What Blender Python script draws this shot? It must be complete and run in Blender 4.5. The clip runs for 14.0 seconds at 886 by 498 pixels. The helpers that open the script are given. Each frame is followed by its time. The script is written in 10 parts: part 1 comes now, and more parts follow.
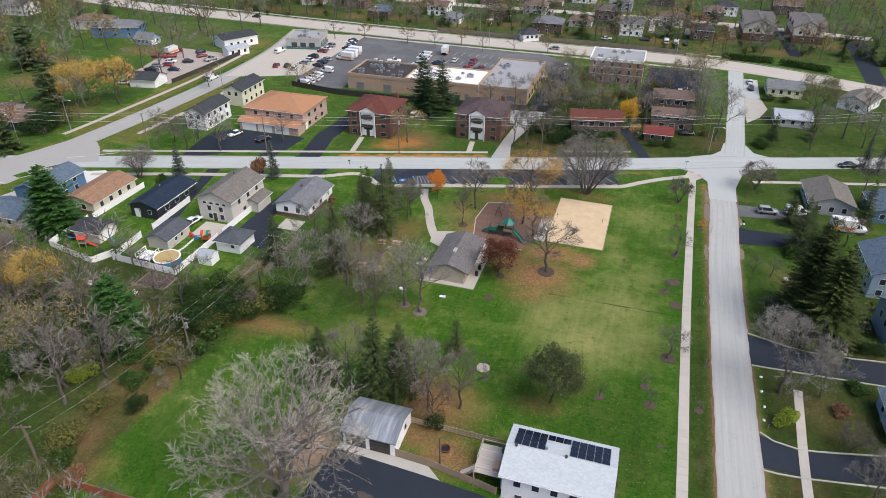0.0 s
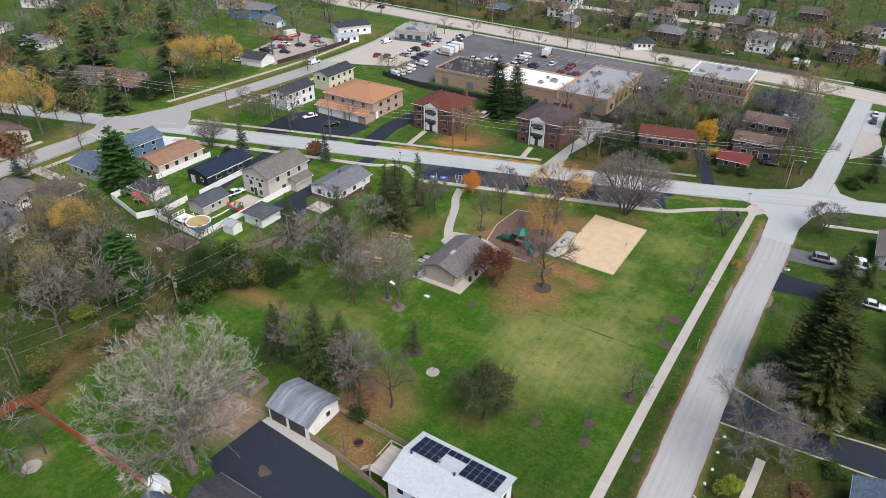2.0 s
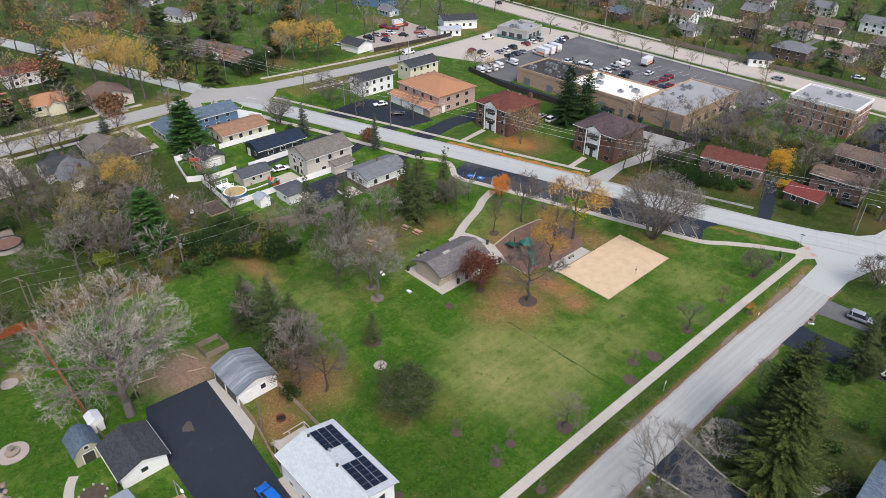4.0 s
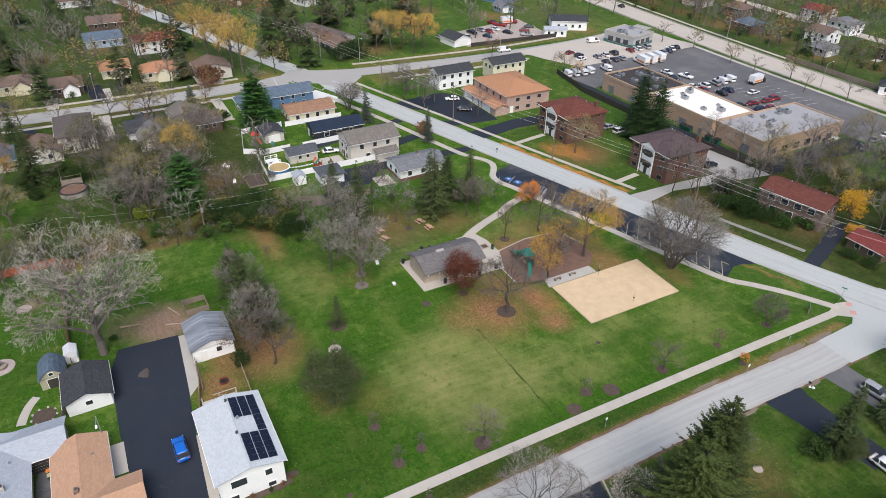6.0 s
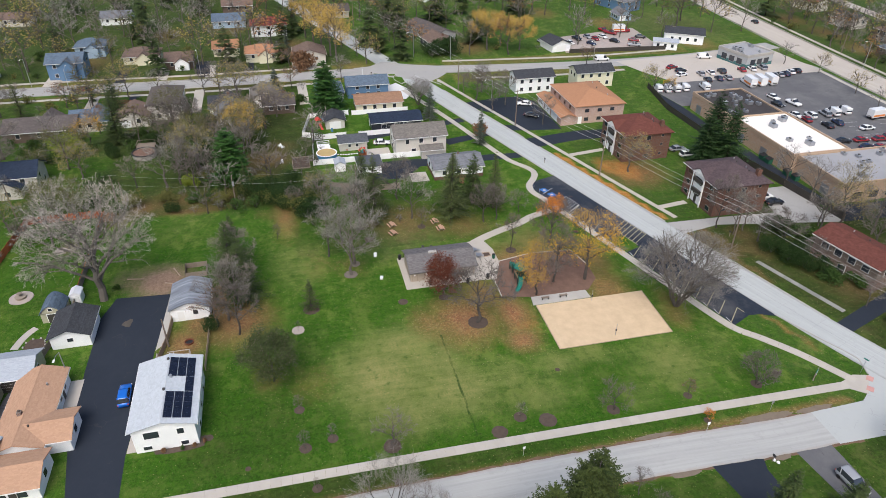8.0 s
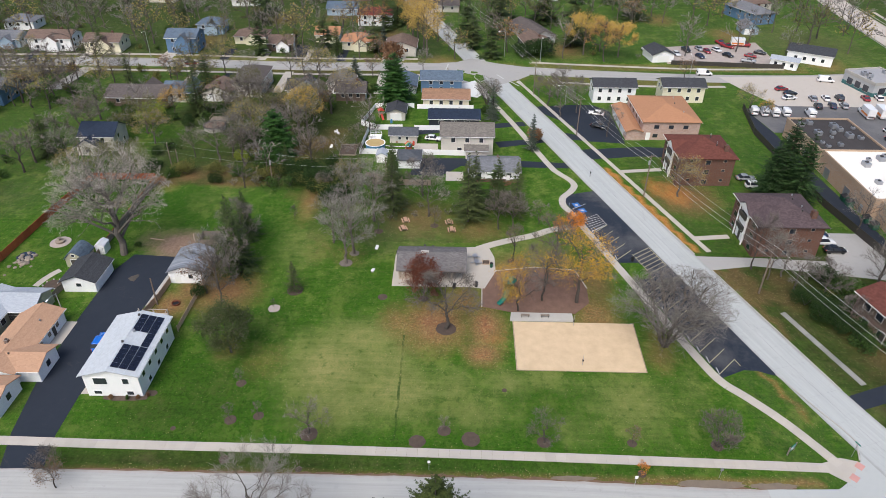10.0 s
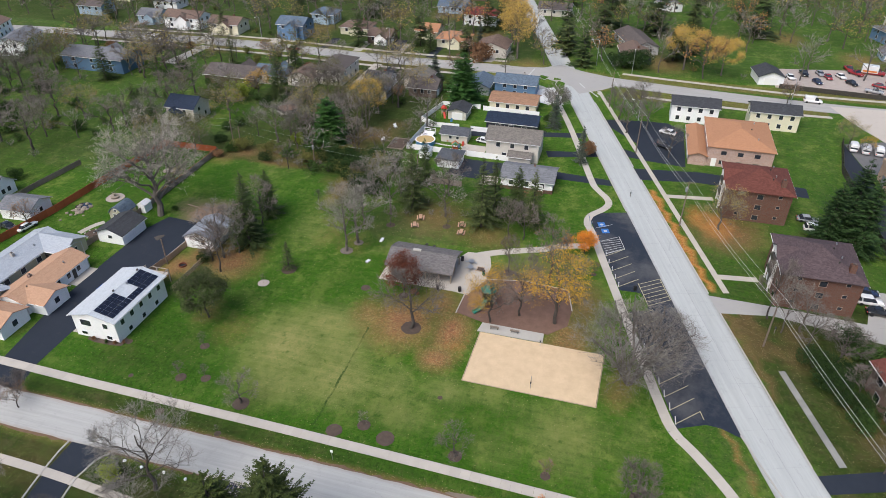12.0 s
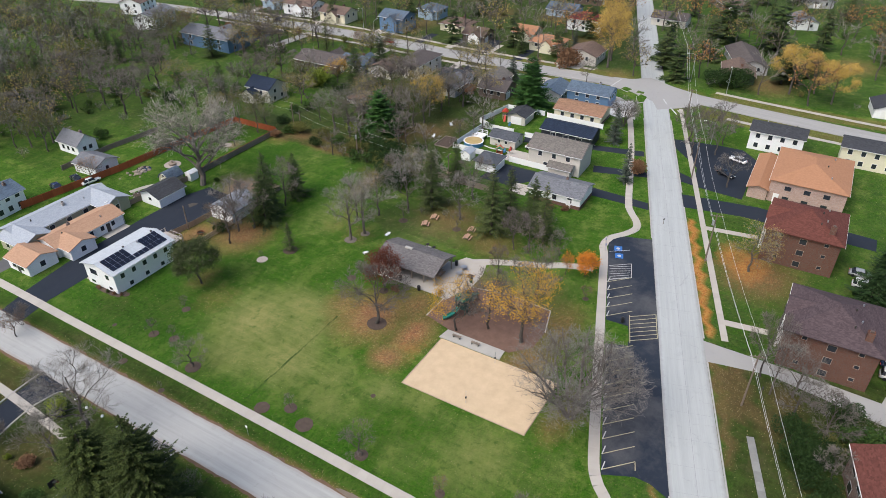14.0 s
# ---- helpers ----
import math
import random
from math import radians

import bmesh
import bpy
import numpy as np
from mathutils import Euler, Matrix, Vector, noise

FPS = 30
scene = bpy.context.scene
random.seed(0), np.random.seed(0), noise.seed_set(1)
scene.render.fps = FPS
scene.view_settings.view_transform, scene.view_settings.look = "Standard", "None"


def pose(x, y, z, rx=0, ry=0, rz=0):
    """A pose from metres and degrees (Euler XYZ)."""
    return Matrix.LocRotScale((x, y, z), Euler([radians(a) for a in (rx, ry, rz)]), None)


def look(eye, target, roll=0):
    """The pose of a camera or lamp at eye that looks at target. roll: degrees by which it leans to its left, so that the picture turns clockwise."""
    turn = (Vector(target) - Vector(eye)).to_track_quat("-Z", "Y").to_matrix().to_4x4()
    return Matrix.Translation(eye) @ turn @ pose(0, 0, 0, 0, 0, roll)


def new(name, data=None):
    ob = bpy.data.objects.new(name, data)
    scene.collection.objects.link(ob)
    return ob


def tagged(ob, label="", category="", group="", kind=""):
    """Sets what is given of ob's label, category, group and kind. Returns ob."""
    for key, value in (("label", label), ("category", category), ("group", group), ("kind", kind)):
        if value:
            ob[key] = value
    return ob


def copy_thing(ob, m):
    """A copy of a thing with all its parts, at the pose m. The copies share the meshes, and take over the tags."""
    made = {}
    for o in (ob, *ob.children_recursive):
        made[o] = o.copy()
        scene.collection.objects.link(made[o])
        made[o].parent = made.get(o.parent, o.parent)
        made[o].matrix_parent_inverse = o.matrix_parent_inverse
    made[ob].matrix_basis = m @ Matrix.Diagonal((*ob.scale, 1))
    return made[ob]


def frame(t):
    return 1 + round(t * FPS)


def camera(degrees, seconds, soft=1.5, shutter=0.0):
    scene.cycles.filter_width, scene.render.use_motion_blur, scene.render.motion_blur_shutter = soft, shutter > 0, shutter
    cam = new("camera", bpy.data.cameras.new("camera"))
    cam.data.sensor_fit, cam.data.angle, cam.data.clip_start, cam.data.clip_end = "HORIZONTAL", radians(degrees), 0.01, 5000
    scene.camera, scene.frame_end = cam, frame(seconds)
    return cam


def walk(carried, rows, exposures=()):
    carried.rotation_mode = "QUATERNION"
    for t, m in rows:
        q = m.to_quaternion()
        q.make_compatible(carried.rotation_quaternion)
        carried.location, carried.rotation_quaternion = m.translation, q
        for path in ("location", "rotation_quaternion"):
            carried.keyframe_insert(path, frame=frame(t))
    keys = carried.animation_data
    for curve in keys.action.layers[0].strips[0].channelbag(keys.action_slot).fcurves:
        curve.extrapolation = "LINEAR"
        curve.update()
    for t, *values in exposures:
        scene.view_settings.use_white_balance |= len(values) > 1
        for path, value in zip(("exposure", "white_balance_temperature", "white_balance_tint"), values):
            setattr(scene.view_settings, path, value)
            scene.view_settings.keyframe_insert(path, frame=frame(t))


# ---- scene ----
cam = camera(67.37, 14.0, 0.55)
ROWS = [
    (0, -0.460, 1.436, 74.086, 58.315, -0.200, 17.525),
    (0.5, 6.497, 3.984, 74.161, 58.304, -0.257, 21.295),
    (1, 13.171, 7.006, 74.235, 58.253, -0.281, 25.012),
    (1.5, 19.528, 10.468, 74.349, 58.142, -0.341, 28.698),
    (2, 25.738, 14.319, 74.566, 58.032, -0.408, 32.391),
    (2.5, 31.666, 18.512, 74.761, 57.921, -0.512, 35.983),
    (3, 37.296, 23.087, 74.894, 57.780, -0.562, 39.612),
    (5.5, 60.768, 50.674, 75.853, 57.099, -0.776, 57.867),
    (6, 64.409, 57.187, 75.959, 56.959, -0.757, 61.584),
    (6.5, 67.602, 64.009, 76.086, 56.849, -0.715, 65.318),
    (7, 70.308, 70.997, 76.149, 56.819, -0.680, 69.051),
    (7.5, 72.553, 78.073, 76.252, 56.819, -0.701, 72.751),
    (8, 74.299, 85.157, 76.438, 56.730, -0.709, 76.380),
    (10.5, 75.737, 121.585, 76.773, 56.263, -0.431, 94.580),
    (11, 74.752, 128.898, 76.766, 56.284, -0.350, 98.226),
    (11.5, 73.181, 136.147, 76.822, 56.325, -0.265, 101.900),
    (12, 71.156, 143.268, 76.814, 56.276, -0.208, 105.581),
    (12.5, 68.651, 150.207, 76.722, 56.217, -0.117, 109.251),
    (13, 65.724, 156.853, 76.671, 56.178, -0.052, 112.848),
    (13.5, 62.369, 163.293, 76.577, 56.170, 0.005, 116.424),
    (14, 58.612, 169.511, 76.545, 56.211, 0.036, 119.997),
]
walk(cam, [(t, pose(x, y, z, rx, ry, rz)) for t, x, y, z, rx, ry, rz in ROWS])

# ---- world, sun, exposure ----
world = bpy.data.worlds.new("overcast")
scene.world = world
world.use_nodes = True
wn, wl = world.node_tree.nodes, world.node_tree.links
wn.clear()
sky = wn.new("ShaderNodeTexSky")
sky.sky_type = "NISHITA"
sky.sun_disc = False
sky.sun_elevation, sky.sun_rotation = radians(50), radians(110)
sky.dust_density, sky.air_density, sky.ozone_density = 4.0, 1.0, 1.0
grey_sky = wn.new("ShaderNodeHueSaturation")
grey_sky.inputs["Saturation"].default_value = 1.2
back = wn.new("ShaderNodeBackground")
back.inputs["Strength"].default_value = 0.135
wout = wn.new("ShaderNodeOutputWorld")
wl.new(sky.outputs[0], grey_sky.inputs["Color"])
wl.new(grey_sky.outputs[0], back.inputs[0])
wl.new(back.outputs[0], wout.inputs[0])
sun_data = bpy.data.lights.new("sun", "SUN")
sun_data.energy, sun_data.angle, sun_data.color = 2.0, radians(42), (0.98, 0.99, 1.0)
sun = new("sun", sun_data)
# the sun stands in the east, spread wide by thin cloud
sun.matrix_world = look((60, -25, 110), (0, 0, 0))
scene.view_settings.exposure = 0.39

# ---- materials ----
def material(name, build):
    m = bpy.data.materials.new(name)
    m.use_nodes = True
    n, l = m.node_tree.nodes, m.node_tree.links
    build(n, l, n["Principled BSDF"])
    return m


def node(n, kind, **values):
    made = n.new(kind)
    for key, value in values.items():
        made.inputs[key.replace("_", " ")].default_value = value
    return made


def ramp(n, l, source, stops):
    r = n.new("ShaderNodeValToRGB")
    while len(r.color_ramp.elements) < len(stops):
        r.color_ramp.elements.new(0.5)
    for e, (at, c) in zip(r.color_ramp.elements, stops):
        e.position, e.color = at, (*c, 1)
    l.new(source, r.inputs[0])
    return r.outputs[0]


def noise_tex(n, l, scale, detail=6.0, rough=0.6, world_space=True, stretch=None):
    co = n.new("ShaderNodeNewGeometry").outputs["Position"] if world_space else n.new("ShaderNodeTexCoord").outputs["Object"]
    if stretch:
        mp = n.new("ShaderNodeMapping")
        mp.inputs["Scale"].default_value = stretch
        l.new(co, mp.inputs["Vector"])
        co = mp.outputs[0]
    t = node(n, "ShaderNodeTexNoise", Scale=scale, Detail=detail, Roughness=rough)
    l.new(co, t.inputs["Vector"])
    return t.outputs["Fac"]


def mix(n, l, fac, a, b, blend="MIX"):
    m = n.new("ShaderNodeMix")
    m.data_type, m.blend_type = "RGBA", blend
    for socket, value in ((m.inputs["Factor"], fac), (m.inputs["A"], a), (m.inputs["B"], b)):
        if isinstance(value, bpy.types.NodeSocket):
            l.new(value, socket)
        elif isinstance(value, (int, float)):
            socket.default_value = value
        else:
            socket.default_value = (*value, 1)
    return m.outputs["Result"]


def calc(n, l, op, a, b=0.0, c=0.0):
    m = n.new("ShaderNodeMath")
    m.operation = op
    for socket, value in zip(m.inputs, (a, b, c)):
        if isinstance(value, bpy.types.NodeSocket):
            l.new(value, socket)
        else:
            socket.default_value = value
    return m.outputs[0]


def bump(n, l, bsdf, height, strength=0.3, distance=0.05):
    b = node(n, "ShaderNodeBump", Strength=strength, Distance=distance)
    l.new(height, b.inputs["Height"])
    l.new(b.outputs[0], bsdf.inputs["Normal"])


def scaled(c, k):
    return tuple(min(1.0, v * k) for v in c)


def plain(name, c, rough=0.7, scale=3.0, spread=0.18, metal=0.0, fine=40.0, own=0.0):
    """A weathered surface: two scales of noise round one colour; own: how far each object's own shade differs."""
    def build(n, l, p):
        big = noise_tex(n, l, scale * 0.25, 4)
        small = noise_tex(n, l, fine, 3)
        col = mix(n, l, big, scaled(c, 1 - spread), scaled(c, 1 + spread))
        col = mix(n, l, calc(n, l, "MULTIPLY", small, 0.35), col, scaled(c, 0.75))
        if own:
            rnd = n.new("ShaderNodeObjectInfo").outputs["Random"]
            col = mix(n, l, rnd, mix(n, l, 1.0, col, (1 - own,) * 3, "MULTIPLY"), mix(n, l, 1.0, col, (1 + own,) * 3, "MULTIPLY"))
        l.new(col, p.inputs["Base Color"])
        p.inputs["Roughness"].default_value, p.inputs["Metallic"].default_value = rough, metal
        p.inputs["Specular IOR Level"].default_value = 0.4 if rough < 0.6 else 0.12
        bump(n, l, p, small, 0.15, 0.01)
    return material(name, build)


def shingles(name, c, course=0.16):
    """Asphalt shingles: courses along the slope and tabs of uneven shade."""
    def build(n, l, p):
        co = n.new("ShaderNodeTexCoord").outputs["Object"]
        sep = n.new("ShaderNodeSeparateXYZ")
        l.new(co, sep.inputs[0])
        # rows follow the height, tabs run along the slope
        row = calc(n, l, "FLOOR", calc(n, l, "MULTIPLY", sep.outputs["Z"], 14.0))
        cmb = n.new("ShaderNodeCombineXYZ")
        l.new(calc(n, l, "MULTIPLY", sep.outputs["X"], 2.5), cmb.inputs[0])
        l.new(calc(n, l, "MULTIPLY", sep.outputs["Y"], 2.5), cmb.inputs[1])
        l.new(row, cmb.inputs[2])
        vor = node(n, "ShaderNodeTexVoronoi", Scale=1.0)
        l.new(cmb.outputs[0], vor.inputs["Vector"])
        tone = n.new("ShaderNodeSeparateColor")
        l.new(vor.outputs["Color"], tone.inputs[0])
        lit = sum(c) / 3
        k = 0.24 if lit < 0.2 else 0.08
        col = mix(n, l, tone.outputs[0], scaled(c, 1 - k), scaled(c, 1 + k))
        col = mix(n, l, noise_tex(n, l, 0.5, 5), mix(n, l, 1.0, col, (1 - k * 0.9,) * 3, "MULTIPLY"), mix(n, l, 1.0, col, (1 + k * 0.8,) * 3, "MULTIPLY"))
        streak = noise_tex(n, l, 1.2, 4, 0.6, False, (1.0, 1.0, 0.2))
        col = mix(n, l, calc(n, l, "MULTIPLY", streak, k * 1.5), col, scaled(c, 0.6))
        l.new(col, p.inputs["Base Color"])
        p.inputs["Roughness"].default_value = 0.9
        p.inputs["Specular IOR Level"].default_value = 0.15
        bump(n, l, p, tone.outputs[0], 0.3, 0.02)
    return material(name, build)


def siding(name, c, pitch=0.14):
    """Lapped boards: a step in height at every board, and dirt in the grain."""
    def build(n, l, p):
        co = n.new("ShaderNodeTexCoord").outputs["Object"]
        sep = n.new("ShaderNodeSeparateXYZ")
        l.new(co, sep.inputs[0])
        lap = calc(n, l, "FRACT", calc(n, l, "DIVIDE", sep.outputs["Z"], pitch))
        line = calc(n, l, "LESS_THAN", lap, 0.12)
        col = mix(n, l, noise_tex(n, l, 0.6, 4), scaled(c, 0.9), scaled(c, 1.06))
        col = mix(n, l, calc(n, l, "MULTIPLY", line, 0.35), col, scaled(c, 0.6))
        l.new(col, p.inputs["Base Color"])
        p.inputs["Roughness"].default_value = 0.55
        bump(n, l, p, lap, 0.4, 0.02)
    return material(name, build)


def brickwork(name, c1, c2, mortar, scale=1.0):
    def build(n, l, p):
        co = n.new("ShaderNodeTexCoord").outputs["Object"]
        sep = n.new("ShaderNodeSeparateXYZ")
        l.new(co, sep.inputs[0])
        cmb = n.new("ShaderNodeCombineXYZ")
        l.new(calc(n, l, "ADD", sep.outputs["X"], sep.outputs["Y"]), cmb.inputs[0])
        l.new(sep.outputs["Z"], cmb.inputs[1])
        b = node(n, "ShaderNodeTexBrick", Scale=1.0, Mortar_Size=0.012, Brick_Width=0.22 * scale, Row_Height=0.075 * scale, Bias=-0.1)
        l.new(cmb.outputs[0], b.inputs["Vector"])
        b.inputs["Color1"].default_value, b.inputs["Color2"].default_value, b.inputs["Mortar"].default_value = (*c1, 1), (*c2, 1), (*mortar, 1)
        col = mix(n, l, noise_tex(n, l, 0.7, 5), mix(n, l, 1.0, b.outputs["Color"], (0.8, 0.78, 0.78), "MULTIPLY"), b.outputs["Color"])
        l.new(col, p.inputs["Base Color"])
        p.inputs["Roughness"].default_value = 0.85
        p.inputs["Specular IOR Level"].default_value = 0.12
        bump(n, l, p, b.outputs["Fac"], -0.3, 0.02)
    return material(name, build)


def foliage(name, dark, light, rough=0.7, through_light=0.0):
    """Leaves or needles: every leaf its own shade, every plant its own tone."""
    def build(n, l, p):
        geo = n.new("ShaderNodeNewGeometry")
        rnd = n.new("ShaderNodeObjectInfo").outputs["Random"]
        clump = noise_tex(n, l, 0.9, 3)
        f = calc(n, l, "ADD", calc(n, l, "MULTIPLY", geo.outputs["Random Per Island"], 0.6), calc(n, l, "MULTIPLY", clump, 0.5))
        col = mix(n, l, f, dark, light)
        col = mix(n, l, rnd, mix(n, l, 1.0, col, (0.85, 0.85, 0.85), "MULTIPLY"), mix(n, l, 1.0, col, (1.15, 1.12, 1.05), "MULTIPLY"))
        l.new(col, p.inputs["Base Color"])
        p.inputs["Roughness"].default_value = rough
        p.inputs["Specular IOR Level"].default_value = 0.1
    return material(name, build)


def road_surface(name, c, worn, crack, dust=None, edge=None):
    """Pavement: stains, wear in streaks along the way, fine aggregate, hairline cracks and dusty edges."""
    def build(n, l, p):
        def attr(key):
            a = n.new("ShaderNodeAttribute")
            a.attribute_name = key
            return a.outputs["Fac"]
        col = mix(n, l, noise_tex(n, l, 0.12, 6, 0.65), c, worn)
        col = mix(n, l, calc(n, l, "MULTIPLY", noise_tex(n, l, 0.9, 6, 0.7), 0.5), col, scaled(c, 0.82))
        grain = noise_tex(n, l, 18.0, 3)
        if dust:
            film = ramp(n, l, noise_tex(n, l, 0.085, 7, 0.68), [(0.46, (0, 0, 0)), (0.64, (1, 1, 1))])
            col = mix(n, l, calc(n, l, "MULTIPLY", film, 0.5), col, dust)
        if edge:
            # tyre-worn streaks follow the street; grit gathers along both sides
            flow = n.new("ShaderNodeCombineXYZ")
            l.new(calc(n, l, "MULTIPLY", attr("along"), 0.05), flow.inputs[0])
            l.new(calc(n, l, "MULTIPLY", attr("across"), 5.0), flow.inputs[1])
            streak = node(n, "ShaderNodeTexNoise", Scale=1.0, Detail=7.0, Roughness=0.72)
            l.new(flow.outputs[0], streak.inputs["Vector"])
            k = ramp(n, l, streak.outputs["Fac"], [(0.36, (0, 0, 0)), (0.62, (1, 1, 1))])
            col = mix(n, l, calc(n, l, "MULTIPLY", k, 0.55), col, scaled(worn, 1.16))
            k = ramp(n, l, noise_tex(n, l, 0.33, 8, 0.75), [(0.56, (0, 0, 0)), (0.70, (1, 1, 1))])
            col = mix(n, l, calc(n, l, "MULTIPLY", k, 0.32), col, scaled(c, 0.70))
            rim = calc(n, l, "ADD", calc(n, l, "ABSOLUTE", attr("across")), calc(n, l, "MULTIPLY", calc(n, l, "SUBTRACT", noise_tex(n, l, 0.7, 6, 0.7), 0.5), 0.30))
            k = ramp(n, l, rim, [(0.84, (0, 0, 0)), (1.0, (1, 1, 1))])
            col = mix(n, l, calc(n, l, "MULTIPLY", k, 0.7), col, edge)
        col = mix(n, l, calc(n, l, "MULTIPLY", grain, 0.4), col, scaled(c, 1.12))
        co = n.new("ShaderNodeNewGeometry").outputs["Position"]
        vor = node(n, "ShaderNodeTexVoronoi", Scale=0.16)
        vor.feature = "DISTANCE_TO_EDGE"
        warp = node(n, "ShaderNodeTexNoise", Scale=0.8, Detail=4.0)
        l.new(co, warp.inputs["Vector"])
        add = n.new("ShaderNodeVectorMath")
        add.operation = "MULTIPLY_ADD"
        add.inputs[1].default_value = (1.5, 1.5, 0)
        l.new(warp.outputs["Color"], add.inputs[0])
        l.new(co, add.inputs[2])
        l.new(add.outputs[0], vor.inputs["Vector"])
        line = calc(n, l, "LESS_THAN", vor.outputs["Distance"], 0.006)
        broken = calc(n, l, "GREATER_THAN", noise_tex(n, l, 0.35, 2), 0.55)
        col = mix(n, l, calc(n, l, "MULTIPLY", calc(n, l, "MULTIPLY", line, broken), 0.36), col, crack)
        l.new(col, p.inputs["Base Color"])
        p.inputs["Roughness"].default_value = 0.85
        p.inputs["Specular IOR Level"].default_value = 0.12
        bump(n, l, p, grain, 0.2, 0.01)
    return material(name, build)


def ground_build(n, l, p):
    def attr(name):
        a = n.new("ShaderNodeAttribute")
        a.attribute_name = name
        return a.outputs["Fac"]
    fine = ramp(n, l, noise_tex(n, l, 1.6, 9, 0.85), [(0.42, (0, 0, 0)), (0.58, (1, 1, 1))])
    mid = ramp(n, l, noise_tex(n, l, 0.36, 9, 0.8), [(0.44, (0, 0, 0)), (0.58, (1, 1, 1))])
    big = ramp(n, l, noise_tex(n, l, 0.055, 6, 0.65), [(0.40, (0, 0, 0)), (0.60, (1, 1, 1))])
    stripes = ramp(n, l, noise_tex(n, l, 0.5, 4, 0.7, True, (0.12, 1.0, 1.0)), [(0.44, (0, 0, 0)), (0.62, (1, 1, 1))])
    green = mix(n, l, big, (0.021, 0.086, 0.004), (0.043, 0.118, 0.008))
    green = mix(n, l, calc(n, l, "MULTIPLY", mid, 0.8), green, (0.020, 0.062, 0.007))
    green = mix(n, l, calc(n, l, "MULTIPLY", stripes, 0.25), green, (0.100, 0.160, 0.026))
    green = mix(n, l, calc(n, l, "MULTIPLY", fine, 0.72), green, (0.012, 0.040, 0.005))
    grain = ramp(n, l, noise_tex(n, l, 4.0, 6, 0.9), [(0.46, (0, 0, 0)), (0.56, (1, 1, 1))])
    green = mix(n, l, calc(n, l, "MULTIPLY", grain, 0.46), green, (0.070, 0.158, 0.013))
    tired = ramp(n, l, noise_tex(n, l, 0.12, 10, 0.78), [(0.51, (0, 0, 0)), (0.62, (1, 1, 1))])
    green = mix(n, l, calc(n, l, "MULTIPLY", tired, 0.44), green, (0.18, 0.185, 0.050))
    # mown lanes and darker tussocks
    lanes = ramp(n, l, noise_tex(n, l, 1.1, 5, 0.7, True, (1.0, 0.07, 1.0)), [(0.42, (0, 0, 0)), (0.62, (1, 1, 1))])
    green = mix(n, l, calc(n, l, "MULTIPLY", lanes, 0.34), green, (0.074, 0.152, 0.015))
    tussock = ramp(n, l, noise_tex(n, l, 0.55, 7, 0.72), [(0.57, (0, 0, 0)), (0.66, (1, 1, 1))])
    green = mix(n, l, calc(n, l, "MULTIPLY", tussock, 0.55), green, (0.016, 0.064, 0.006))
    pale = ramp(n, l, noise_tex(n, l, 0.24, 9, 0.76), [(0.50, (0, 0, 0)), (0.60, (1, 1, 1))])
    green = mix(n, l, calc(n, l, "MULTIPLY", pale, 0.5), green, (0.112, 0.170, 0.030))
    clods = ramp(n, l, noise_tex(n, l, 0.8, 8, 0.8), [(0.56, (0, 0, 0)), (0.64, (1, 1, 1))])
    green = mix(n, l, calc(n, l, "MULTIPLY", clods, 0.5), green, (0.012, 0.048, 0.004))
    straws = ramp(n, l, noise_tex(n, l, 0.9, 9, 0.82), [(0.53, (0, 0, 0)), (0.60, (1, 1, 1))])
    green = mix(n, l, calc(n, l, "MULTIPLY", straws, 0.30), green, (0.185, 0.175, 0.062))
    # worn, straw-coloured turf
    green = mix(n, l, calc(n, l, "MULTIPLY", attr("lush"), 0.62), green, mix(n, l, fine, (0.034, 0.098, 0.007), (0.012, 0.046, 0.004)))
    breakup = noise_tex(n, l, 0.4, 10, 0.75)
    def zone(name, gain=1.3, soft=0.5):
        v = calc(n, l, "ADD", attr(name), calc(n, l, "MULTIPLY", calc(n, l, "SUBTRACT", breakup, 0.5), soft))
        k = calc(n, l, "MULTIPLY", calc(n, l, "SUBTRACT", v, 0.18), gain)
        k.node.use_clamp = True
        return k
    straw = mix(n, l, fine, (0.245, 0.225, 0.085), (0.135, 0.170, 0.040))
    straw = mix(n, l, calc(n, l, "MULTIPLY", grain, 0.4), straw, (0.36, 0.295, 0.13))
    straw = mix(n, l, calc(n, l, "MULTIPLY", mid, 0.45), straw, (0.085, 0.140, 0.026))
    straw = mix(n, l, calc(n, l, "MULTIPLY", lanes, 0.3), straw, (0.33, 0.29, 0.125))
    straw = mix(n, l, calc(n, l, "MULTIPLY", tussock, 0.6), straw, (0.030, 0.085, 0.010))
    col = mix(n, l, zone("dry", 1.2, 0.8), green, straw)
    scrub = mix(n, l, fine, (0.082, 0.074, 0.054), (0.038, 0.045, 0.024))
    scrub = mix(n, l, calc(n, l, "MULTIPLY", mid, 0.5), scrub, (0.040, 0.050, 0.014))
    col = mix(n, l, zone("scrub", 1.2, 1.0), col, scrub)
    # dark olive turf, mottled brown, with the shade of trees put into its colour
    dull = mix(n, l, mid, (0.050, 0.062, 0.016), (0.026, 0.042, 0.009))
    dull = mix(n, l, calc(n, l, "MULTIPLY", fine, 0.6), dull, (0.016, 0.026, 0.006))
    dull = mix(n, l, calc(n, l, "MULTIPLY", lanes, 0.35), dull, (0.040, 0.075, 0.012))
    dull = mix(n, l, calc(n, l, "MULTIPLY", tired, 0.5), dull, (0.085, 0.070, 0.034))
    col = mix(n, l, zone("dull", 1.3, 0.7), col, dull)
    leaf = node(n, "ShaderNodeTexVoronoi", Scale=4.5)
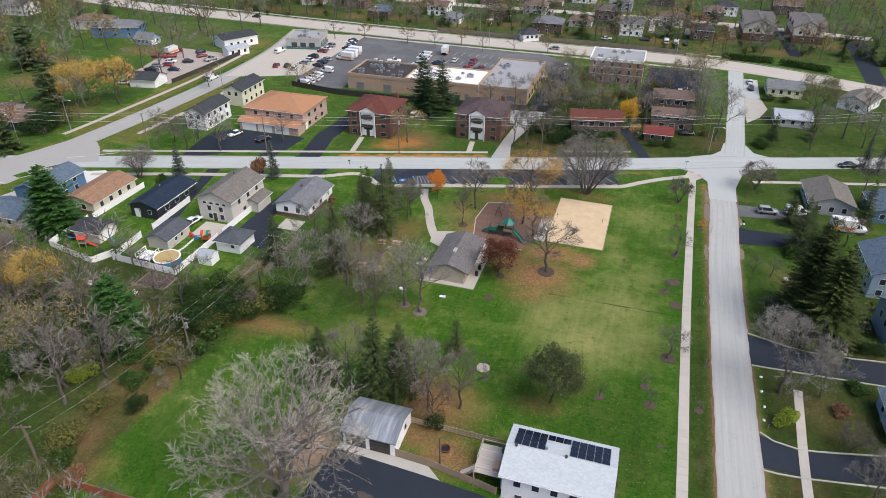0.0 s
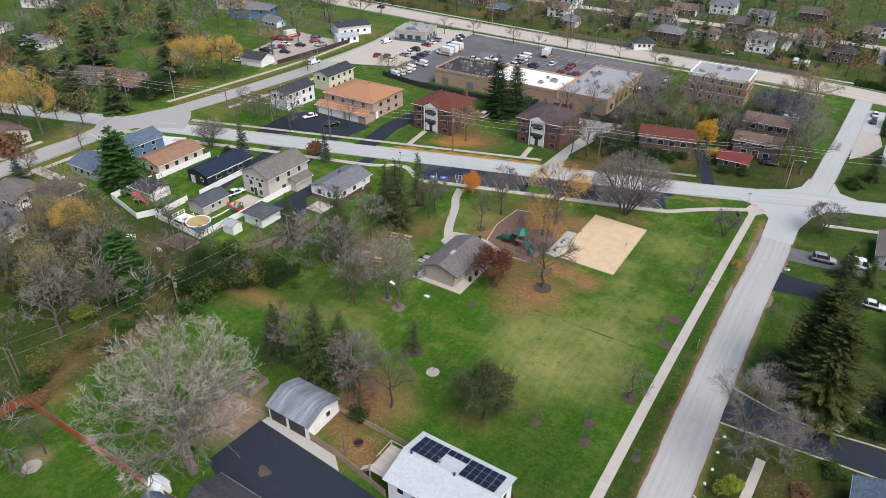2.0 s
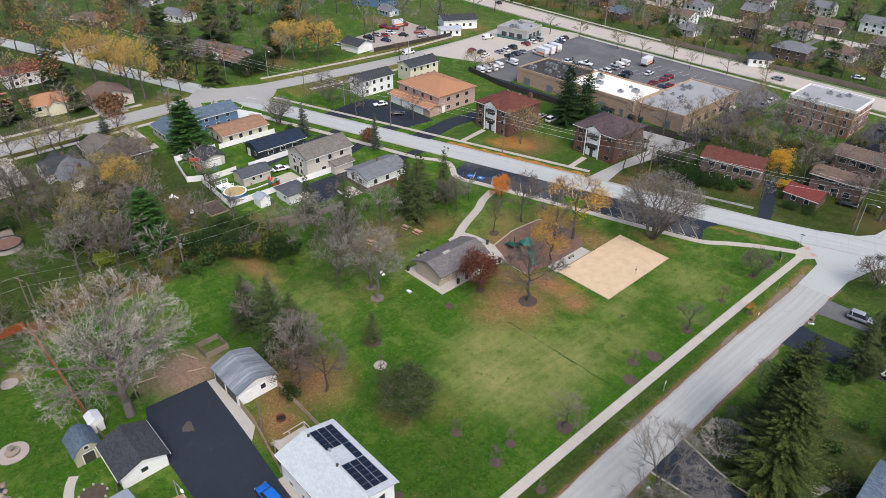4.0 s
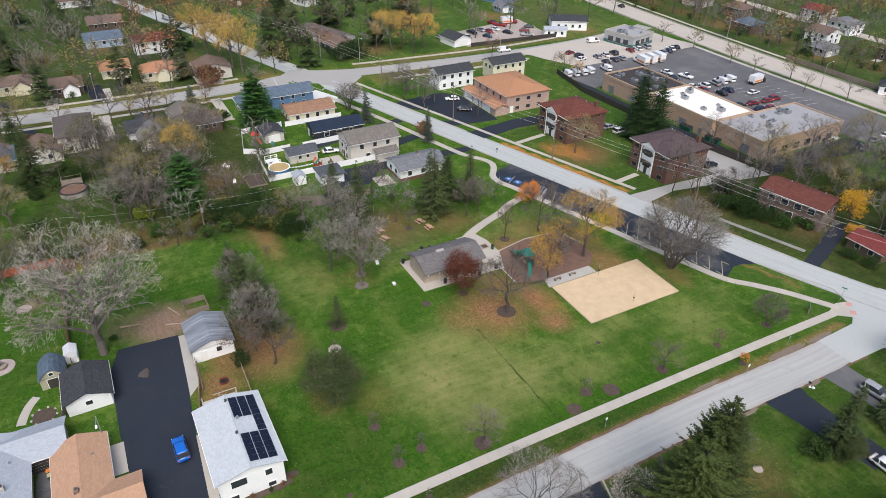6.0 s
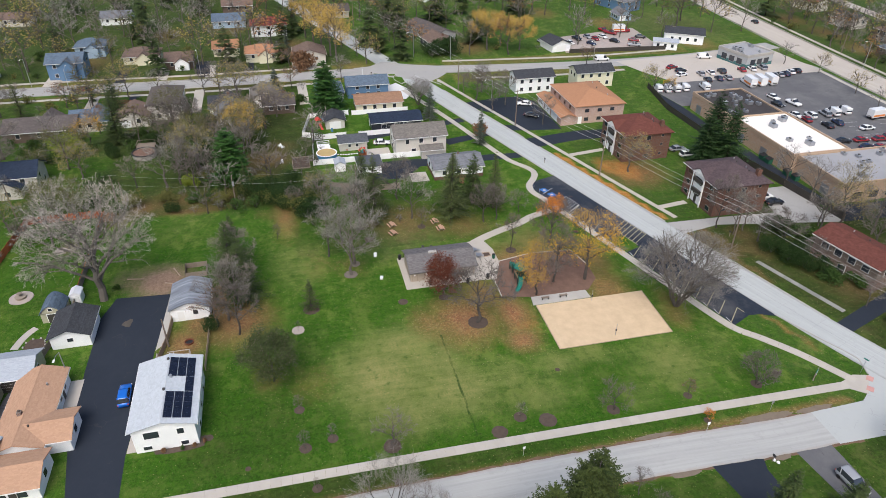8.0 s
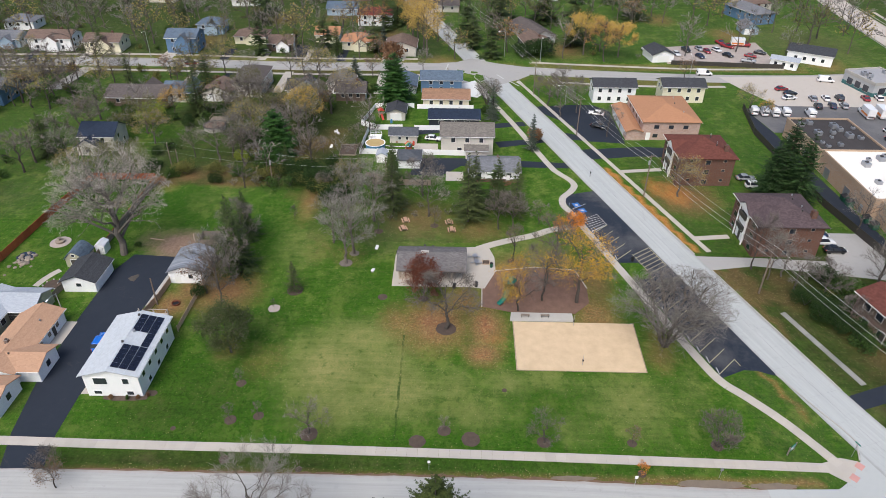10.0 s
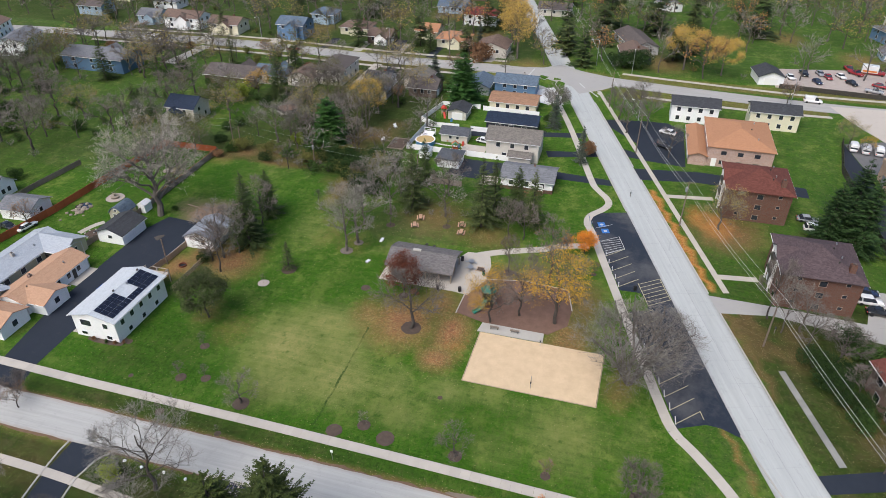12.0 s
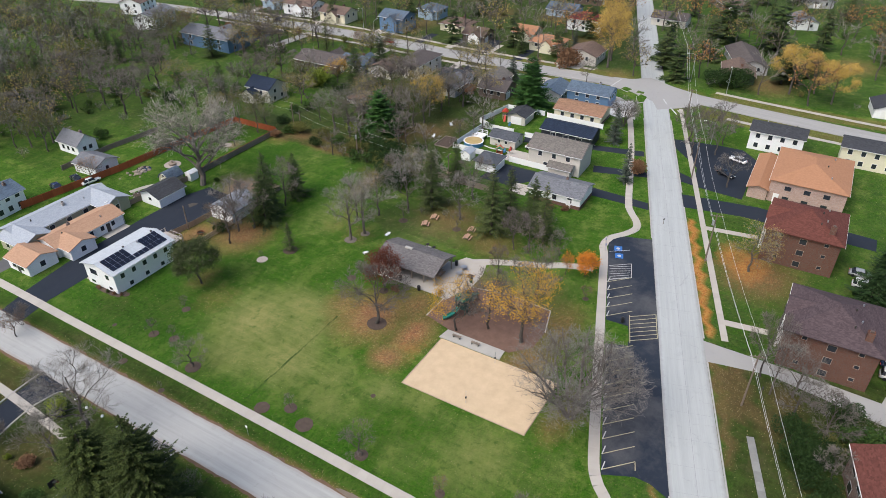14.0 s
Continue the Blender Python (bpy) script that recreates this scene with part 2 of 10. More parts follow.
    l.new(n.new("ShaderNodeNewGeometry").outputs["Position"], leaf.inputs["Vector"])
    tone = n.new("ShaderNodeSeparateColor")
    l.new(leaf.outputs["Color"], tone.inputs[0])
    litter_col = ramp(n, l, tone.outputs[0], [(0.0, (0.15, 0.080, 0.042)), (0.4, (0.24, 0.115, 0.056)), (0.75, (0.29, 0.140, 0.064)), (1.0, (0.35, 0.215, 0.11))])
    litter_col = mix(n, l, calc(n, l, "MULTIPLY", mid, 0.5), litter_col, (0.19, 0.125, 0.056))
    # leaves on the dull lawns are darkened too, shade put into their colour
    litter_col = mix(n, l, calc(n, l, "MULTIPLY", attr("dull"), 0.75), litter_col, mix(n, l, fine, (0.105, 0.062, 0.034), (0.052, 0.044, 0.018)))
    col = mix(n, l, zone("litter", 1.25, 0.55), col, litter_col)
    orange = ramp(n, l, tone.outputs[1], [(0.0, (0.26, 0.10, 0.03)), (0.5, (0.38, 0.16, 0.04)), (1.0, (0.38, 0.22, 0.07))])
    col = mix(n, l, zone("orange", 1.4, 1.0), col, orange)
    dirt = mix(n, l, fine, (0.20, 0.13, 0.09), (0.30, 0.21, 0.15))
    col = mix(n, l, zone("dirt", 1.6, 0.7), col, dirt)
    # an old trench line in the lawn, grown over darker
    sep = n.new("ShaderNodeSeparateXYZ")
    l.new(n.new("ShaderNodeNewGeometry").outputs["Position"], sep.inputs[0])
    off = calc(n, l, "ADD", calc(n, l, "SUBTRACT", sep.outputs["Y"], 106.75), calc(n, l, "MULTIPLY", calc(n, l, "SUBTRACT", breakup, 0.5), 0.9))
    across = calc(n, l, "LESS_THAN", calc(n, l, "ABSOLUTE", off), 0.17)
    along = calc(n, l, "LESS_THAN", calc(n, l, "ABSOLUTE", calc(n, l, "ADD", sep.outputs["X"], 0.6)), calc(n, l, "ADD", 11.0, breakup))
    col = mix(n, l, calc(n, l, "MULTIPLY", calc(n, l, "MULTIPLY", across, along), calc(n, l, "ADD", 0.25, calc(n, l, "MULTIPLY", mid, 0.6))), col, (0.022, 0.056, 0.010))
    # single fallen leaves
    speck = calc(n, l, "MULTIPLY", calc(n, l, "LESS_THAN", leaf.outputs["Distance"], 0.25), calc(n, l, "GREATER_THAN", tone.outputs[2], calc(n, l, "SUBTRACT", 0.986, calc(n, l, "MULTIPLY", attr("litter"), 0.3))))
    col = mix(n, l, calc(n, l, "MULTIPLY", speck, 0.5), col, (0.40, 0.33, 0.18))
    l.new(col, p.inputs["Base Color"])
    p.inputs["Roughness"].default_value = 0.95
    p.inputs["Specular IOR Level"].default_value = 0.1
    bump(n, l, p, fine, 0.5, 0.06)


M_ground = material("turf", ground_build)
M_concrete_road = road_surface("concrete_road", (0.330, 0.345, 0.340), (0.41, 0.425, 0.415), (0.28, 0.28, 0.28), edge=(0.24, 0.235, 0.215))
M_warm_road = road_surface("warm_concrete_road", (0.306, 0.308, 0.298), (0.388, 0.386, 0.370), (0.28, 0.27, 0.26), edge=(0.30, 0.255, 0.215))
M_cross_road = road_surface("grey_cross_road", (0.275, 0.268, 0.256), (0.35, 0.342, 0.328), (0.22, 0.21, 0.2), edge=(0.22, 0.19, 0.16))
M_tan_road = road_surface("tan_concrete_road", (0.37, 0.33, 0.29), (0.45, 0.41, 0.365), (0.28, 0.25, 0.22), edge=(0.26, 0.22, 0.19))
M_asphalt = road_surface("asphalt", (0.018, 0.023, 0.034), (0.040, 0.047, 0.060), (0.05, 0.05, 0.05))
M_lot_asphalt = road_surface("dusty_asphalt", (0.018, 0.024, 0.037), (0.038, 0.047, 0.063), (0.05, 0.05, 0.05), (0.15, 0.145, 0.14))
M_old_asphalt = road_surface("old_asphalt", (0.090, 0.090, 0.097), (0.165, 0.163, 0.166), (0.04, 0.04, 0.04), (0.21, 0.20, 0.195))
M_shoulder = plain("leafy_grit", (0.155, 0.100, 0.066), 0.95, 4.0, 0.4, fine=5.0)
M_bare_verge = plain("bare_gritty_soil", (0.185, 0.148, 0.115), 0.95, 3.0, 0.3, fine=5.0)
M_walk = plain("sidewalk_concrete", (0.43, 0.395, 0.35), 0.85, 2.0, 0.12, own=0.04)
M_old_walk = plain("stained_walk_concrete", (0.235, 0.235, 0.22), 0.9, 2.5, 0.3, own=0.12)
M_kerb = plain("kerb_concrete", (0.39, 0.375, 0.345), 0.85, 2.0)
M_sand = plain("sand", (0.55, 0.42, 0.275), 0.95, 2.2, 0.24, fine=4.0)
M_mulch = plain("mulch", (0.088, 0.066, 0.054), 0.95, 6.0, 0.35, fine=7.0)
M_playmulch = plain("play_mulch", (0.17, 0.105, 0.080), 0.95, 3.0, 0.35, fine=6.0)
M_new_concrete = plain("new_concrete", (0.62, 0.62, 0.61), 0.8, 1.0, 0.06)
M_tactile = plain("tactile_red", (0.50, 0.27, 0.24), 0.8, 3.0, 0.15)
M_stain = plain("oil_stain", (0.085, 0.075, 0.065), 0.9, 6.0, 0.35)
M_gravel = plain("gravel", (0.36, 0.31, 0.28), 0.95, 3.0, 0.2, fine=9.0)
M_white_paint = plain("road_paint", (0.45, 0.45, 0.44), 0.7, 3.0, 0.2)
M_yellow_paint = plain("yellow_paint", (0.42, 0.38, 0.24), 0.7, 3.0, 0.25)
M_blue_paint = plain("blue_paint", (0.04, 0.15, 0.42), 0.7, 3.0)
M_white = plain("white_board", (0.84, 0.84, 0.84), 0.5, 1.0, 0.05)
M_trim = plain("white_trim", (0.80, 0.80, 0.79), 0.5, 1.0, 0.05)
M_dark_trim = plain("dark_trim", (0.05, 0.045, 0.04), 0.5, 1.0, 0.1)
M_bronze = plain("bronze_trim", (0.10, 0.075, 0.06), 0.5)
M_black = plain("black_plastic", (0.018, 0.018, 0.02), 0.5)
M_metal = plain("galvanised_metal", (0.40, 0.41, 0.43), 0.45, 2.0, 0.12, metal=0.7)
M_wood_old = plain("weathered_wood", (0.23, 0.19, 0.155), 0.85, 5.0, 0.25, own=0.12)
M_wood_fence = plain("tan_fence_wood", (0.36, 0.27, 0.20), 0.8, 5.0, 0.2, own=0.1)
M_wood_red = plain("red_cedar", (0.36, 0.105, 0.045), 0.75, 5.0, 0.2, own=0.15)
M_pole = plain("pole_wood", (0.17, 0.135, 0.11), 0.9, 5.0, 0.2)
M_vinyl = plain("white_vinyl", (0.86, 0.86, 0.87), 0.4, 1.0, 0.04)
M_stone = plain("boulder", (0.25, 0.21, 0.17), 0.9, 4.0, 0.25, own=0.25)


def glass_build(n, l, p):
    p.inputs["Base Color"].default_value = (0.03, 0.035, 0.045, 1)
    p.inputs["Roughness"].default_value = 0.08
    p.inputs["Specular IOR Level"].default_value = 0.8


M_glass = material("window_glass", glass_build)
ROOFS = {k: shingles("shingles_" + k, c) for k, c in dict(
    grey=(0.16, 0.165, 0.18), dark=(0.05, 0.053, 0.06), brown=(0.155, 0.11, 0.09), orange=(0.36, 0.185, 0.105), red=(0.125, 0.046, 0.036),
    plum=(0.085, 0.062, 0.066), navy=(0.022, 0.032, 0.055), white=(0.43, 0.46, 0.49), tan=(0.160, 0.146, 0.132), clay=(0.27, 0.160, 0.105), blue=(0.10, 0.135, 0.18), maroon=(0.17, 0.045, 0.04), weathered=(0.145, 0.135, 0.135), tanlt=(0.40, 0.245, 0.16), lgrey=(0.33, 0.36, 0.40), umber=(0.105, 0.09, 0.085), slate=(0.082, 0.089, 0.102)).items()}
WALLS = {k: siding("siding_" + k, c) for k, c in dict(
    white=(0.84, 0.85, 0.86), beige=(0.56, 0.53, 0.48), navy=(0.025, 0.03, 0.04), blue=(0.10, 0.19, 0.32), cream=(0.70, 0.66, 0.50), grey=(0.38, 0.39, 0.40), sage=(0.38, 0.37, 0.27), brown=(0.12, 0.085, 0.065), lblue=(0.30, 0.40, 0.50)).items()}
BRICKS = {"red": brickwork("red_brick", (0.168, 0.072, 0.048), (0.108, 0.050, 0.036), (0.15, 0.118, 0.10)),
          "tan": brickwork("tan_brick", (0.48, 0.32, 0.21), (0.40, 0.26, 0.17), (0.45, 0.38, 0.30)),
          "rose": brickwork("rose_brick", (0.40, 0.21, 0.155), (0.31, 0.165, 0.125), (0.42, 0.35, 0.30), 2.0),
          "pink": brickwork("pink_brick", (0.50, 0.35, 0.29), (0.38, 0.26, 0.22), (0.52, 0.46, 0.42), 2.0),
          "brown": brickwork("brown_brick", (0.17, 0.10, 0.075), (0.13, 0.08, 0.065), (0.25, 0.22, 0.2))}
M_barks = {"grey": plain("grey_bark", (0.105, 0.092, 0.080), 0.9, 4.0, 0.3, own=0.2), "pale": plain("pale_bark", (0.135, 0.12, 0.105), 0.9, 4.0, 0.25),
           "dark": plain("dark_bark", (0.075, 0.065, 0.058), 0.9, 4.0, 0.3, own=0.2)}
M_twigs = {"grey": plain("grey_twigs", (0.232, 0.215, 0.196), 0.9, 4.0, 0.3, own=0.25), "pale": plain("pale_twigs", (0.50, 0.46, 0.41), 0.9, 4.0, 0.25),
           "dark": plain("brown_twigs", (0.175, 0.152, 0.135), 0.9, 4.0, 0.3, own=0.25)}
M_leaf = {"lime": foliage("lime_leaves", (0.10, 0.15, 0.018), (0.27, 0.33, 0.05)), "yew": foliage("yew_leaves", (0.008, 0.022, 0.007), (0.036, 0.068, 0.018)), "deep": foliage("deep_green_needles", (0.008, 0.026, 0.010), (0.046, 0.086, 0.028)), "dark_spruce": foliage("dark_spruce_needles", (0.011, 0.026, 0.008), (0.082, 0.106, 0.030)), "spruce": foliage("spruce_needles", (0.014, 0.034, 0.012), (0.088, 0.118, 0.040)), "blue": foliage("blue_spruce_needles", (0.03, 0.05, 0.040), (0.12, 0.145, 0.11)),
          "pine": foliage("pine_needles", (0.020, 0.036, 0.014), (0.108, 0.134, 0.048)), "green": foliage("green_leaves", (0.015, 0.040, 0.010), (0.060, 0.105, 0.025)),
          "fir": foliage("fir_needles", (0.012, 0.045, 0.010), (0.060, 0.140, 0.034)),
          "yellow": foliage("yellow_leaves", (0.36, 0.18, 0.020), (0.66, 0.40, 0.045)), "orange": foliage("orange_leaves", (0.42, 0.12, 0.018), (0.68, 0.27, 0.04)),
          "red": foliage("red_leaves", (0.085, 0.026, 0.018), (0.18, 0.060, 0.034)), "gold": foliage("gold_leaves", (0.18, 0.148, 0.048), (0.36, 0.29, 0.105)),
          "olive": foliage("olive_leaves", (0.05, 0.055, 0.015), (0.16, 0.16, 0.05)), "amber": foliage("amber_leaves", (0.30, 0.195, 0.045), (0.56, 0.39, 0.11)), "orange_far": foliage("dull_orange_leaves", (0.26, 0.12, 0.045), (0.42, 0.23, 0.09)), "rust": foliage("rust_leaves", (0.12, 0.065, 0.038), (0.24, 0.14, 0.08))}
M_tar = plain("tar_roof", (0.055, 0.05, 0.05), 0.9, 1.0, 0.4)
M_membrane = plain("white_membrane", (0.74, 0.71, 0.66), 0.7, 0.6, 0.08)
M_membrane_grey = plain("grey_membrane", (0.31, 0.31, 0.32), 0.7, 0.6, 0.15)
M_tan_coping = plain("tan_coping", (0.42, 0.31, 0.22), 0.8)
M_teal = plain("teal_panel", (0.035, 0.13, 0.13), 0.5)


def sheet_build(n, l, p):
    """Weathered sheet roofing: dull and bright streaks down the slope, metal sheen put into their colour, faint seams
    along it.
    """
    col = ramp(n, l, noise_tex(n, l, 1.3, 6, 0.7, False, (1.0, 0.10, 0.10)), [(0.34, (0.13, 0.145, 0.17)), (0.50, (0.24, 0.26, 0.295)), (0.66, (0.40, 0.43, 0.475))])
    col = mix(n, l, calc(n, l, "MULTIPLY", noise_tex(n, l, 0.5, 5, 0.6, False), 0.5), col, (0.19, 0.205, 0.235))
    sep = n.new("ShaderNodeSeparateXYZ")
    l.new(n.new("ShaderNodeTexCoord").outputs["Object"], sep.inputs[0])
    seam = calc(n, l, "LESS_THAN", calc(n, l, "FRACT", calc(n, l, "MULTIPLY", sep.outputs["X"], 1.1)), 0.06)
    col = mix(n, l, calc(n, l, "MULTIPLY", seam, 0.35), col, (0.12, 0.13, 0.15))
    l.new(col, p.inputs["Base Color"])
    p.inputs["Roughness"].default_value, p.inputs["Metallic"].default_value = 0.5, 0.25


M_grey_metal = material("weathered_roof_metal", sheet_build)


def solar_build(n, l, p):
    co = n.new("ShaderNodeTexCoord").outputs["Object"]
    b = node(n, "ShaderNodeTexBrick", Scale=1.0, Mortar_Size=0.006, Brick_Width=0.17, Row_Height=0.17)
    b.offset = 0.0
    b.inputs["Color1"].default_value = b.inputs["Color2"].default_value = (0.006, 0.008, 0.018, 1)
    b.inputs["Mortar"].default_value = (0.03, 0.035, 0.05, 1)
    l.new(co, b.inputs["Vector"])
    l.new(b.outputs["Color"], p.inputs["Base Color"])
    p.inputs["Roughness"].default_value = 0.15


M_solar = material("solar_cells", solar_build)
M_tan_wall = plain("tan_masonry", (0.42, 0.36, 0.30), 0.85)
M_tan_trim = plain("tan_woodwork", (0.33, 0.27, 0.22), 0.7)
M_bin_green = plain("green_bin", (0.02, 0.10, 0.06), 0.5)
M_picnic_wood = plain("salmon_wood", (0.45, 0.28, 0.20), 0.8, 5.0, 0.15, own=0.1)
M_play_green = plain("play_green", (0.015, 0.17, 0.13), 0.4)
M_play_dark = plain("play_dark_green", (0.02, 0.06, 0.045), 0.45)
M_play_tan = plain("play_tan", (0.35, 0.25, 0.15), 0.6)


def paint_build(c):
    def build(n, l, p):
        l.new(mix(n, l, noise_tex(n, l, 2.0, 3), scaled(c, 0.9), c), p.inputs["Base Color"])
        p.inputs["Roughness"].default_value = 0.25
        p.inputs["Coat Weight"].default_value = 0.5
    return build


M_car = {k: material("car_paint_" + k, paint_build(c)) for k, c in dict(white=(0.75, 0.75, 0.75), black=(0.012, 0.012, 0.014), silver=(0.30, 0.31, 0.33), red=(0.26, 0.02, 0.025), blue=(0.01, 0.12, 0.50), navy=(0.02, 0.03, 0.07)).items()}
M_car_glass = material("car_glass", glass_build)
M_red_paint = plain("red_plastic", (0.50, 0.06, 0.04), 0.5)
M_orange_paint = plain("orange_stripe", (0.62, 0.20, 0.04), 0.5)
M_pool_blue = plain("pool_blue", (0.06, 0.20, 0.36), 0.5)
M_pool_cover = plain("pool_cover", (0.42, 0.31, 0.14), 0.6, 2.0, 0.25)
M_deck_wood = plain("pale_deck_wood", (0.46, 0.41, 0.36), 0.8, 4.0, 0.15, own=0.08)
M_rust = plain("rusty_metal", (0.16, 0.06, 0.035), 0.8)
M_pond = material("pond_water", glass_build)
M_rubble = plain("grey_rubble", (0.16, 0.135, 0.12), 0.95, 6.0, 0.35, fine=6.0)
M_wire = plain("pale_wire", (0.62, 0.62, 0.62), 0.6)
M_joint = plain("tar_joint", (0.30, 0.305, 0.305), 0.9)


# ---- building helpers ----
class Geo:
    """Gathers vertices and faces; each method adds one shape."""
    def __init__(self):
        self.v, self.f = [], []

    def add(self, verts, faces):
        k = len(self.v)
        self.v += [tuple(p) for p in verts]
        self.f += [tuple(k + i for i in f) for f in faces]
        return self

    def box(self, x0, x1, y0, y1, z0, z1):
        return self.add([(x0, y0, z0), (x1, y0, z0), (x1, y1, z0), (x0, y1, z0), (x0, y0, z1), (x1, y0, z1), (x1, y1, z1), (x0, y1, z1)],
                        [(0, 3, 2, 1), (4, 5, 6, 7), (0, 1, 5, 4), (1, 2, 6, 5), (2, 3, 7, 6), (3, 0, 4, 7)])

    def prism(self, ring, z0, z1):
        """A flat outline, counter-clockwise, drawn up from z0 to z1."""
        n = len(ring)
        return self.add([(x, y, z0) for x, y in ring] + [(x, y, z1) for x, y in ring],
                        [tuple(range(n))[::-1], tuple(range(n, 2 * n))] + [(i, (i + 1) % n, n + (i + 1) % n, n + i) for i in range(n)])

    def loft(self, rings, closed=True):
        """Rings of equal length joined one to the next, with both ends closed."""
        n = len(rings[0])
        faces = [(a * n + i, a * n + (i + 1) % n, (a + 1) * n + (i + 1) % n, (a + 1) * n + i) for a in range(len(rings) - 1) for i in range(n)]
        if closed:
            faces += [tuple(range(n))[::-1], tuple(range((len(rings) - 1) * n, len(rings) * n))]
        return self.add([p for r in rings for p in r], faces)

    def tube(self, a, b, r0, r1=None, sides=8):
        a, b = Vector(a), Vector(b)
        r1 = r0 if r1 is None else r1
        d = (b - a).normalized()
        s = d.cross(Vector((0, 0, 1)) if abs(d.z) < 0.95 else Vector((1, 0, 0))).normalized()
        u = s.cross(d)
        turn = [(math.cos(2 * math.pi * i / sides), math.sin(2 * math.pi * i / sides)) for i in range(sides)]
        return self.loft([[p + (s * c - u * q) * r for c, q in turn] for p, r in ((a, r0), (b, r1))])

    def disc(self, x, y, z0, z1, r, sides=20, wobble=0.0):
        ring = [(x + r * (1 + wobble * random.uniform(-1, 1)) * math.cos(2 * math.pi * i / sides), y + r * (1 + wobble * random.uniform(-1, 1)) * math.sin(2 * math.pi * i / sides)) for i in range(sides)]
        return self.prism(ring, z0, z1)

    def mesh(self, name, *mats):
        me = bpy.data.meshes.new(name)
        me.from_pydata(self.v, [], self.f)
        for m in mats:
            me.materials.append(m)
        me.update()
        return me


def part(name, geo, mat, parent=None, label="", smooth=False):
    ob = new(name, geo.mesh(name, mat) if isinstance(geo, Geo) else geo)
    if smooth:
        ob.data.polygons.foreach_set("use_smooth", [True] * len(ob.data.polygons))
    if parent:
        ob.parent = parent
    if label:
        tagged(ob, label)
    return ob


def thing(name, m, label, category, group="", kind=""):
    ob = new(name)
    ob.empty_display_size = 0.3
    ob.matrix_basis = m if isinstance(m, Matrix) else pose(*m)
    return tagged(ob, label, category, group, kind)


def bevelled(geo, width=0.03, segments=2):
    """The same shape with rounded edges."""
    bm = bmesh.new()
    me = geo.mesh("rough")
    bm.from_mesh(me)
    bpy.data.meshes.remove(me)
    bmesh.ops.remove_doubles(bm, verts=bm.verts, dist=1e-4)
    bmesh.ops.bevel(bm, geom=bm.edges, offset=width, segments=segments, affect="EDGES", clamp_overlap=True)
    out = Geo()
    bm.verts.index_update()
    out.add([v.co for v in bm.verts], [[v.index for v in f.verts] for f in bm.faces])
    bm.free()
    return out


# Street coordinates: u runs along the skewed street to the west from the end of the car park, v across it to the north.
def street(u, v):
    return (-5.1 - 0.9547 * u - 0.2974 * v, 167.7 - 0.2974 * u + 0.9547 * v)


def ribbon(line, half, z0, z1):
    """A strip of even width along a bent line."""
    pts = [Vector(p) for p in line]
    sides = []
    for i, p in enumerate(pts):
        d = (pts[min(i + 1, len(pts) - 1)] - pts[max(i - 1, 0)]).normalized()
        nrm = Vector((-d.y, d.x))
        sides.append((p + nrm * half, p - nrm * half))
    g = Geo()
    n = len(pts)
    g.add([(*a, z) for z in (z0, z1) for a, b in sides] + [(*b, z) for z in (z0, z1) for a, b in sides], [])
    L0, L1, R0, R1 = 0, n, 2 * n, 3 * n
    for i in range(n - 1):
        g.f += [(L1 + i, R1 + i, R1 + i + 1, L1 + i + 1), (L0 + i, L1 + i, L1 + i + 1, L0 + i + 1), (R0 + i, R0 + i + 1, R1 + i + 1, R1 + i)]
    g.f += [(L0, R0, R1, L1), (L0 + n - 1, L1 + n - 1, R1 + n - 1, R0 + n - 1)]
    return g


def smooth_line(pts, step=1.5):
    """Points along a soft curve through those given."""
    p = [Vector(q) for q in pts]
    p = [2 * p[0] - p[1]] + p + [2 * p[-1] - p[-2]]
    out = []
    for i in range(1, len(p) - 2):
        n = max(1, round((p[i + 1] - p[i]).length / step))
        for k in range(n):
            t = k / n
            a, b, c, d = p[i - 1 : i + 3]
            out.append(0.5 * (2 * b + (c - a) * t + (2 * a - 5 * b + 4 * c - d) * t * t + (3 * b - a - 3 * c + d) * t ** 3))
    return [tuple(q) for q in out + [p[-2]]]


# ---- ground, roads, walks ----
def spacing(lo, hi, step, far):
    mid = list(np.arange(lo, hi + 1e-6, step))
    out, d = [], step
    while d < far:
        d *= 1.5
        out.append(d)
    return np.array([lo - v for v in out[::-1]] + mid + [hi + v for v in out])


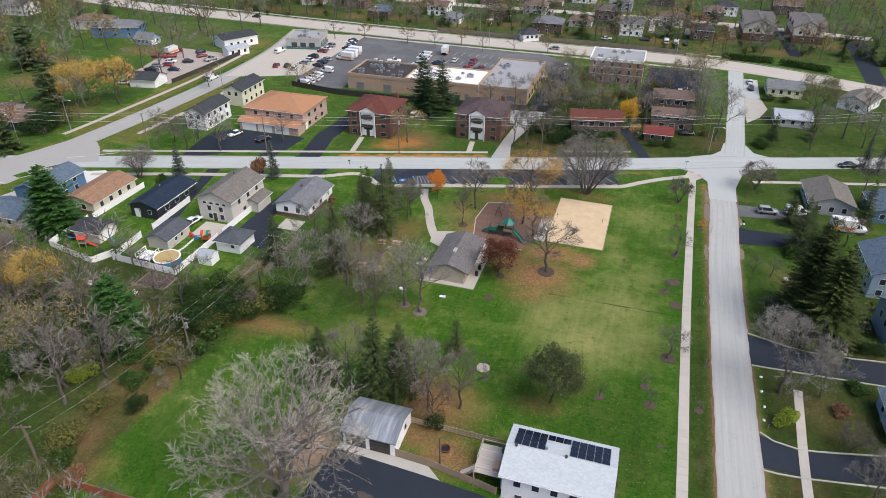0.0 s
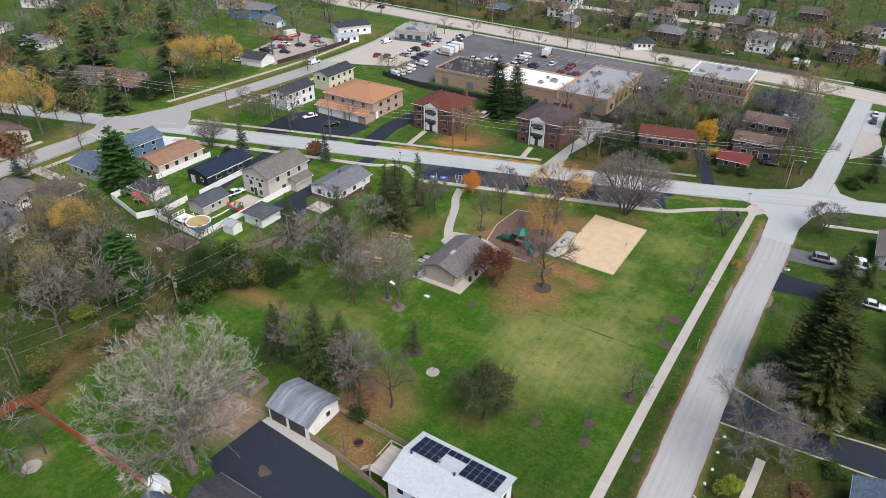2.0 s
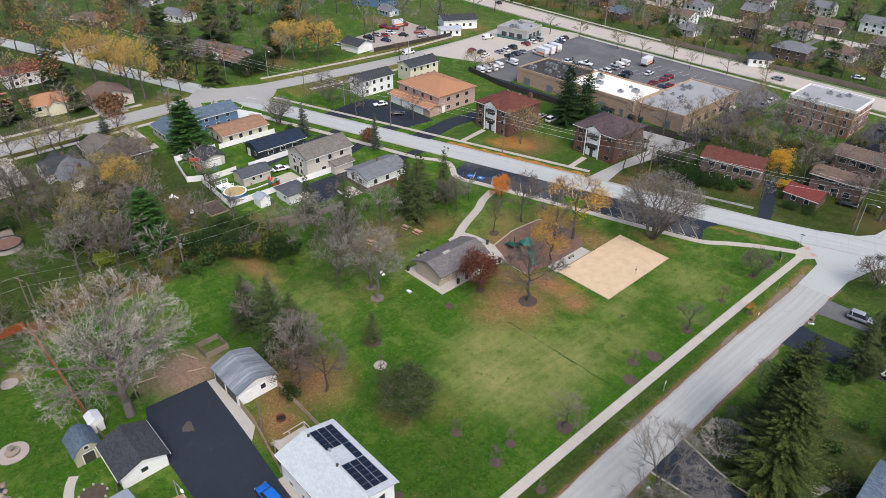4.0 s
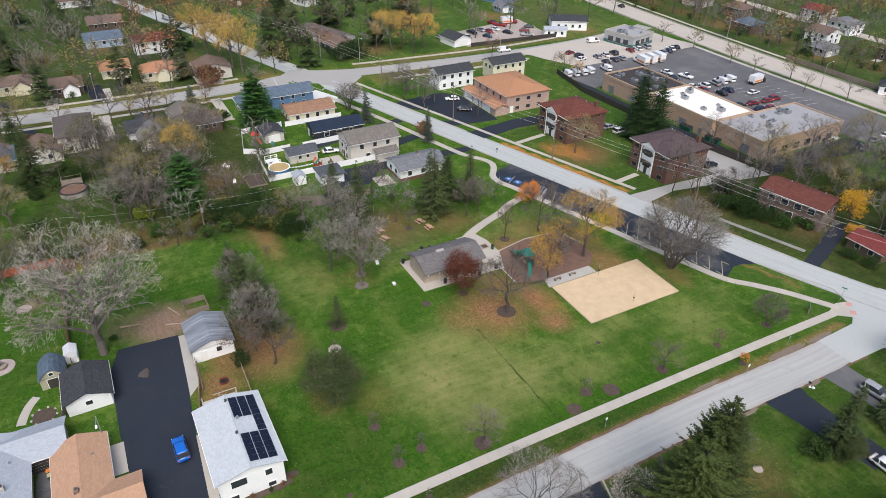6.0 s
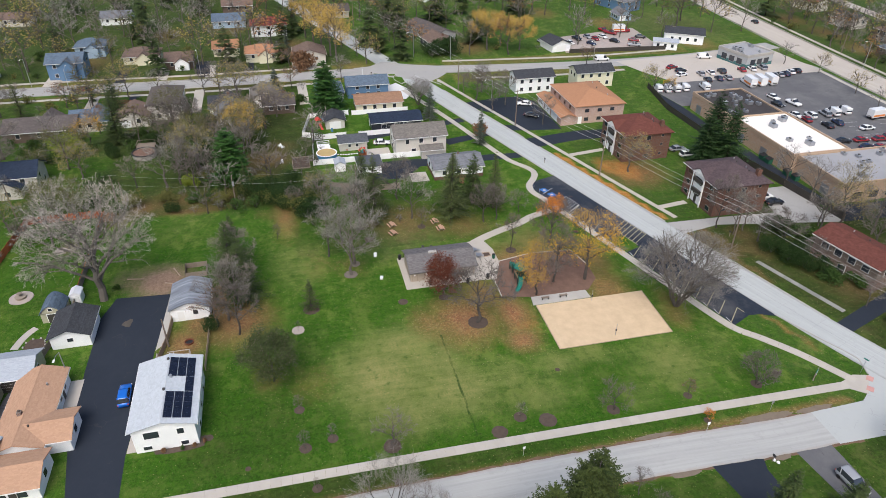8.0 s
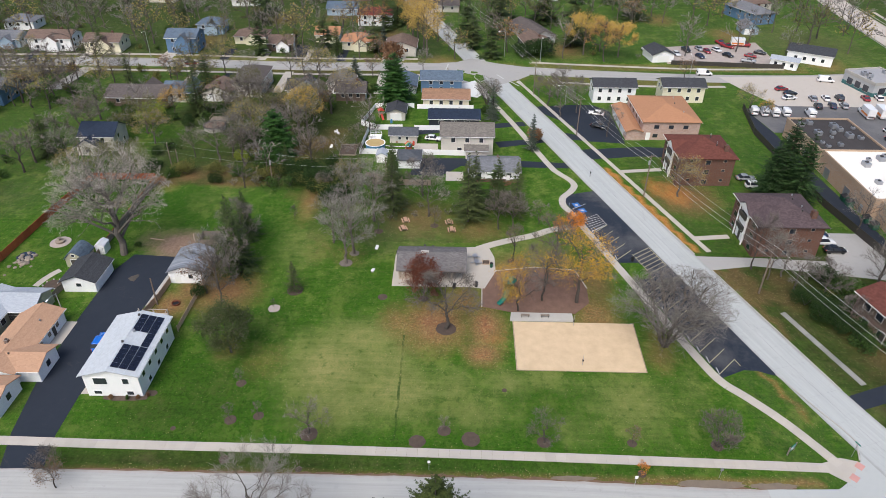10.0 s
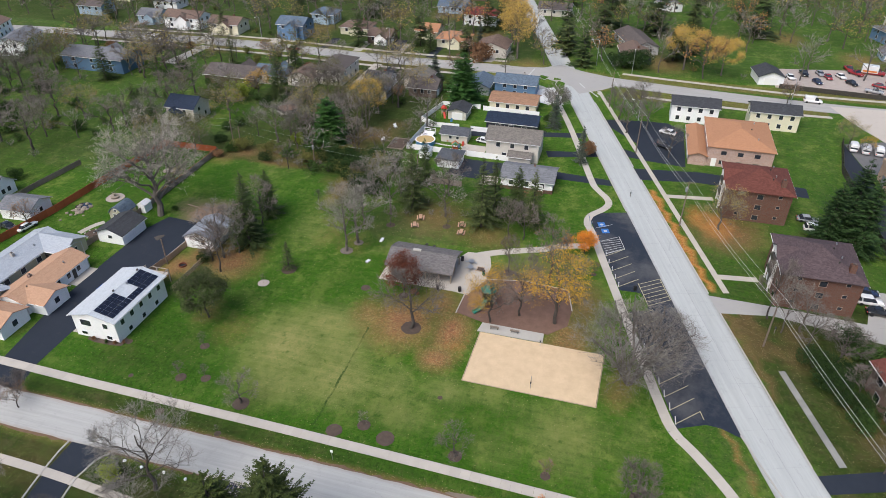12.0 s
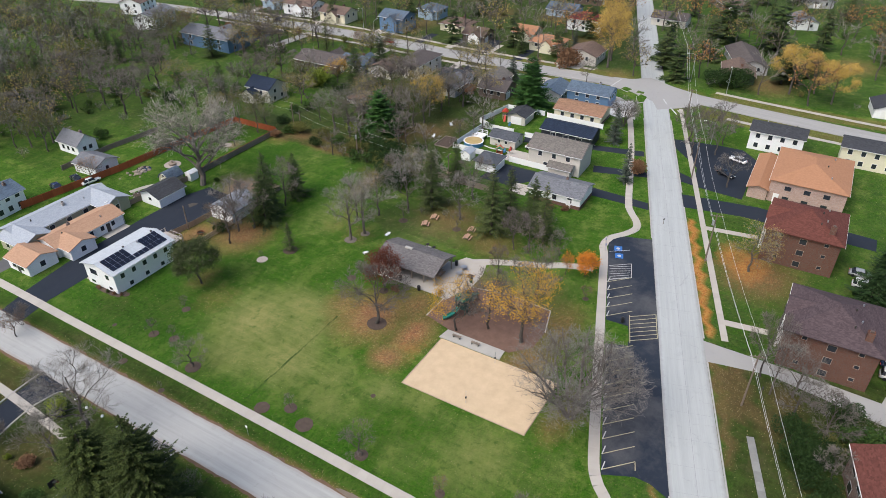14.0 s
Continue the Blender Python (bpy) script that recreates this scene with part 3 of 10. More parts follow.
def make_ground():
    xs, ys = spacing(-215, 66, 1.6, 2500), spacing(-60, 330, 1.6, 2500)
    X, Y = np.meshgrid(xs, ys)
    nx, ny = len(xs), len(ys)
    g = Geo()
    g.v = list(zip(X.ravel(), Y.ravel(), np.zeros(X.size)))
    g.f = [(j * nx + i, j * nx + i + 1, (j + 1) * nx + i + 1, (j + 1) * nx + i) for j in range(ny - 1) for i in range(nx - 1)]
    me = g.mesh("ground", M_ground)

    def blobs(spots):
        """Soft spots of x, y, half lengths along x and y, and strength."""
        total = np.zeros(X.shape)
        for x, y, a, b, s in spots:
            total = np.maximum(total, s * np.exp(-((X - x) / a) ** 2 - ((Y - y) / b) ** 2))
        return total

    def band(u0, u1, v0, v1):
        u = -(X + 5.1) * 0.9547 - (Y - 167.7) * 0.2974
        v = -(X + 5.1) * 0.2974 + (Y - 167.7) * 0.9547
        return ((u > u0) & (u < u1) & (v > v0) & (v < v1)).astype(float)

    def patch(x0, x1, y0, y1):
        return ((X > x0) & (X < x1) & (Y > y0) & (Y < y1)).astype(float)

    dry = blobs([(5, 118, 5, 9, 0.5), (3, 143, 9, 8, 0.58), (-1, 154, 5, 3, 0.4), (8, 134, 5, 7, 0.36), (-2, 130, 3, 6, 0.5), (4, 98, 6, 10, 0.7), (-8, 90, 6, 4, 0.6), (-4, 95, 10, 8, 0.95), (-11, 99, 6, 9, 0.8), (1, 106, 7, 8, 0.85), (0, 115, 6, 6, 0.55), (-1, 124, 4, 5, 0.6), (-6, 104, 6, 6, 0.8), (-40, 84, 12, 8, 0.45), (-45, 105, 12, 14, 0.45), (0, 140, 6, 12, 0.35), (-39, 132, 9, 12, 0.5), (30, 128, 3, 5, 0.5),
                 (-120, 240, 12, 12, 0.6), (-190, 255, 40, 25, 0.5), (-62, 60, 14, 10, 0.3), (-80, 58, 12, 8, 0.4), (2, 152, 12, 5, 0.3)])
    litter = blobs([(-18, 141, 9, 5, 0.8), (-90, 79, 6, 7, 0.75), (-84, 73, 4, 4, 0.95), (-98, 82, 5, 5, 0.5), (-29, 142, 9, 5, 0.7), (-31, 127, 7, 8, 0.8), (-8, 150, 5, 3, 0.6), (-66.5, 62, 2, 9, 0.8), (-70, 50, 4, 5, 0.8), (-61, 80, 4, 6, 0.4), (-24, 66, 5, 4, 0.9), (-17.5, 62.5, 4, 3, 0.9), (-73, 68, 5, 6, 0.7), (-15.5, 112, 8, 7, 1.0), (-15, 121, 7, 4, 1.0), (-8, 120.3, 3.6, 3.6, 1.0), (-16, 105, 5, 3.5, 0.7), (-22, 117, 6, 5, 0.8), (-52, 108, 9, 9, 0.6), (-38, 88, 7, 5, 0.32), (-47, 120, 6, 8, 0.6), (-24, 72, 8, 7, 0.95), (-36, 94, 6, 5, 0.35), (-30, 128, 9, 10, 0.55), (-36, 134, 7, 7, 0.5), (-9, 77, 5, 3, 0.5), (-19.5, 63.5, 5, 4, 0.95),
                    (-60, 82, 12, 3, 0.8), (-72, 60, 4, 12, 0.7), (-63, 170, 9, 8, 0.9), (-24, 178, 5, 3, 0.6), (-10, 190, 10, 8, 0.6), (-78, 74, 9, 7, 0.7), (-66, 46, 5, 4, 0.6), (-5, 84, 6, 5, 0.4), (-30, 179, 5, 4, 0.6),
                    (20, 195, 7, 9, 0.5), (34, 88, 7, 8, 0.4), (28, 72, 6, 10, 0.4), (33, 125, 5, 6, 0.5), (-12, 151, 6, 3, 0.5)])
    litter = np.maximum(litter, 0.55 * patch(16.2, 17.1, 40, 160))
    litter = np.maximum(litter, 0.5 * patch(23.2, 24.0, 40, 170))
    litter = np.maximum(litter, 0.7 * patch(16.3, 18.2, 141, 167))
    litter = np.maximum(litter, blobs([(-186 + 37 * math.sin(7.3 * k), -50 + 23 * k, 12, 9, 0.6) for k in range(14)] + [(-190 + 24 * k, 312 + 20 * math.sin(3.1 * k), 13, 8, 0.65) for k in range(12)]))
    for vx0, vx1, vy0, vy1 in ((-151, -145, -60, 108), (-165, -158, -60, 108), (-147, -138, 142, 205), (-162, -153, 142, 240)):
        litter = np.maximum(litter, 0.42 * patch(vx0, vx1, vy0, vy1))
    orange = np.maximum(blobs([(-65, 168, 6, 4, 0.9), (-68, 164, 5, 2.5, 0.8), (-12, 122.5, 4, 3, 0.3)]), band(34, 74, 7.6, 9.4) * 0.95)
    litter = np.maximum(litter, np.maximum(band(6, 31, 7.6, 9.6) * 0.6, band(-14, 14, -2.5, -1.2) * 0.5))
    litter = np.maximum(litter, band(15, 27, 9.6, 13.5) * 0.6)
    orange = np.maximum(orange, band(-14, 14, -2.4, -1.3) * 0.3)
    scrub = blobs([(-20, 180, 10, 6, 0.5), (-95, 85, 16, 8, 0.9), (-108, 66, 12, 12, 0.8), (-84, 40, 10, 7, 0.8), (-70, 75, 6, 10, 0.8), (-60, 10, 14, 18, 0.5), (-122, 10, 8, 20, 0.6), (-185, 150, 20, 22, 0.75), (-205, 105, 30, 14, 0.7), (-190, 30, 14, 60, 0.55), (-240, 60, 20, 90, 0.6), (-20, 320, 160, 20, 0.65), (-30, 370, 180, 24, 0.7), (-190, 250, 40, 40, 0.55), (-300, 150, 60, 200, 0.6), (-150, -120, 60, 60, 0.6), (-68, -60, 60, 30, 0.5), (-135, 68, 10, 22, 0.55), (-24, 208, 14, 14, 0.8),(-90, 70, 24, 18, 0.95), (-75, 40, 10, 22, 0.7), (-108, 45, 10, 26, 0.7), (-90, 5, 32, 24, 0.5), (-60, -20, 45, 26, 0.45), (-115, 80, 12, 12, 0.8), (-48, 103, 14, 16, 0.5), (-5, 205, 24, 14, 0.8),
                   (5, 228, 18, 14, 0.8), (-70, 100, 4, 14, 0.7), (42, 92, 12, 24, 0.5), (42, 113, 9, 11, 0.95), (31, 92, 6, 6, 0.4), (-140, 40, 6, 60, 0.4), (-28, 215, 8, 18, 0.8), (40, 215, 14, 12, 0.5), (20, 330, 120, 34, 0.6), (-230, 120, 60, 100, 0.35)])
    # thin, tired ground under the far gardens and woods
    scrub = np.maximum(scrub, np.maximum(0.55 * ((X < -163) & (Y < 110)), 0.50 * (Y > 292)))
    scrub = np.maximum(scrub, 0.36 * ((X < -163) & (Y > 110)))
    scrub = np.maximum(scrub, 0.38 * patch(-150, -50, -140, 18))
    scrub = np.maximum(scrub, 0.30 * ((Y > 160) & (X > -160)))
    # shade put into the colour of dull lawns on the east side, before the townhouses and in the woods' gardens
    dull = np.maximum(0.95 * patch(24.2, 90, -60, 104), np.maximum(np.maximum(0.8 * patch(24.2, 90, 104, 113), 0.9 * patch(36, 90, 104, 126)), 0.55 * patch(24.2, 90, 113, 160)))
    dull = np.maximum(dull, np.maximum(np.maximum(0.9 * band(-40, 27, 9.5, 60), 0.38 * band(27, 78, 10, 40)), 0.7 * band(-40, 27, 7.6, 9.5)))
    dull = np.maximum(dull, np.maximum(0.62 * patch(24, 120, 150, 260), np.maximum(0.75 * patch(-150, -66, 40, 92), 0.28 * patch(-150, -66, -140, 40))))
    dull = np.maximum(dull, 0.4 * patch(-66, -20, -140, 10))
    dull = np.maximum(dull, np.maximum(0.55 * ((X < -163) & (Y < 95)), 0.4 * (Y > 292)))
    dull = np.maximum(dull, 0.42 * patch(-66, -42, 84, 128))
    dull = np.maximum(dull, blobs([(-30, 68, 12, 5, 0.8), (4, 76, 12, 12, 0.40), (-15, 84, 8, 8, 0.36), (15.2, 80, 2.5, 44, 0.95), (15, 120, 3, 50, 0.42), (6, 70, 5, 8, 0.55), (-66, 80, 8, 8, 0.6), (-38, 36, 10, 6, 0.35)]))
    dirt = blobs([(-39, 58, 6, 6, 1.0), (-41, 52, 5, 4, 0.5), (-56, 38, 3, 2, 0.7)])
    lush = blobs([(-18, 180, 9, 6, 1.0), (-8, 186, 8, 5, 0.9), (4, 74, 14, 16, 1.0), (6, 84, 8, 10, 0.8), (14, 104, 4, 40, 0.9), (-40, 66, 12, 8, 0.6), (-46, 74, 12, 8, 0.7), (-14, 80, 7, 9, 0.8), (-22, 98, 8, 8, 0.6), (8, 116, 4, 8, 0.6), (3, 132, 5, 8, 0.7), (-56, 52, 9, 7, 0.9), (-48, 33, 14, 6, 0.9), (28, 110, 6, 30, 0.8), (-66, 112, 6, 14, 0.9), (-30, 118, 5, 6, 0.5), (-40, 168, 10, 5, 0.8), (-88, 195, 10, 8, 0.8)])
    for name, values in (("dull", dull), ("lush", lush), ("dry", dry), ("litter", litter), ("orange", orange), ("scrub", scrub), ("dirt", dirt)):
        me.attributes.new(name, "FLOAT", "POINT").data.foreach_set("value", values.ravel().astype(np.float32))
    ob = new("ground", me)
    return tagged(ob, "autumn turf with fallen leaves and worn straw-coloured patches", "ground", kind="structure")


make_ground()


def structure(name, geo, mat, label, category):
    return tagged(part(name, geo, mat), label, category, kind="structure")


# Roads: concrete or asphalt beds, 4 cm proud of the turf, with kerbs as steps beside them.
def road_strip(line, half, z, ragged=0.0, seed=1):
    """A road bed with nine lines of vertices along it; along and across are kept for its wear."""
    rnd = random.Random(seed)
    pts = [Vector(p) for p in line]
    offs = (-1, -0.93, -0.8, -0.4, 0, 0.4, 0.8, 0.93, 1)
    g, along, across, d0 = Geo(), [], [], 0.0
    for i, p in enumerate(pts):
        d = (pts[min(i + 1, len(pts) - 1)] - pts[max(i - 1, 0)]).normalized()
        nrm = Vector((-d.y, d.x))
        d0 += (p - pts[i - 1]).length if i else 0.0
        wob = [rnd.gauss(0, ragged), rnd.gauss(0, ragged)]
        for j, o in enumerate((offs[0],) + offs + (offs[-1],)):
            w = wob[0] if j < 2 else wob[1] if j > 8 else 0.0
            q = p + nrm * (o * half + w)
            g.v.append((q.x, q.y, -0.2 if j in (0, 10) else z))
            along.append(d0)
            across.append(o)
    for i in range(len(pts) - 1):
        for j in range(10):
            a = i * 11 + j
            g.f.append((a, a + 11, a + 12, a + 1))
    me = g.mesh("road")
    for key, values in (("along", along), ("across", across)):
        me.attributes.new(key, "FLOAT", "POINT").data.foreach_set("value", np.array(values, np.float32))
    return me


def road(name, line, half, mat, label, z=0.04, ragged=0.0):
    me = road_strip(smooth_line(line, 1.5 if ragged else 6.0), half, z, ragged)
    me.materials.append(mat)
    return structure(name, me, mat, label, "road")


STREET_LINE = [street(u, 3.7) for u in (460, 260, 180, 100, 40, 0)] + [(13.6, 178.4), (24, 182.4), (34, 184.9), (42.2, 187.4), (51, 190.4), (70, 196.0), (140, 212)]
skewed = road("road_skewed", STREET_LINE, 3.75, M_concrete_road, "pale concrete street with a centre joint beside the park", z=0.046)
road("road_straight", [(20.0, -60), (20.2, 60), (20.3, 120), (21.2, 150), (21.3, 165), (22.6, 176)], 3.1, M_warm_road, "pale concrete side street with leaf-littered edges", ragged=0.05)
shoulder_line = smooth_line([(20.0, -60), (20.2, 60), (20.3, 120), (21.2, 150), (21.3, 162)], 0.9)
shoulder = road_strip(shoulder_line, 3.42, 0.014, 0.13, 3)
shoulder.materials.append(M_shoulder)
structure("road_shoulder", shoulder, M_shoulder, "ragged fringe of fallen leaves and grit along the street", "shoulder")
for k, (x, y, rx, ry) in enumerate(((17.5, 150.5, 0.7, 4.6), (17.6, 159.0, 0.55, 3.4), (16.9, 132.0, 0.4, 3.0), (24.0, 133.2, 0.6, 2.4), (24.6, 148.2, 0.5, 1.4))):
    rnd_ = random.Random(k)
    structure("bare_verge", Geo().prism([(x + rx * rnd_.uniform(0.75, 1.2) * math.cos(t), y + ry * rnd_.uniform(0.85, 1.15) * math.sin(t)) for t in np.linspace(0, 2 * math.pi, 25)[:-1]], -0.1, 0.0265 + 0.0024 * k), M_bare_verge, "bare gritty soil at the street's edge", "verge")
road("road_beyond", [(25.4, 188), (26.3, 200), (27.0, 213.4), (28.2, 230), (30.0, 268), (30.5, 276)], 2.65, M_concrete_road, "pale worn street beyond the junction", z=0.05)
road("road_cross", [(-128, -180), (-146, -120), (-153, -60), (-156, 0), (-154, 60), (-155, 115), (-150, 160), (-147, 200), (-148, 240), (-155, 278)], 4.0, M_cross_road, "wide grey concrete cross street", z=0.054)
road("road_main", [(-420, 322), (-260, 297), (-180, 290), (-100, 284), (-30, 282), (22, 279), (60, 268), (95, 250), (160, 205)], 6.8, M_tan_road, "broad tan concrete main road", z=0.058)
structure("junction_fillet", Geo().prism([(18.15, 158), (17.9, 167.8), (16.7, 169.6), (14.7, 170.9), (13.1, 173.1), (9.6, 174.6), (13.4, 182.6), (19.6, 186.2), (21.9, 189.6), (22.9, 195.7), (28.9, 195.7), (30.6, 190.6), (35, 188.8), (34, 181.2), (29, 178.3), (26.4, 173.5), (24.6, 166), (24.4, 158)], -0.2, 0.043), M_concrete_road, "rounded concrete mouth of the junction", "road")
structure("junction_west", Geo().prism([(-138, 130.5), (-144, 127.5), (-149, 119), (-150, 112), (-159.5, 110), (-160.5, 116), (-165, 121), (-160, 130), (-156, 141), (-147.6, 141), (-143.5, 137.3)], -0.2, 0.06), M_cross_road, "wide concrete crossing of two streets", "road")


centre = smooth_line(STREET_LINE, 6.0)
part("joint", ribbon(centre, 0.025, 0.03, 0.049), M_joint, skewed)
for a, b in zip(centre, centre[1:]):
    d = (Vector(b) - Vector(a)).normalized()
    s = Vector((-d.y, d.x)) * 3.7
    part("joint", ribbon([Vector(a) - s, Vector(a) + s], 0.012, 0.03, 0.049), M_joint, skewed)


def kerb(name, line, half=0.10, z=0.15, step=3.0):
    return structure(name, ribbon(smooth_line(line, step), half, -0.1, z), M_kerb, "concrete kerb with a worn edge", "kerb")


kerb("kerb_north", [street(u, 7.55) for u in (130, 86)])
kerb("kerb_north", [street(u, 7.55) for u in (79, 60, 33)])
kerb("kerb_north", [street(u, 7.55) for u in (27, 10, -7)])
kerb("kerb_south", [street(u, -0.12) for u in (130, 100, 64)])
kerb("kerb_corner", [street(-1, -0.1), (4, 171.6), (9.6, 174.2), (13.0, 173.0)])
for ring in ([(13.2, 172.6), (14.0, 171.7), (14.8, 172.4), (14.0, 173.3)], [(15.2, 170.9), (16.0, 170.0), (16.8, 170.7), (16.0, 171.6)]):
    tagged(part("tactile_plate", Geo().prism(ring, 0.0, 0.078), M_tactile), "brick-red tactile plate at the kerb ramp", "tactile plate", "tactile plates")
structure("concrete_pad", Geo().prism([(30.4, 215), (34.5, 221), (37.6, 230), (36.4, 240), (30.6, 240)], -0.1, 0.03), M_walk, "worn pale concrete parking pad", "drive")
kerb("kerb_main", [(-250, 288.6), (-180, 282.2), (-100, 276.6), (-30, 274.8), (20, 271.9)])
kerb("kerb_main", [(-250, 303.6), (-180, 297.4), (-100, 291.4), (-30, 289.6), (26, 286.6), (64, 275.0)])
kerb("kerb_cross", [(-148.8, -60), (-151.8, 0), (-149.8, 60), (-150.6, 106)])
kerb("kerb_cross", [(-157.2, -60), (-160.2, 0), (-158.2, 60), (-159.0, 104)])

# The car park and its bays, islands and painted lines.
lot = [street(*p) for p in [(63.3, -7.8), (63.3, -0.02), (-1.6, -0.02), (0.5, -2.5), (1.2, -4.5), (0.6, -9.0), (28.0, -9.0), (28.2, -5.2), (33.5, -5.2), (34.5, -9.0), (60.5, -9.0)]]
structure("car_park", Geo().prism(lot[::-1], -0.2, 0.035), M_lot_asphalt, "dark sealed asphalt car park with dusty stains", "car park")


def stripe(name, a, b, mat, half=0.06, z=0.038):
    return tagged(part(name, ribbon([street(*a), street(*b)], half, z - 0.012, z + 0.004), mat), "painted marking on dark asphalt", "road marking", "painted car park lines")


BAYS = [1.5 + 2.74 * k for k in range(10)] + [35.6 + 2.62 * k for k in range(5)]
for u in BAYS:
    stripe("bay_line", (u, -8.9), (u + 2.3, -4.4), M_yellow_paint)
    if u not in (24.0, 46.0):
        stripe("bay_tick", (u - 0.1, -8.95), (u + 1.5, -8.5), M_white_paint, 0.08)
stripe("bay_line", (3.8, -4.4), (2.2, -4.4), M_yellow_paint)
for k in range(7):
    stripe("hatch_line", (29.6 + 1.1 * k, -4.9), (31.2 + 1.1 * k, -0.3), M_yellow_paint)
for a, b in (((29.0, -4.9), (36.6, -4.9)), ((31.2, -0.25), (37.8, -0.25))):
    stripe("hatch_edge", a, b, M_yellow_paint)
for k in range(6):
    stripe("hatch_line", (47.0 + 0.9 * k, -8.6), (48.6 + 0.7 * k, -4.6), M_white_paint)
for a, b in (((46.8, -8.8), (48.4, -4.4)), ((51.6, -8.8), (53.2, -4.4)), ((48.4, -4.4), (53.2, -4.4)), ((56.8, -8.8), (58.2, -4.6))):
    stripe("hatch_edge", a, b, M_white_paint)
for u, v in ((55.6, -6.8), (58.3, -7.0)):
    sq = [street(u + a, v + b) for a, b in ((-0.9, -0.8), (-0.9, 0.8), (0.9, 0.8), (0.9, -0.8))]
    sign = thing("accessible_bay_symbol", (0, 0, 0), "blue painted square with a white symbol", "road marking", "painted bay symbols")
    part("square", Geo().prism(sq[::-1], 0.03, 0.041), M_blue_paint, sign)
    c = street(u, v)
    part("symbol", Geo().disc(*c, 0.04, 0.045, 0.4, 12), M_white_paint, sign)
island = [street(*p) for p in [(28.3, -9.0), (28.5, -5.6), (29.4, -5.1), (32.4, -5.1), (33.3, -5.6), (34.2, -9.0)]]
structure("car_park_island", Geo().prism(island[::-1], -0.1, 0.13), M_ground, "kerbed grass island in the car park", "island")


# Walks: separate slabs with open joints.
def slab_walk(name, line, width, label, step=1.5, z=0.07, gap=0.018, stop=300, mat=None):
    pts = smooth_line(line, step)
    root = thing(name, (0, 0, 0), label, "pavement", kind="structure")
    for a, b in list(zip(pts, pts[1:]))[:stop]:
        a, b = Vector(a), Vector(b)
        d = (b - a).normalized() * gap / 2
        n = Vector((-d.y, d.x)).normalized() * width / 2
        a, b = a + d, b - d
        part("slab", Geo().prism([a - n, b - n, b + n, a + n], -0.05, z + random.uniform(0, 0.012)), mat or M_walk, root)
    return root


slab_walk("pavement_park", [(11.9, -40), (12.2, 40), (12.6, 67), (12.9, 100), (13.6, 137), (14.4, 168)], 1.55, "straight pale concrete walk of square slabs along the lawn")
slab_walk("pavement_carpark", [(13.9, 169.8), (6.3, 165.3), (1.0, 161.2), (-2.4, 158.3), (-9, 155.9), (-27.6, 150.2), (-43.4, 145.4), (-54.6, 142.0), (-58.3, 140.6), (-61.8, 140.9), (-65.0, 143.2), (-68.0, 144.6), (-71.0, 143.9), (-75, 141.3), (-80, 139.4), (-108.6, 131.4), (-134, 123.2)], 1.6, "winding pale concrete walk behind the car park")
slab_walk("pavement_north", [street(u, 11.0) for u in (140, 110, 82, 60, 33)], 1.15, "pale concrete walk before the apartment houses")
slab_walk("pavement_north", [street(u, 12.0) for u in (12, 4, -7)], 1.05, "stained grey concrete walk half under leaves", mat=M_old_walk)
slab_walk("pavement_corner", [(29, 171), (45, 175.5), (62, 180)], 1.3, "pale concrete walk on a corner lawn")
slab_walk("pavement_east", [(28.6, 44), (28.6, 71), (29.9, 92.5)], 1.3, "pale concrete walk crossing front lawns")
structure("park_path", ribbon(smooth_line([(-49.2, 141.6), (-47.5, 136.5), (-45.2, 132.5), (-43.2, 127.5), (-41.0, 122.8), (-38.6, 119.2), (-36.2, 118.0)], 1.0), 0.95, -0.05, 0.07), M_walk, "curving pale concrete path from the car park to the shelter", "path")
structure("shelter_slab", Geo().prism([(-37.2, 103.4), (-26.3, 103.4), (-26.3, 118.5), (-25.9, 121.2), (-31.5, 123.6), (-36.5, 123.6), (-40.4, 122.5), (-40.0, 118.0), (-37.2, 116.5)], -0.1, 0.1), M_walk, "pale concrete slab and patio under the picnic shelter", "patio")
for a, b in (((-45.0, 167.2), (-46.0, 174.5)), ((-75.9, 157.2), (-77.5, 168.0))):
    structure("entrance_walk", ribbon([a, b], 0.75, -0.05, 0.075), M_walk, "short concrete walk to an apartment entrance", "path")

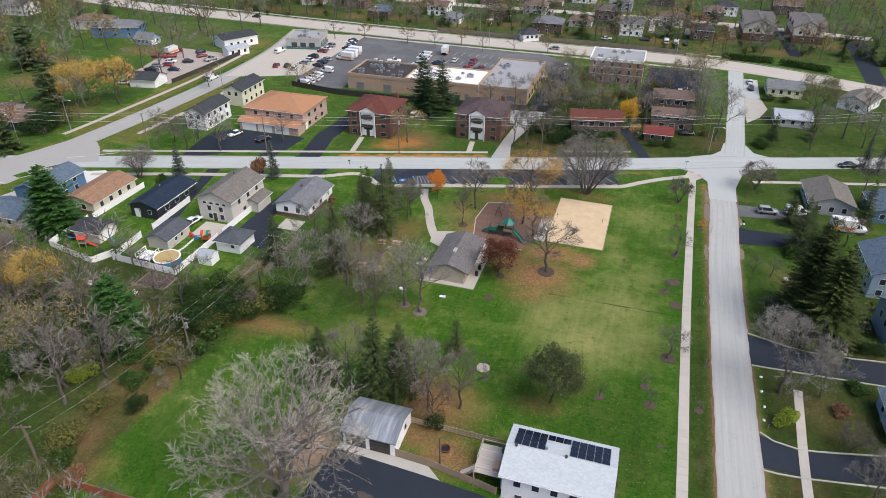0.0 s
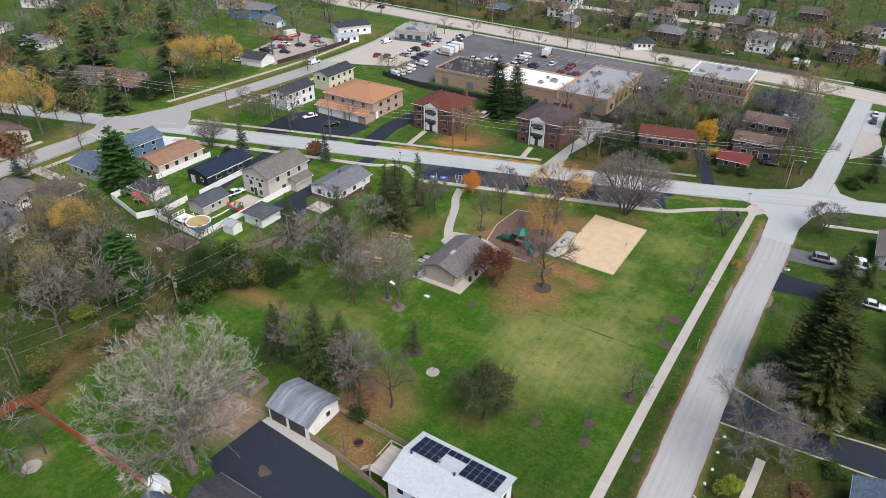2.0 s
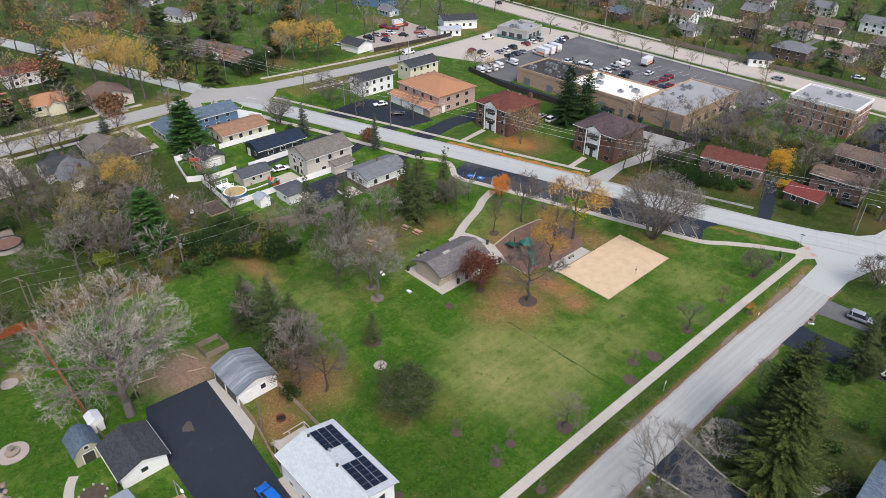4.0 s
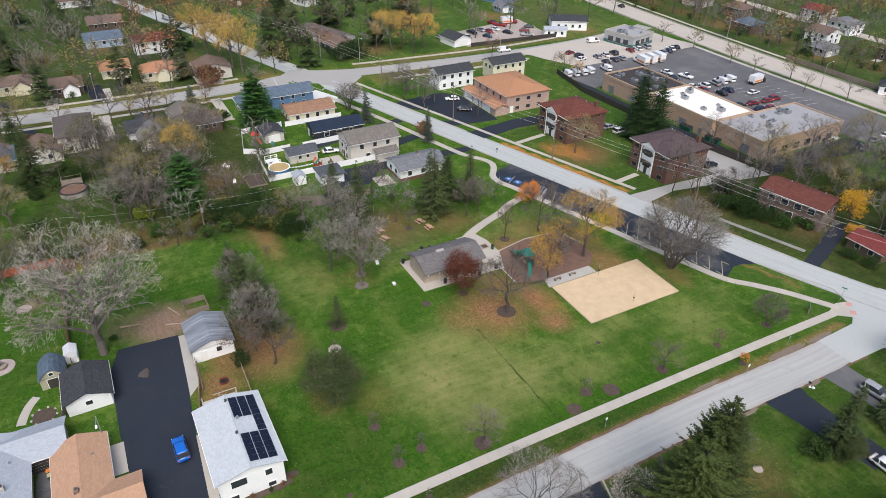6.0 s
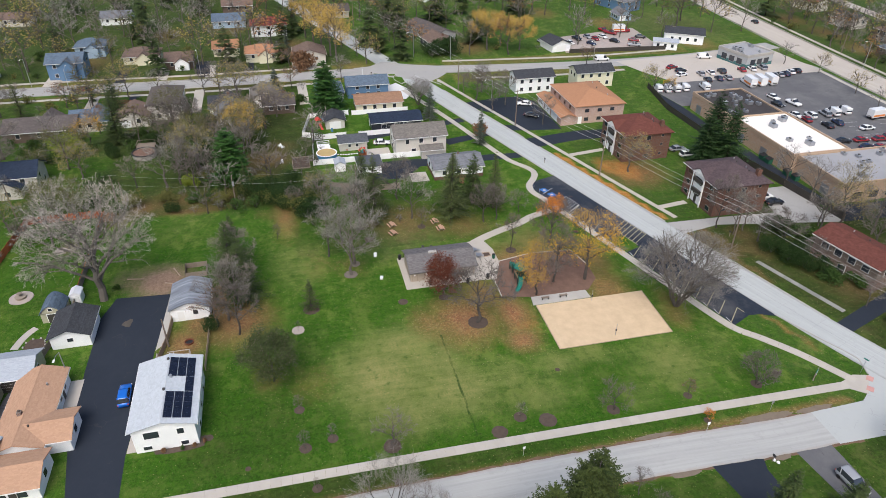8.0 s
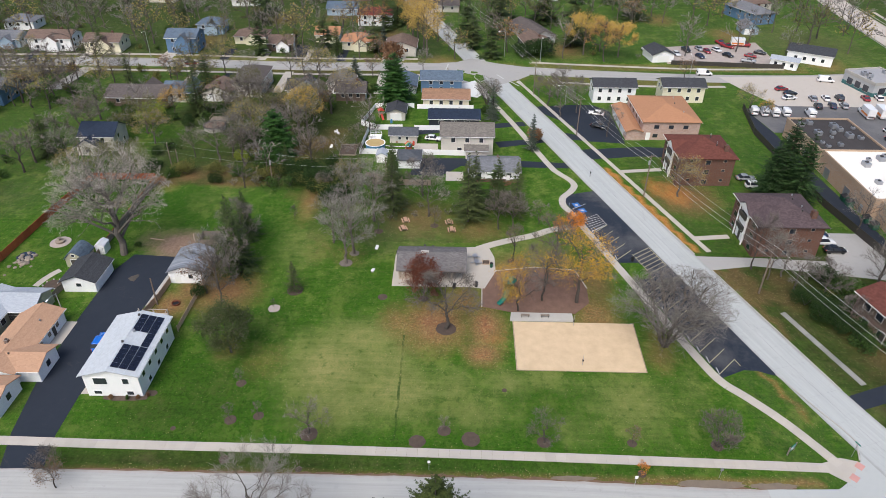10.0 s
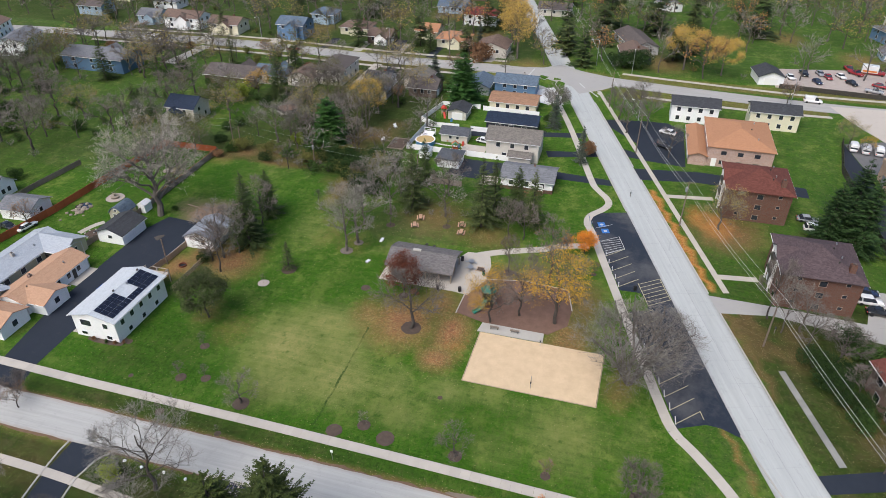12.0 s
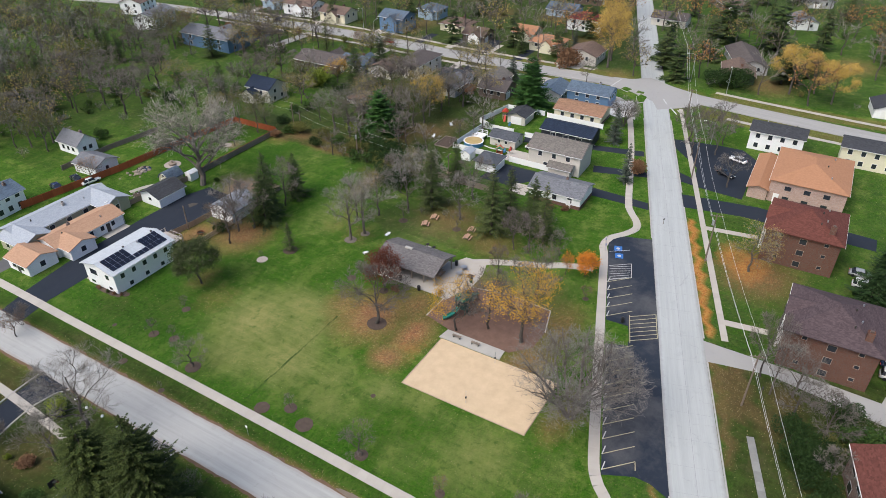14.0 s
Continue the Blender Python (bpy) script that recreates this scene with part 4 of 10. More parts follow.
# Drives and lots.
DRIVES = [
    (M_asphalt, "dark sealed asphalt drive", [(-35.5, 50.2), (-34.8, 59.8), (-22.5, 59.8), (-21, 58.9), (-12.5, 58.2), (3.5, 57.2), (11, 57.4), (17.6, 58.8), (17.6, 52.8), (11, 50.8), (0, 49.0), (-8.4, 48.6), (-16, 48.3), (-30, 48.4)]),
    (M_kerb, "pale concrete apron before a garage", [(-34.5, 59.75), (-34.3, 60.9), (-26.2, 60.9), (-21, 60.6), (-18.8, 58.8)]),
    (M_walk, "pale concrete patio", [(-14.2, 45.6), (-14.2, 48.6), (-8.3, 48.6), (-8.3, 45.4)]),
    (M_old_asphalt, "old grey asphalt pad", [(-16.5, 38.4), (-14.5, 41.4), (12, 41.0), (17.4, 41.2), (17.4, 36.5), (0, 37.2), (-12, 37.4)]),
    (M_asphalt, "dark asphalt drive to a house", [(23.2, 137.3), (23.4, 145.6), (26, 144.7), (39.0, 145.2), (40, 140.5), (30, 138.6)]),
    (M_old_asphalt, "grey worn drive with parked cars", [(23.6, 150.6), (24.0, 156.6), (39, 157.0), (39, 152.6)]),
    (M_asphalt, "dark asphalt drive edged with pale kerbing", [(23.0, 97), (23.0, 105), (33, 102.6), (46, 103.8), (46, 98.3), (33, 97.6)]),
    (M_asphalt, "dark asphalt loop drive", [(23.0, 74.5), (23.0, 80.8), (28.5, 79.0), (46, 82.8), (46, 77.5), (28.5, 74.6)]),
    (M_asphalt, "narrow dark drive beside a house", [street(-8.3, 7.4), street(-11.3, 7.4), (-2.0, 194), (-4.2, 199), (-7.0, 198)]),
    (M_cross_road, "concrete drive behind the apartment house", [(-38.2, 165.0), (-33.2, 166.6), (-35.0, 176), (-30.0, 205), (-48, 205), (-48, 195), (-37.0, 192), (-37.9, 178)]),
    (M_asphalt, "dark asphalt drive between two houses", [street(85.2, 7.4), street(79.0, 7.4), (-85.0, 164), (-84.0, 190), (-89.0, 190), (-91.0, 166)]),
    (M_asphalt, "dark asphalt lot before low garages", [street(117, 7.4), street(112, 7.4), (-107, 147.5), (-104.5, 149.5), (-97.8, 150.6), street(97, 7.4), street(92, 7.4), (-94, 153), (-93, 162.2), (-116, 162.2), (-121, 158), (-121, 152)][::-1]),
    (M_asphalt, "dark asphalt drive beside a house", [(-107.2, 135.3), (-104.2, 136.2), (-101.0, 121), (-96.8, 105), (-100.5, 104)]),
    (M_asphalt, "dark asphalt drive beside a house", [(-95.6, 139.6), (-93.0, 140.2), (-89.2, 127.5), (-92.8, 126.4)]),
    (M_asphalt, "dark asphalt drive beside a house", [(-80.4, 143.9), (-77.4, 144.8), (-77.8, 117), (-72.2, 112), (-72.5, 104), (-82.3, 106), (-82.3, 117)][::-1]),
    (M_old_asphalt, "worn grey commercial parking lot", [(-119.5, 204.5), (-102, 206.5), (-102, 227), (-80, 227), (-55, 228), (-55, 246), (-30, 247), (-30, 262), (-44, 272), (-80, 274.2), (-120, 276), (-141, 273), (-143, 262), (-138, 225), (-126, 220)]),
    (M_asphalt, "dark service drive behind the shop block", [(-119.5, 204.4), (-101, 200.6), (-60, 201.5), (-30, 205.5), (-28, 246), (-36, 246), (-36.5, 208.5), (-80, 206.4), (-101, 206.4)]),
    (M_asphalt, "dark asphalt lot beside the brick block", [(-3, 225), (16, 228), (17, 266), (-1, 266)]),
    (M_kerb, "pale concrete forecourt", [(-143, 240), (-143, 272), (-125, 277), (-124, 262), (-130, 240), (-138, 225)]),
    (M_kerb, "white concrete drive before a blue house", [(-131, 118), (-127, 127), (-137, 124), (-142, 118), (-146, 106), (-134, 106)]),
    (M_gravel, "pale gravel yard with parked vehicles", [(-182, 194), (-162, 192), (-158, 232), (-190, 234)]),
    (M_kerb, "concrete drive to a garage", [(-171, 92), (-161, 92), (-161, 97), (-171, 98)]),
    (M_concrete_road, "concrete drive and yard off the far street", [(29.5, 236), (30.5, 262), (37, 262), (36, 236)]),
    (M_asphalt, "dark asphalt drive to a house", [(-178, 55), (-161, 57), (-161, 61), (-178, 60)]),
    (M_kerb, "pale concrete drive", [(-174, 9), (-161, 9), (-161, 13), (-174, 14)]),
    (M_kerb, "pale concrete drive", [(-128, -16), (-150, -14), (-150, -10), (-128, -11)]),
    (M_asphalt, "dark lane between brick houses", [(49.5, 352), (54.5, 352), (57, 300), (52, 300)]),
    (M_asphalt, "dark side street", [(78, 340), (86, 340), (81, 268), (74, 270)]),
]
for n_, (mat, label, ring) in enumerate(DRIVES):
    area = sum(a[0] * b[1] - b[0] * a[1] for a, b in zip(ring, ring[1:] + ring[:1]))
    structure("drive", Geo().prism(ring if area > 0 else ring[::-1], -0.15, 0.02 + 0.004 * (n_ % 4)), mat, label, "drive")
for line in ([(23.4, 105.4), (33, 103.1), (46, 104.3)], [(23.4, 96.6), (33, 97.1), (46, 97.8)], [(23.4, 81.3), (28.5, 79.5), (46, 83.3)], [(23.4, 74.0), (28.5, 74.2), (46, 77.0)]):
    kerb("drive_edging", line, 0.12, 0.12)

# Sand court with its low wall, play ground and tree beds.
structure("sand_court", Geo().prism([(-4.1, 125.8), (-4.0, 146.9), (-16.2, 147.3), (-16.3, 126.0)], -0.1, 0.05), M_sand, "smooth tan sand volleyball court", "sand court")
for a, b in (((-4.0, 125.7), (-3.9, 147.0)), ((-3.9, 147.0), (-16.3, 147.4)), ((-16.3, 125.9), (-4.0, 125.7))):
    structure("court_edging", ribbon([a, b], 0.05, -0.1, 0.07), M_wood_fence, "weathered timber edging of the sand court", "edging")
structure("court_terrace", Geo().prism([(-16.4, 125.4), (-16.4, 136.9), (-18.7, 136.8), (-18.8, 125.8)], -0.1, 0.16), M_kerb, "low grey concrete terrace beside the sand", "terrace")
structure("play_ground", Geo().prism([(-20.4, 120.6), (-18.9, 126), (-18.8, 137.5), (-22, 140.5), (-26.5, 140.8), (-32.5, 139.4), (-33.2, 131), (-31.6, 122.9), (-28.2, 120.9)], -0.1, 0.06), M_playmulch, "brown wood-chip play surface", "play ground")
BEDS = [(-18.86, 82.5, 1.1, M_gravel), (0.1, 81.6, 0.8, M_mulch), (6.8, 86.0, 0.8, M_mulch), (7.7, 82.0, 0.9, M_mulch), (10.1, 94.2, 1.3, M_mulch), (11.1, 110.1, 1.2, M_mulch), (9.0, 114.0, 1.0, M_mulch), (10.5, 117.9, 1.35, M_mulch),
        (-22.8, 102, 0.9, M_mulch), (-14, 114, 1.75, M_mulch), (10.8, 128.5, 1.0, M_mulch), (10.9, 153.5, 0.9, M_mulch), (10.7, 141.3, 0.7, M_mulch), (-24.3, 85.2, 1.5, M_mulch), (-35.2, 127.3, 1.1, M_mulch),
        (-33.7, 93.6, 1.3, M_rubble), (-37.2, 94.9, 1.0, M_rubble), (16.3, 93.9, 0.5, M_mulch), (14.9, 83.1, 0.7, M_mulch), (16.0, 141.5, 0.6, M_mulch), (-45.8, 99.0, 1.0, M_mulch), (-48.5, 111, 0.9, M_mulch), (-39.2, 143.6, 0.6, M_mulch), (2.6, 68.5, 0.6, M_mulch), (0.6, 123.4, 0.4, M_mulch),
        (-36.5, 121.6, 0.6, M_mulch), (-22.5, 109.7, 0.9, M_mulch), (29, 113.0, 1.0, M_mulch), (32, 126, 0.7, M_gravel), (9.5, 74, 0.4, M_mulch), (-55, 36.5, 1.3, M_gravel)]
for x, y, r, m in BEDS:
    tagged(part("tree_bed", Geo().disc(x, y, -0.05, 0.04 + 0.015 * r, r, 28, 0.06), m), "round bed of " + ("pale stone" if m is M_gravel else "dark bark mulch") + " in the lawn", "tree bed", "round tree beds")


# -- the western crossing: new drive, kerbed verge islands, far sidewalks, stop lines --
structure("driveway_concrete", Geo().prism([(-141.5, 122.0), (-136.5, 115.6), (-128.5, 116.0), (-126.0, 122.5), (-132.0, 126.2)], -0.1, 0.066), M_new_concrete, "bright new concrete driveway", "driveway")
for pts in ([(-152.3, 116.2), (-151.0, 119.0), (-148.2, 118.0), (-149.7, 115.6)], [(-150.8, 120.9), (-150.2, 123.2), (-148.7, 123.3), (-148.7, 120.9)], [(-148.1, 122.6), (-146.6, 125.0), (-142.0, 125.2), (-140.4, 123.8), (-144.9, 122.1)]):
    area = sum(a[0] * b[1] - b[0] * a[1] for a, b in zip(pts, pts[1:] + pts[:1]))
    ring = pts if area > 0 else pts[::-1]
    mid_x, mid_y = sum(p[0] for p in ring) / len(ring), sum(p[1] for p in ring) / len(ring)
    structure("kerb_island", Geo().prism([(mid_x + (x - mid_x) * 1.12, mid_y + (y - mid_y) * 1.12) for x, y in ring], -0.1, 0.11), M_kerb, "concrete kerb round a grass island", "kerb")
    structure("verge_island", Geo().prism(ring, -0.1, 0.14), M_ground, "kerbed patch of green verge at the crossing", "verge")
for name, line in (("sidewalk_cross", [(-145.2, -60), (-147.6, 0), (-145.8, 60), (-146.6, 104)]), ("sidewalk_cross", [(-161.8, -60), (-164.8, 0), (-162.8, 60), (-163.6, 102)]), ("sidewalk_cross", [(-139.0, 205), (-138.4, 180), (-141.0, 150)]), ("sidewalk_cross", [(-157.6, 232), (-156.6, 200), (-159.6, 160), (-161.5, 143)]),
                   ("sidewalk_main", [(-240, 300.6 + 6), (-180, 300.6), (-100, 294.6), (-30, 292.8), (26, 289.8)]), ("sidewalk_main", [(-130, 275.2), (-100, 273.4), (-30, 271.4), (18, 268.8)])):
    structure(name, ribbon(smooth_line(line, 6.0), 0.8, -0.1, 0.06), M_walk, "pale concrete sidewalk beside the street", "pavement")
for a, b in (((-147.7, 129.8), (-143.7, 131.9)), ((-140.5, 136.0), (-136.5, 138.5)), ((-141.5, 133.6), (-136.9, 136.6)), ((-158.5, 113.0), (-150.5, 112.0))):
    tagged(part("stop_line", ribbon([a, b], 0.2, 0.05, 0.066), M_white_paint), "white painted line across the street", "road marking", "painted street lines")
structure("station_forecourt", Geo().prism([(-148.5, 206), (-150.5, 240), (-156, 273), (-122.5, 275.5), (-122.5, 216), (-136, 210)], -0.1, 0.075), M_tan_road, "broad tan concrete forecourt round the service station", "forecourt")
# drives from the far houses to the cross street
for k, y in enumerate((-52, -34, -14, 15, 37, 50.5, 66, 79, 95.5)):
    structure("far_drive", Geo().prism([(-160, y - 6.6), (-160, y - 3.4), (-173, y - 3.4), (-173, y - 6.6)], -0.1, 0.03), (M_walk, M_asphalt)[k % 3 == 1], "straight drive to a garage", "drive")
for k, y in enumerate((-33, 19, 31, 50.5, 69, 83)):
    structure("far_drive", Geo().prism([(-148, y + 6.4), (-128, y + 6.4), (-128, y + 9.4), (-148, y + 9.4)], -0.1, 0.03), (M_asphalt, M_walk)[k % 2], "straight drive to a garage", "drive")
road("road_far_north", [(-230, 362), (-120, 352.5), (-40, 352), (30, 349.5), (90, 340)], 3.6, M_tan_road, "tan concrete street beyond the first far houses", z=0.05)
for k, x in enumerate((-86, -60, -47, -25, -11, 5, 24)):
    structure("far_drive", Geo().prism([(x + 6.5, 322), (x + 9.3, 322), (x + 9.3, 349), (x + 6.5, 349)], -0.1, 0.03), (M_walk, M_old_asphalt)[k % 2], "straight drive to a garage", "drive")
for k in range(16):
    x = -92 + 3.0 * (k % 8)
    y = 258 if k < 8 else 247
    tagged(part("bay_line", ribbon([(x + 12, y), (x + 12.6, y + 5)], 0.07, 0.03, 0.046), M_white_paint), "white painted line on worn asphalt", "road marking", "painted shop lot lines")
structure("corner_slab", Geo().prism([(12.6, 170.4), (13.6, 167.4), (15.3, 167.7), (16.9, 169.7), (14.9, 171.5), (13.2, 172.7)], -0.1, 0.066), M_walk, "pale concrete corner slab with a kerb ramp", "pavement")
structure("oil_stain", Geo().prism([(-27.5 + (1.0 + 0.35 * math.sin(3.1 * t)) * math.cos(t), 53.2 + (0.9 + 0.25 * math.cos(2.3 * t)) * math.sin(t)) for t in np.linspace(0, 6.1, 16)], -0.05, 0.041), M_stain, "brown stained patch on the asphalt drive", "stain")


# ---- buildings ----
KEEP_CLEAR = []


def house(m, L, W, eave, rise, wall, roof, label, kind="gable", over=0.45, windows=(), doors=(), garages=(), chimney=None, base=None, trim=None, name="house", category="house", vents=0, group="", thick=0.16):
    """A house whose ridge runs along its own x. windows: (side, along, sill, width, height); sides S, N, E, W."""
    root = thing(name, m, label, category, group)
    KEEP_CLEAR.append((root.matrix_basis.translation.x, root.matrix_basis.translation.y, max(L, W) * 0.5 + 1.0))
    trim = trim or M_trim
    a, b = L / 2, W / 2
    g = Geo()
    if kind == "gable":
        g.add([(-a, -b, 0), (a, -b, 0), (a, b, 0), (-a, b, 0), (-a, -b, eave), (a, -b, eave), (a, b, eave), (-a, b, eave), (-a, 0, eave + rise), (a, 0, eave + rise)],
              [(0, 3, 2, 1), (0, 1, 5, 4), (2, 3, 7, 6), (1, 2, 6, 9, 5), (3, 0, 4, 8, 7), (4, 5, 9, 8), (6, 7, 8, 9)])
    else:
        g.box(-a, a, -b, b, 0, eave)
    part("wall", g, wall, root)
    if base:
        part("base_course", Geo().box(-a - 0.03, a + 0.03, -b - 0.03, b + 0.03, 0, base[0]), base[1], root)
    o, t = over, thick
    A, B = a + o, b + o
    drop = o * rise / b
    g = Geo()
    z0, z1 = eave - drop, eave + rise
    if kind == "gable":
        for s in (-1, 1):
            q = [(-A, s * B, z0), (A, s * B, z0), (A, 0, z1), (-A, 0, z1)]
            g.add([(x, y, z + 0.03) for x, y, z in q] + [(x, y, z + t) for x, y, z in q],
                  [(0, 1, 2, 3), (7, 6, 5, 4), (0, 4, 5, 1), (1, 5, 6, 2), (3, 2, 6, 7), (0, 3, 7, 4)] if s > 0 else [(3, 2, 1, 0), (4, 5, 6, 7), (1, 5, 4, 0), (2, 6, 5, 1), (7, 6, 2, 3), (4, 7, 3, 0)])
    elif kind == "hip":
        r = max(A - B, 0.3)
        low = [(-A, -B, z0), (A, -B, z0), (A, B, z0), (-A, B, z0)]
        g.add(low + [(x, y, z + t) for x, y, z in low] + [(-r, 0, z1 + t), (r, 0, z1 + t)],
              [(0, 3, 2, 1), (0, 1, 5, 4), (1, 2, 6, 5), (2, 3, 7, 6), (3, 0, 4, 7), (4, 5, 9, 8), (5, 6, 9), (6, 7, 8, 9), (7, 4, 8)])
    elif kind == "barrel":
        prof = [(-B, z0), (-B * 0.62, eave + rise * 0.52), (-B * 0.3, eave + rise * 0.86), (0, z1), (B * 0.3, eave + rise * 0.86), (B * 0.62, eave + rise * 0.52), (B, z0)]
        g.loft([[(x, y, z) for y, z in prof] + [(x, y, z + t) for y, z in prof[::-1]] for x in (A, -A)])
    elif kind == "bow":
        prof = [(B * k / 7, z1 - (z1 - z0) * abs(k / 7) ** 1.3) for k in range(-7, 8)]
        g.loft([[(x, y, z) for y, z in prof] + [(x, y, z + t) for y, z in prof[::-1]] for x in (A, -A)])
    if kind == "flat":
        g.box(-a, a, -b, b, eave - 0.02, eave + 0.06)
    roof_ob = part("roof", g, roof, root)
    if kind in ("gable", "hip") and over == 0.45:
        r = A if kind == "gable" else max(A - B, 0.3)
        part("ridge_cap", Geo().loft([[(x, -0.16, z1 + t - 0.03), (x, 0, z1 + t + 0.05), (x, 0.16, z1 + t - 0.03)] for x in (-r, r)]), roof, roof_ob)
    if kind == "bow":
        part("gable_end", Geo().loft([[(x, b * k / 7, eave - 0.1 + (z1 - eave) * (1 - abs(k / 7) ** 1.3)) for k in range(-7, 8)] for x in (-a, a)]), wall, root)
    if kind == "barrel":
        part("gable_end", Geo().loft([[(x, y, z) for y, z in [(-b, eave - 0.1), (b, eave - 0.1), (b * 0.62, eave + rise * 0.5), (0, z1 - 0.05), (-b * 0.62, eave + rise * 0.5)]] for x in (-a, a)]), wall, root)
    if kind == "flat":
        for x0, x1, y0, y1 in ((-a - 0.12, a + 0.12, -b - 0.12, -b + 0.2), (-a - 0.12, a + 0.12, b - 0.2, b + 0.12), (-a - 0.12, -a + 0.2, -b + 0.2, b - 0.2), (a - 0.2, a + 0.12, -b + 0.2, b - 0.2)):
            part("parapet", Geo().box(x0, x1, y0, y1, eave - 0.5, eave + 0.5), trim, root)
    elif kind in ("gable", "hip"):
        for s in (-1, 1):
            part("gutter", Geo().box(-A, A, s * B - 0.06, s * B + 0.06, z0 - 0.06, z0 + 0.08), trim, root)
    for k in range(vents):
        x = -a * 0.5 + a * 1.1 * k / max(1, vents - 1) if vents > 1 else a * 0.2
        y = b * (0.35 if k % 2 else 0.5)
        zz = eave + rise * (1 - abs(y) / b) + t if kind != "flat" else eave
        part("roof_vent", Geo().tube((x, y, zz - 0.05), (x, y, zz + 0.4), 0.14), M_dark_trim if k % 2 else M_metal, roof_ob)

    def spot(side, along, out):
        return {"S": (along, -b - out), "N": (along, b + out), "E": (a + out, along), "W": (-a - out, along)}[side]

    def panel(side, along, w, z0, z1, d0, d1):
        x, y = spot(side, along, 0)
        if side in "SN":
            s = -1 if side == "S" else 1
            y0, y1 = sorted((y + s * d0, y + s * d1))
            return Geo().box(x - w / 2, x + w / 2, y0, y1, z0, z1)
        s = -1 if side == "W" else 1
        x0, x1 = sorted((x + s * d0, x + s * d1))
        return Geo().box(x0, x1, y - w / 2, y + w / 2, z0, z1)

    for side, along, sill, w, h in windows:
        win = part("window", panel(side, along, w + 0.14, sill - 0.08, sill + h + 0.07, 0.0, 0.05), M_tan_trim if name == "apartment_building" else trim, root)
        part("pane", panel(side, along, w, sill, sill + h, 0.02, 0.06), M_glass, win)
    for side, along, z, w, h, mat in doors:
        d = part("door", panel(side, along, w + 0.2, z, z + h + 0.1, 0.0, 0.05), trim, root)
        part("leaf", panel(side, along, w, z, z + h, 0.02, 0.065), mat, d)
    for side, along, w, h, mat in garages:
        d = part("garage_door", panel(side, along, w + 0.24, 0, h + 0.12, 0.0, 0.05), trim, root)
        leaf_geo = Geo()
        for k in range(4):
            piece = panel(side, along, w, h * k / 4 + 0.02, h * (k + 1) / 4 - 0.02, 0.02, 0.07)
            leaf_geo.add(piece.v, piece.f)
        part("leaf", leaf_geo, mat, d)
    if chimney:
        x, y, w, h, mat = chimney
        zz = eave + rise * (1 - abs(y) / b) if kind != "flat" else eave
        c = part("chimney", Geo().box(x - w / 2, x + w / 2, y - w / 2, y + w / 2, max(0, zz - 1.2) if abs(y) < b and abs(x) < a else 0, zz + h), mat, root)
        part("flue", Geo().box(x - w / 4, x + w / 4, y - w / 4, y + w / 4, zz + h, zz + h + 0.25), M_bronze, c)
    return root


def row(side, n, span, sill, w=1.0, h=1.2):
    return [(side, (-span / 2 + span * (k + 0.5) / n), sill, w, h) for k in range(n)]


# -- houses close to the park --
solar_house = house((-3.5, 63.0, 0), 13.6, 8.5, 4.5, 1.05, WALLS["white"], ROOFS["white"], "white raised house with a pale roof and dark solar panels", trim=M_white,
      windows=[("E", -1.7, 2.6, 2.0, 1.2), ("E", 2.2, 2.7, 0.9, 1.0), ("E", -2.6, 0.5, 1.1, 0.6), ("E", 2.4, 0.4, 1.0, 0.7)] + row("N", 5, 12.5, 2.8, 0.8, 1.0) + row("N", 3, 11, 0.5, 0.8, 0.8) + row("S", 5, 12, 2.8, 0.9, 1.0) + row("S", 4, 12, 0.5, 0.9, 0.7),
      vents=0)
# solar panels in two fields with a joining row on the north slope
for x0, n, rows_ in ((-6.3, 4, (0, 1, 2)), (-2.1, 3, (2,)), (1.1, 5, (0, 1, 2))):
    for i in range(n):
        for j in rows_:
            y0, y1 = 0.25 + 1.22 * j, 0.25 + 1.22 * j + 1.12
            slope = lambda y: 4.5 + 1.05 * (1 - y / 4.25) + 0.2
            x = x0 + 1.04 * i
            pan = part("solar_panel", Geo().add([(x, y0, slope(y0)), (x + 0.96, y0, slope(y0)), (x + 0.96, y1, slope(y1)), (x, y1, slope(y1)), (x, y0, slope(y0) + 0.07), (x + 0.96, y0, slope(y0) + 0.07), (x + 0.96, y1, slope(y1) + 0.07), (x, y1, slope(y1) + 0.07)],
                       [(0, 3, 2, 1), (4, 5, 6, 7), (0, 1, 5, 4), (1, 2, 6, 5), (2, 3, 7, 6), (3, 0, 4, 7)]), M_solar, solar_house)
for x, y in ((-5.9, -0.1), (0.7, -0.1), (-2.0, 0.6)):
    part("roof_vent", Geo().tube((x, y, 5.3), (x, y, 6.0), 0.2), M_dark_trim if y < 0 else M_metal, solar_house)
house((-30.0, 64.2, 0), 7.9, 6.6, 2.6, 1.2, WALLS["white"], M_grey_metal, "white garage with a bowed grey metal roof and dark bays", "bow", 0.3, name="garage", category="garage",
      windows=[("E", 0.9, 1.2, 0.8, 0.9)], garages=[("S", -2.0, 3.1, 2.2, M_dark_trim), ("S", 1.7, 3.1, 2.2, M_dark_trim)], doors=[("E", -1.6, 0.0, 0.9, 2.0, M_trim)])
house((-26.4, 45.2, 0), 7.2, 6.2, 2.5, 1.25, WALLS["white"], ROOFS["dark"], "white garage with a dark shingle roof beside the drive", name="garage", category="garage", windows=[("E", 0, 1.3, 0.9, 0.7)], garages=[("N", -1.5, 2.6, 2.2, M_white), ("N", 1.7, 2.6, 2.2, M_white)])
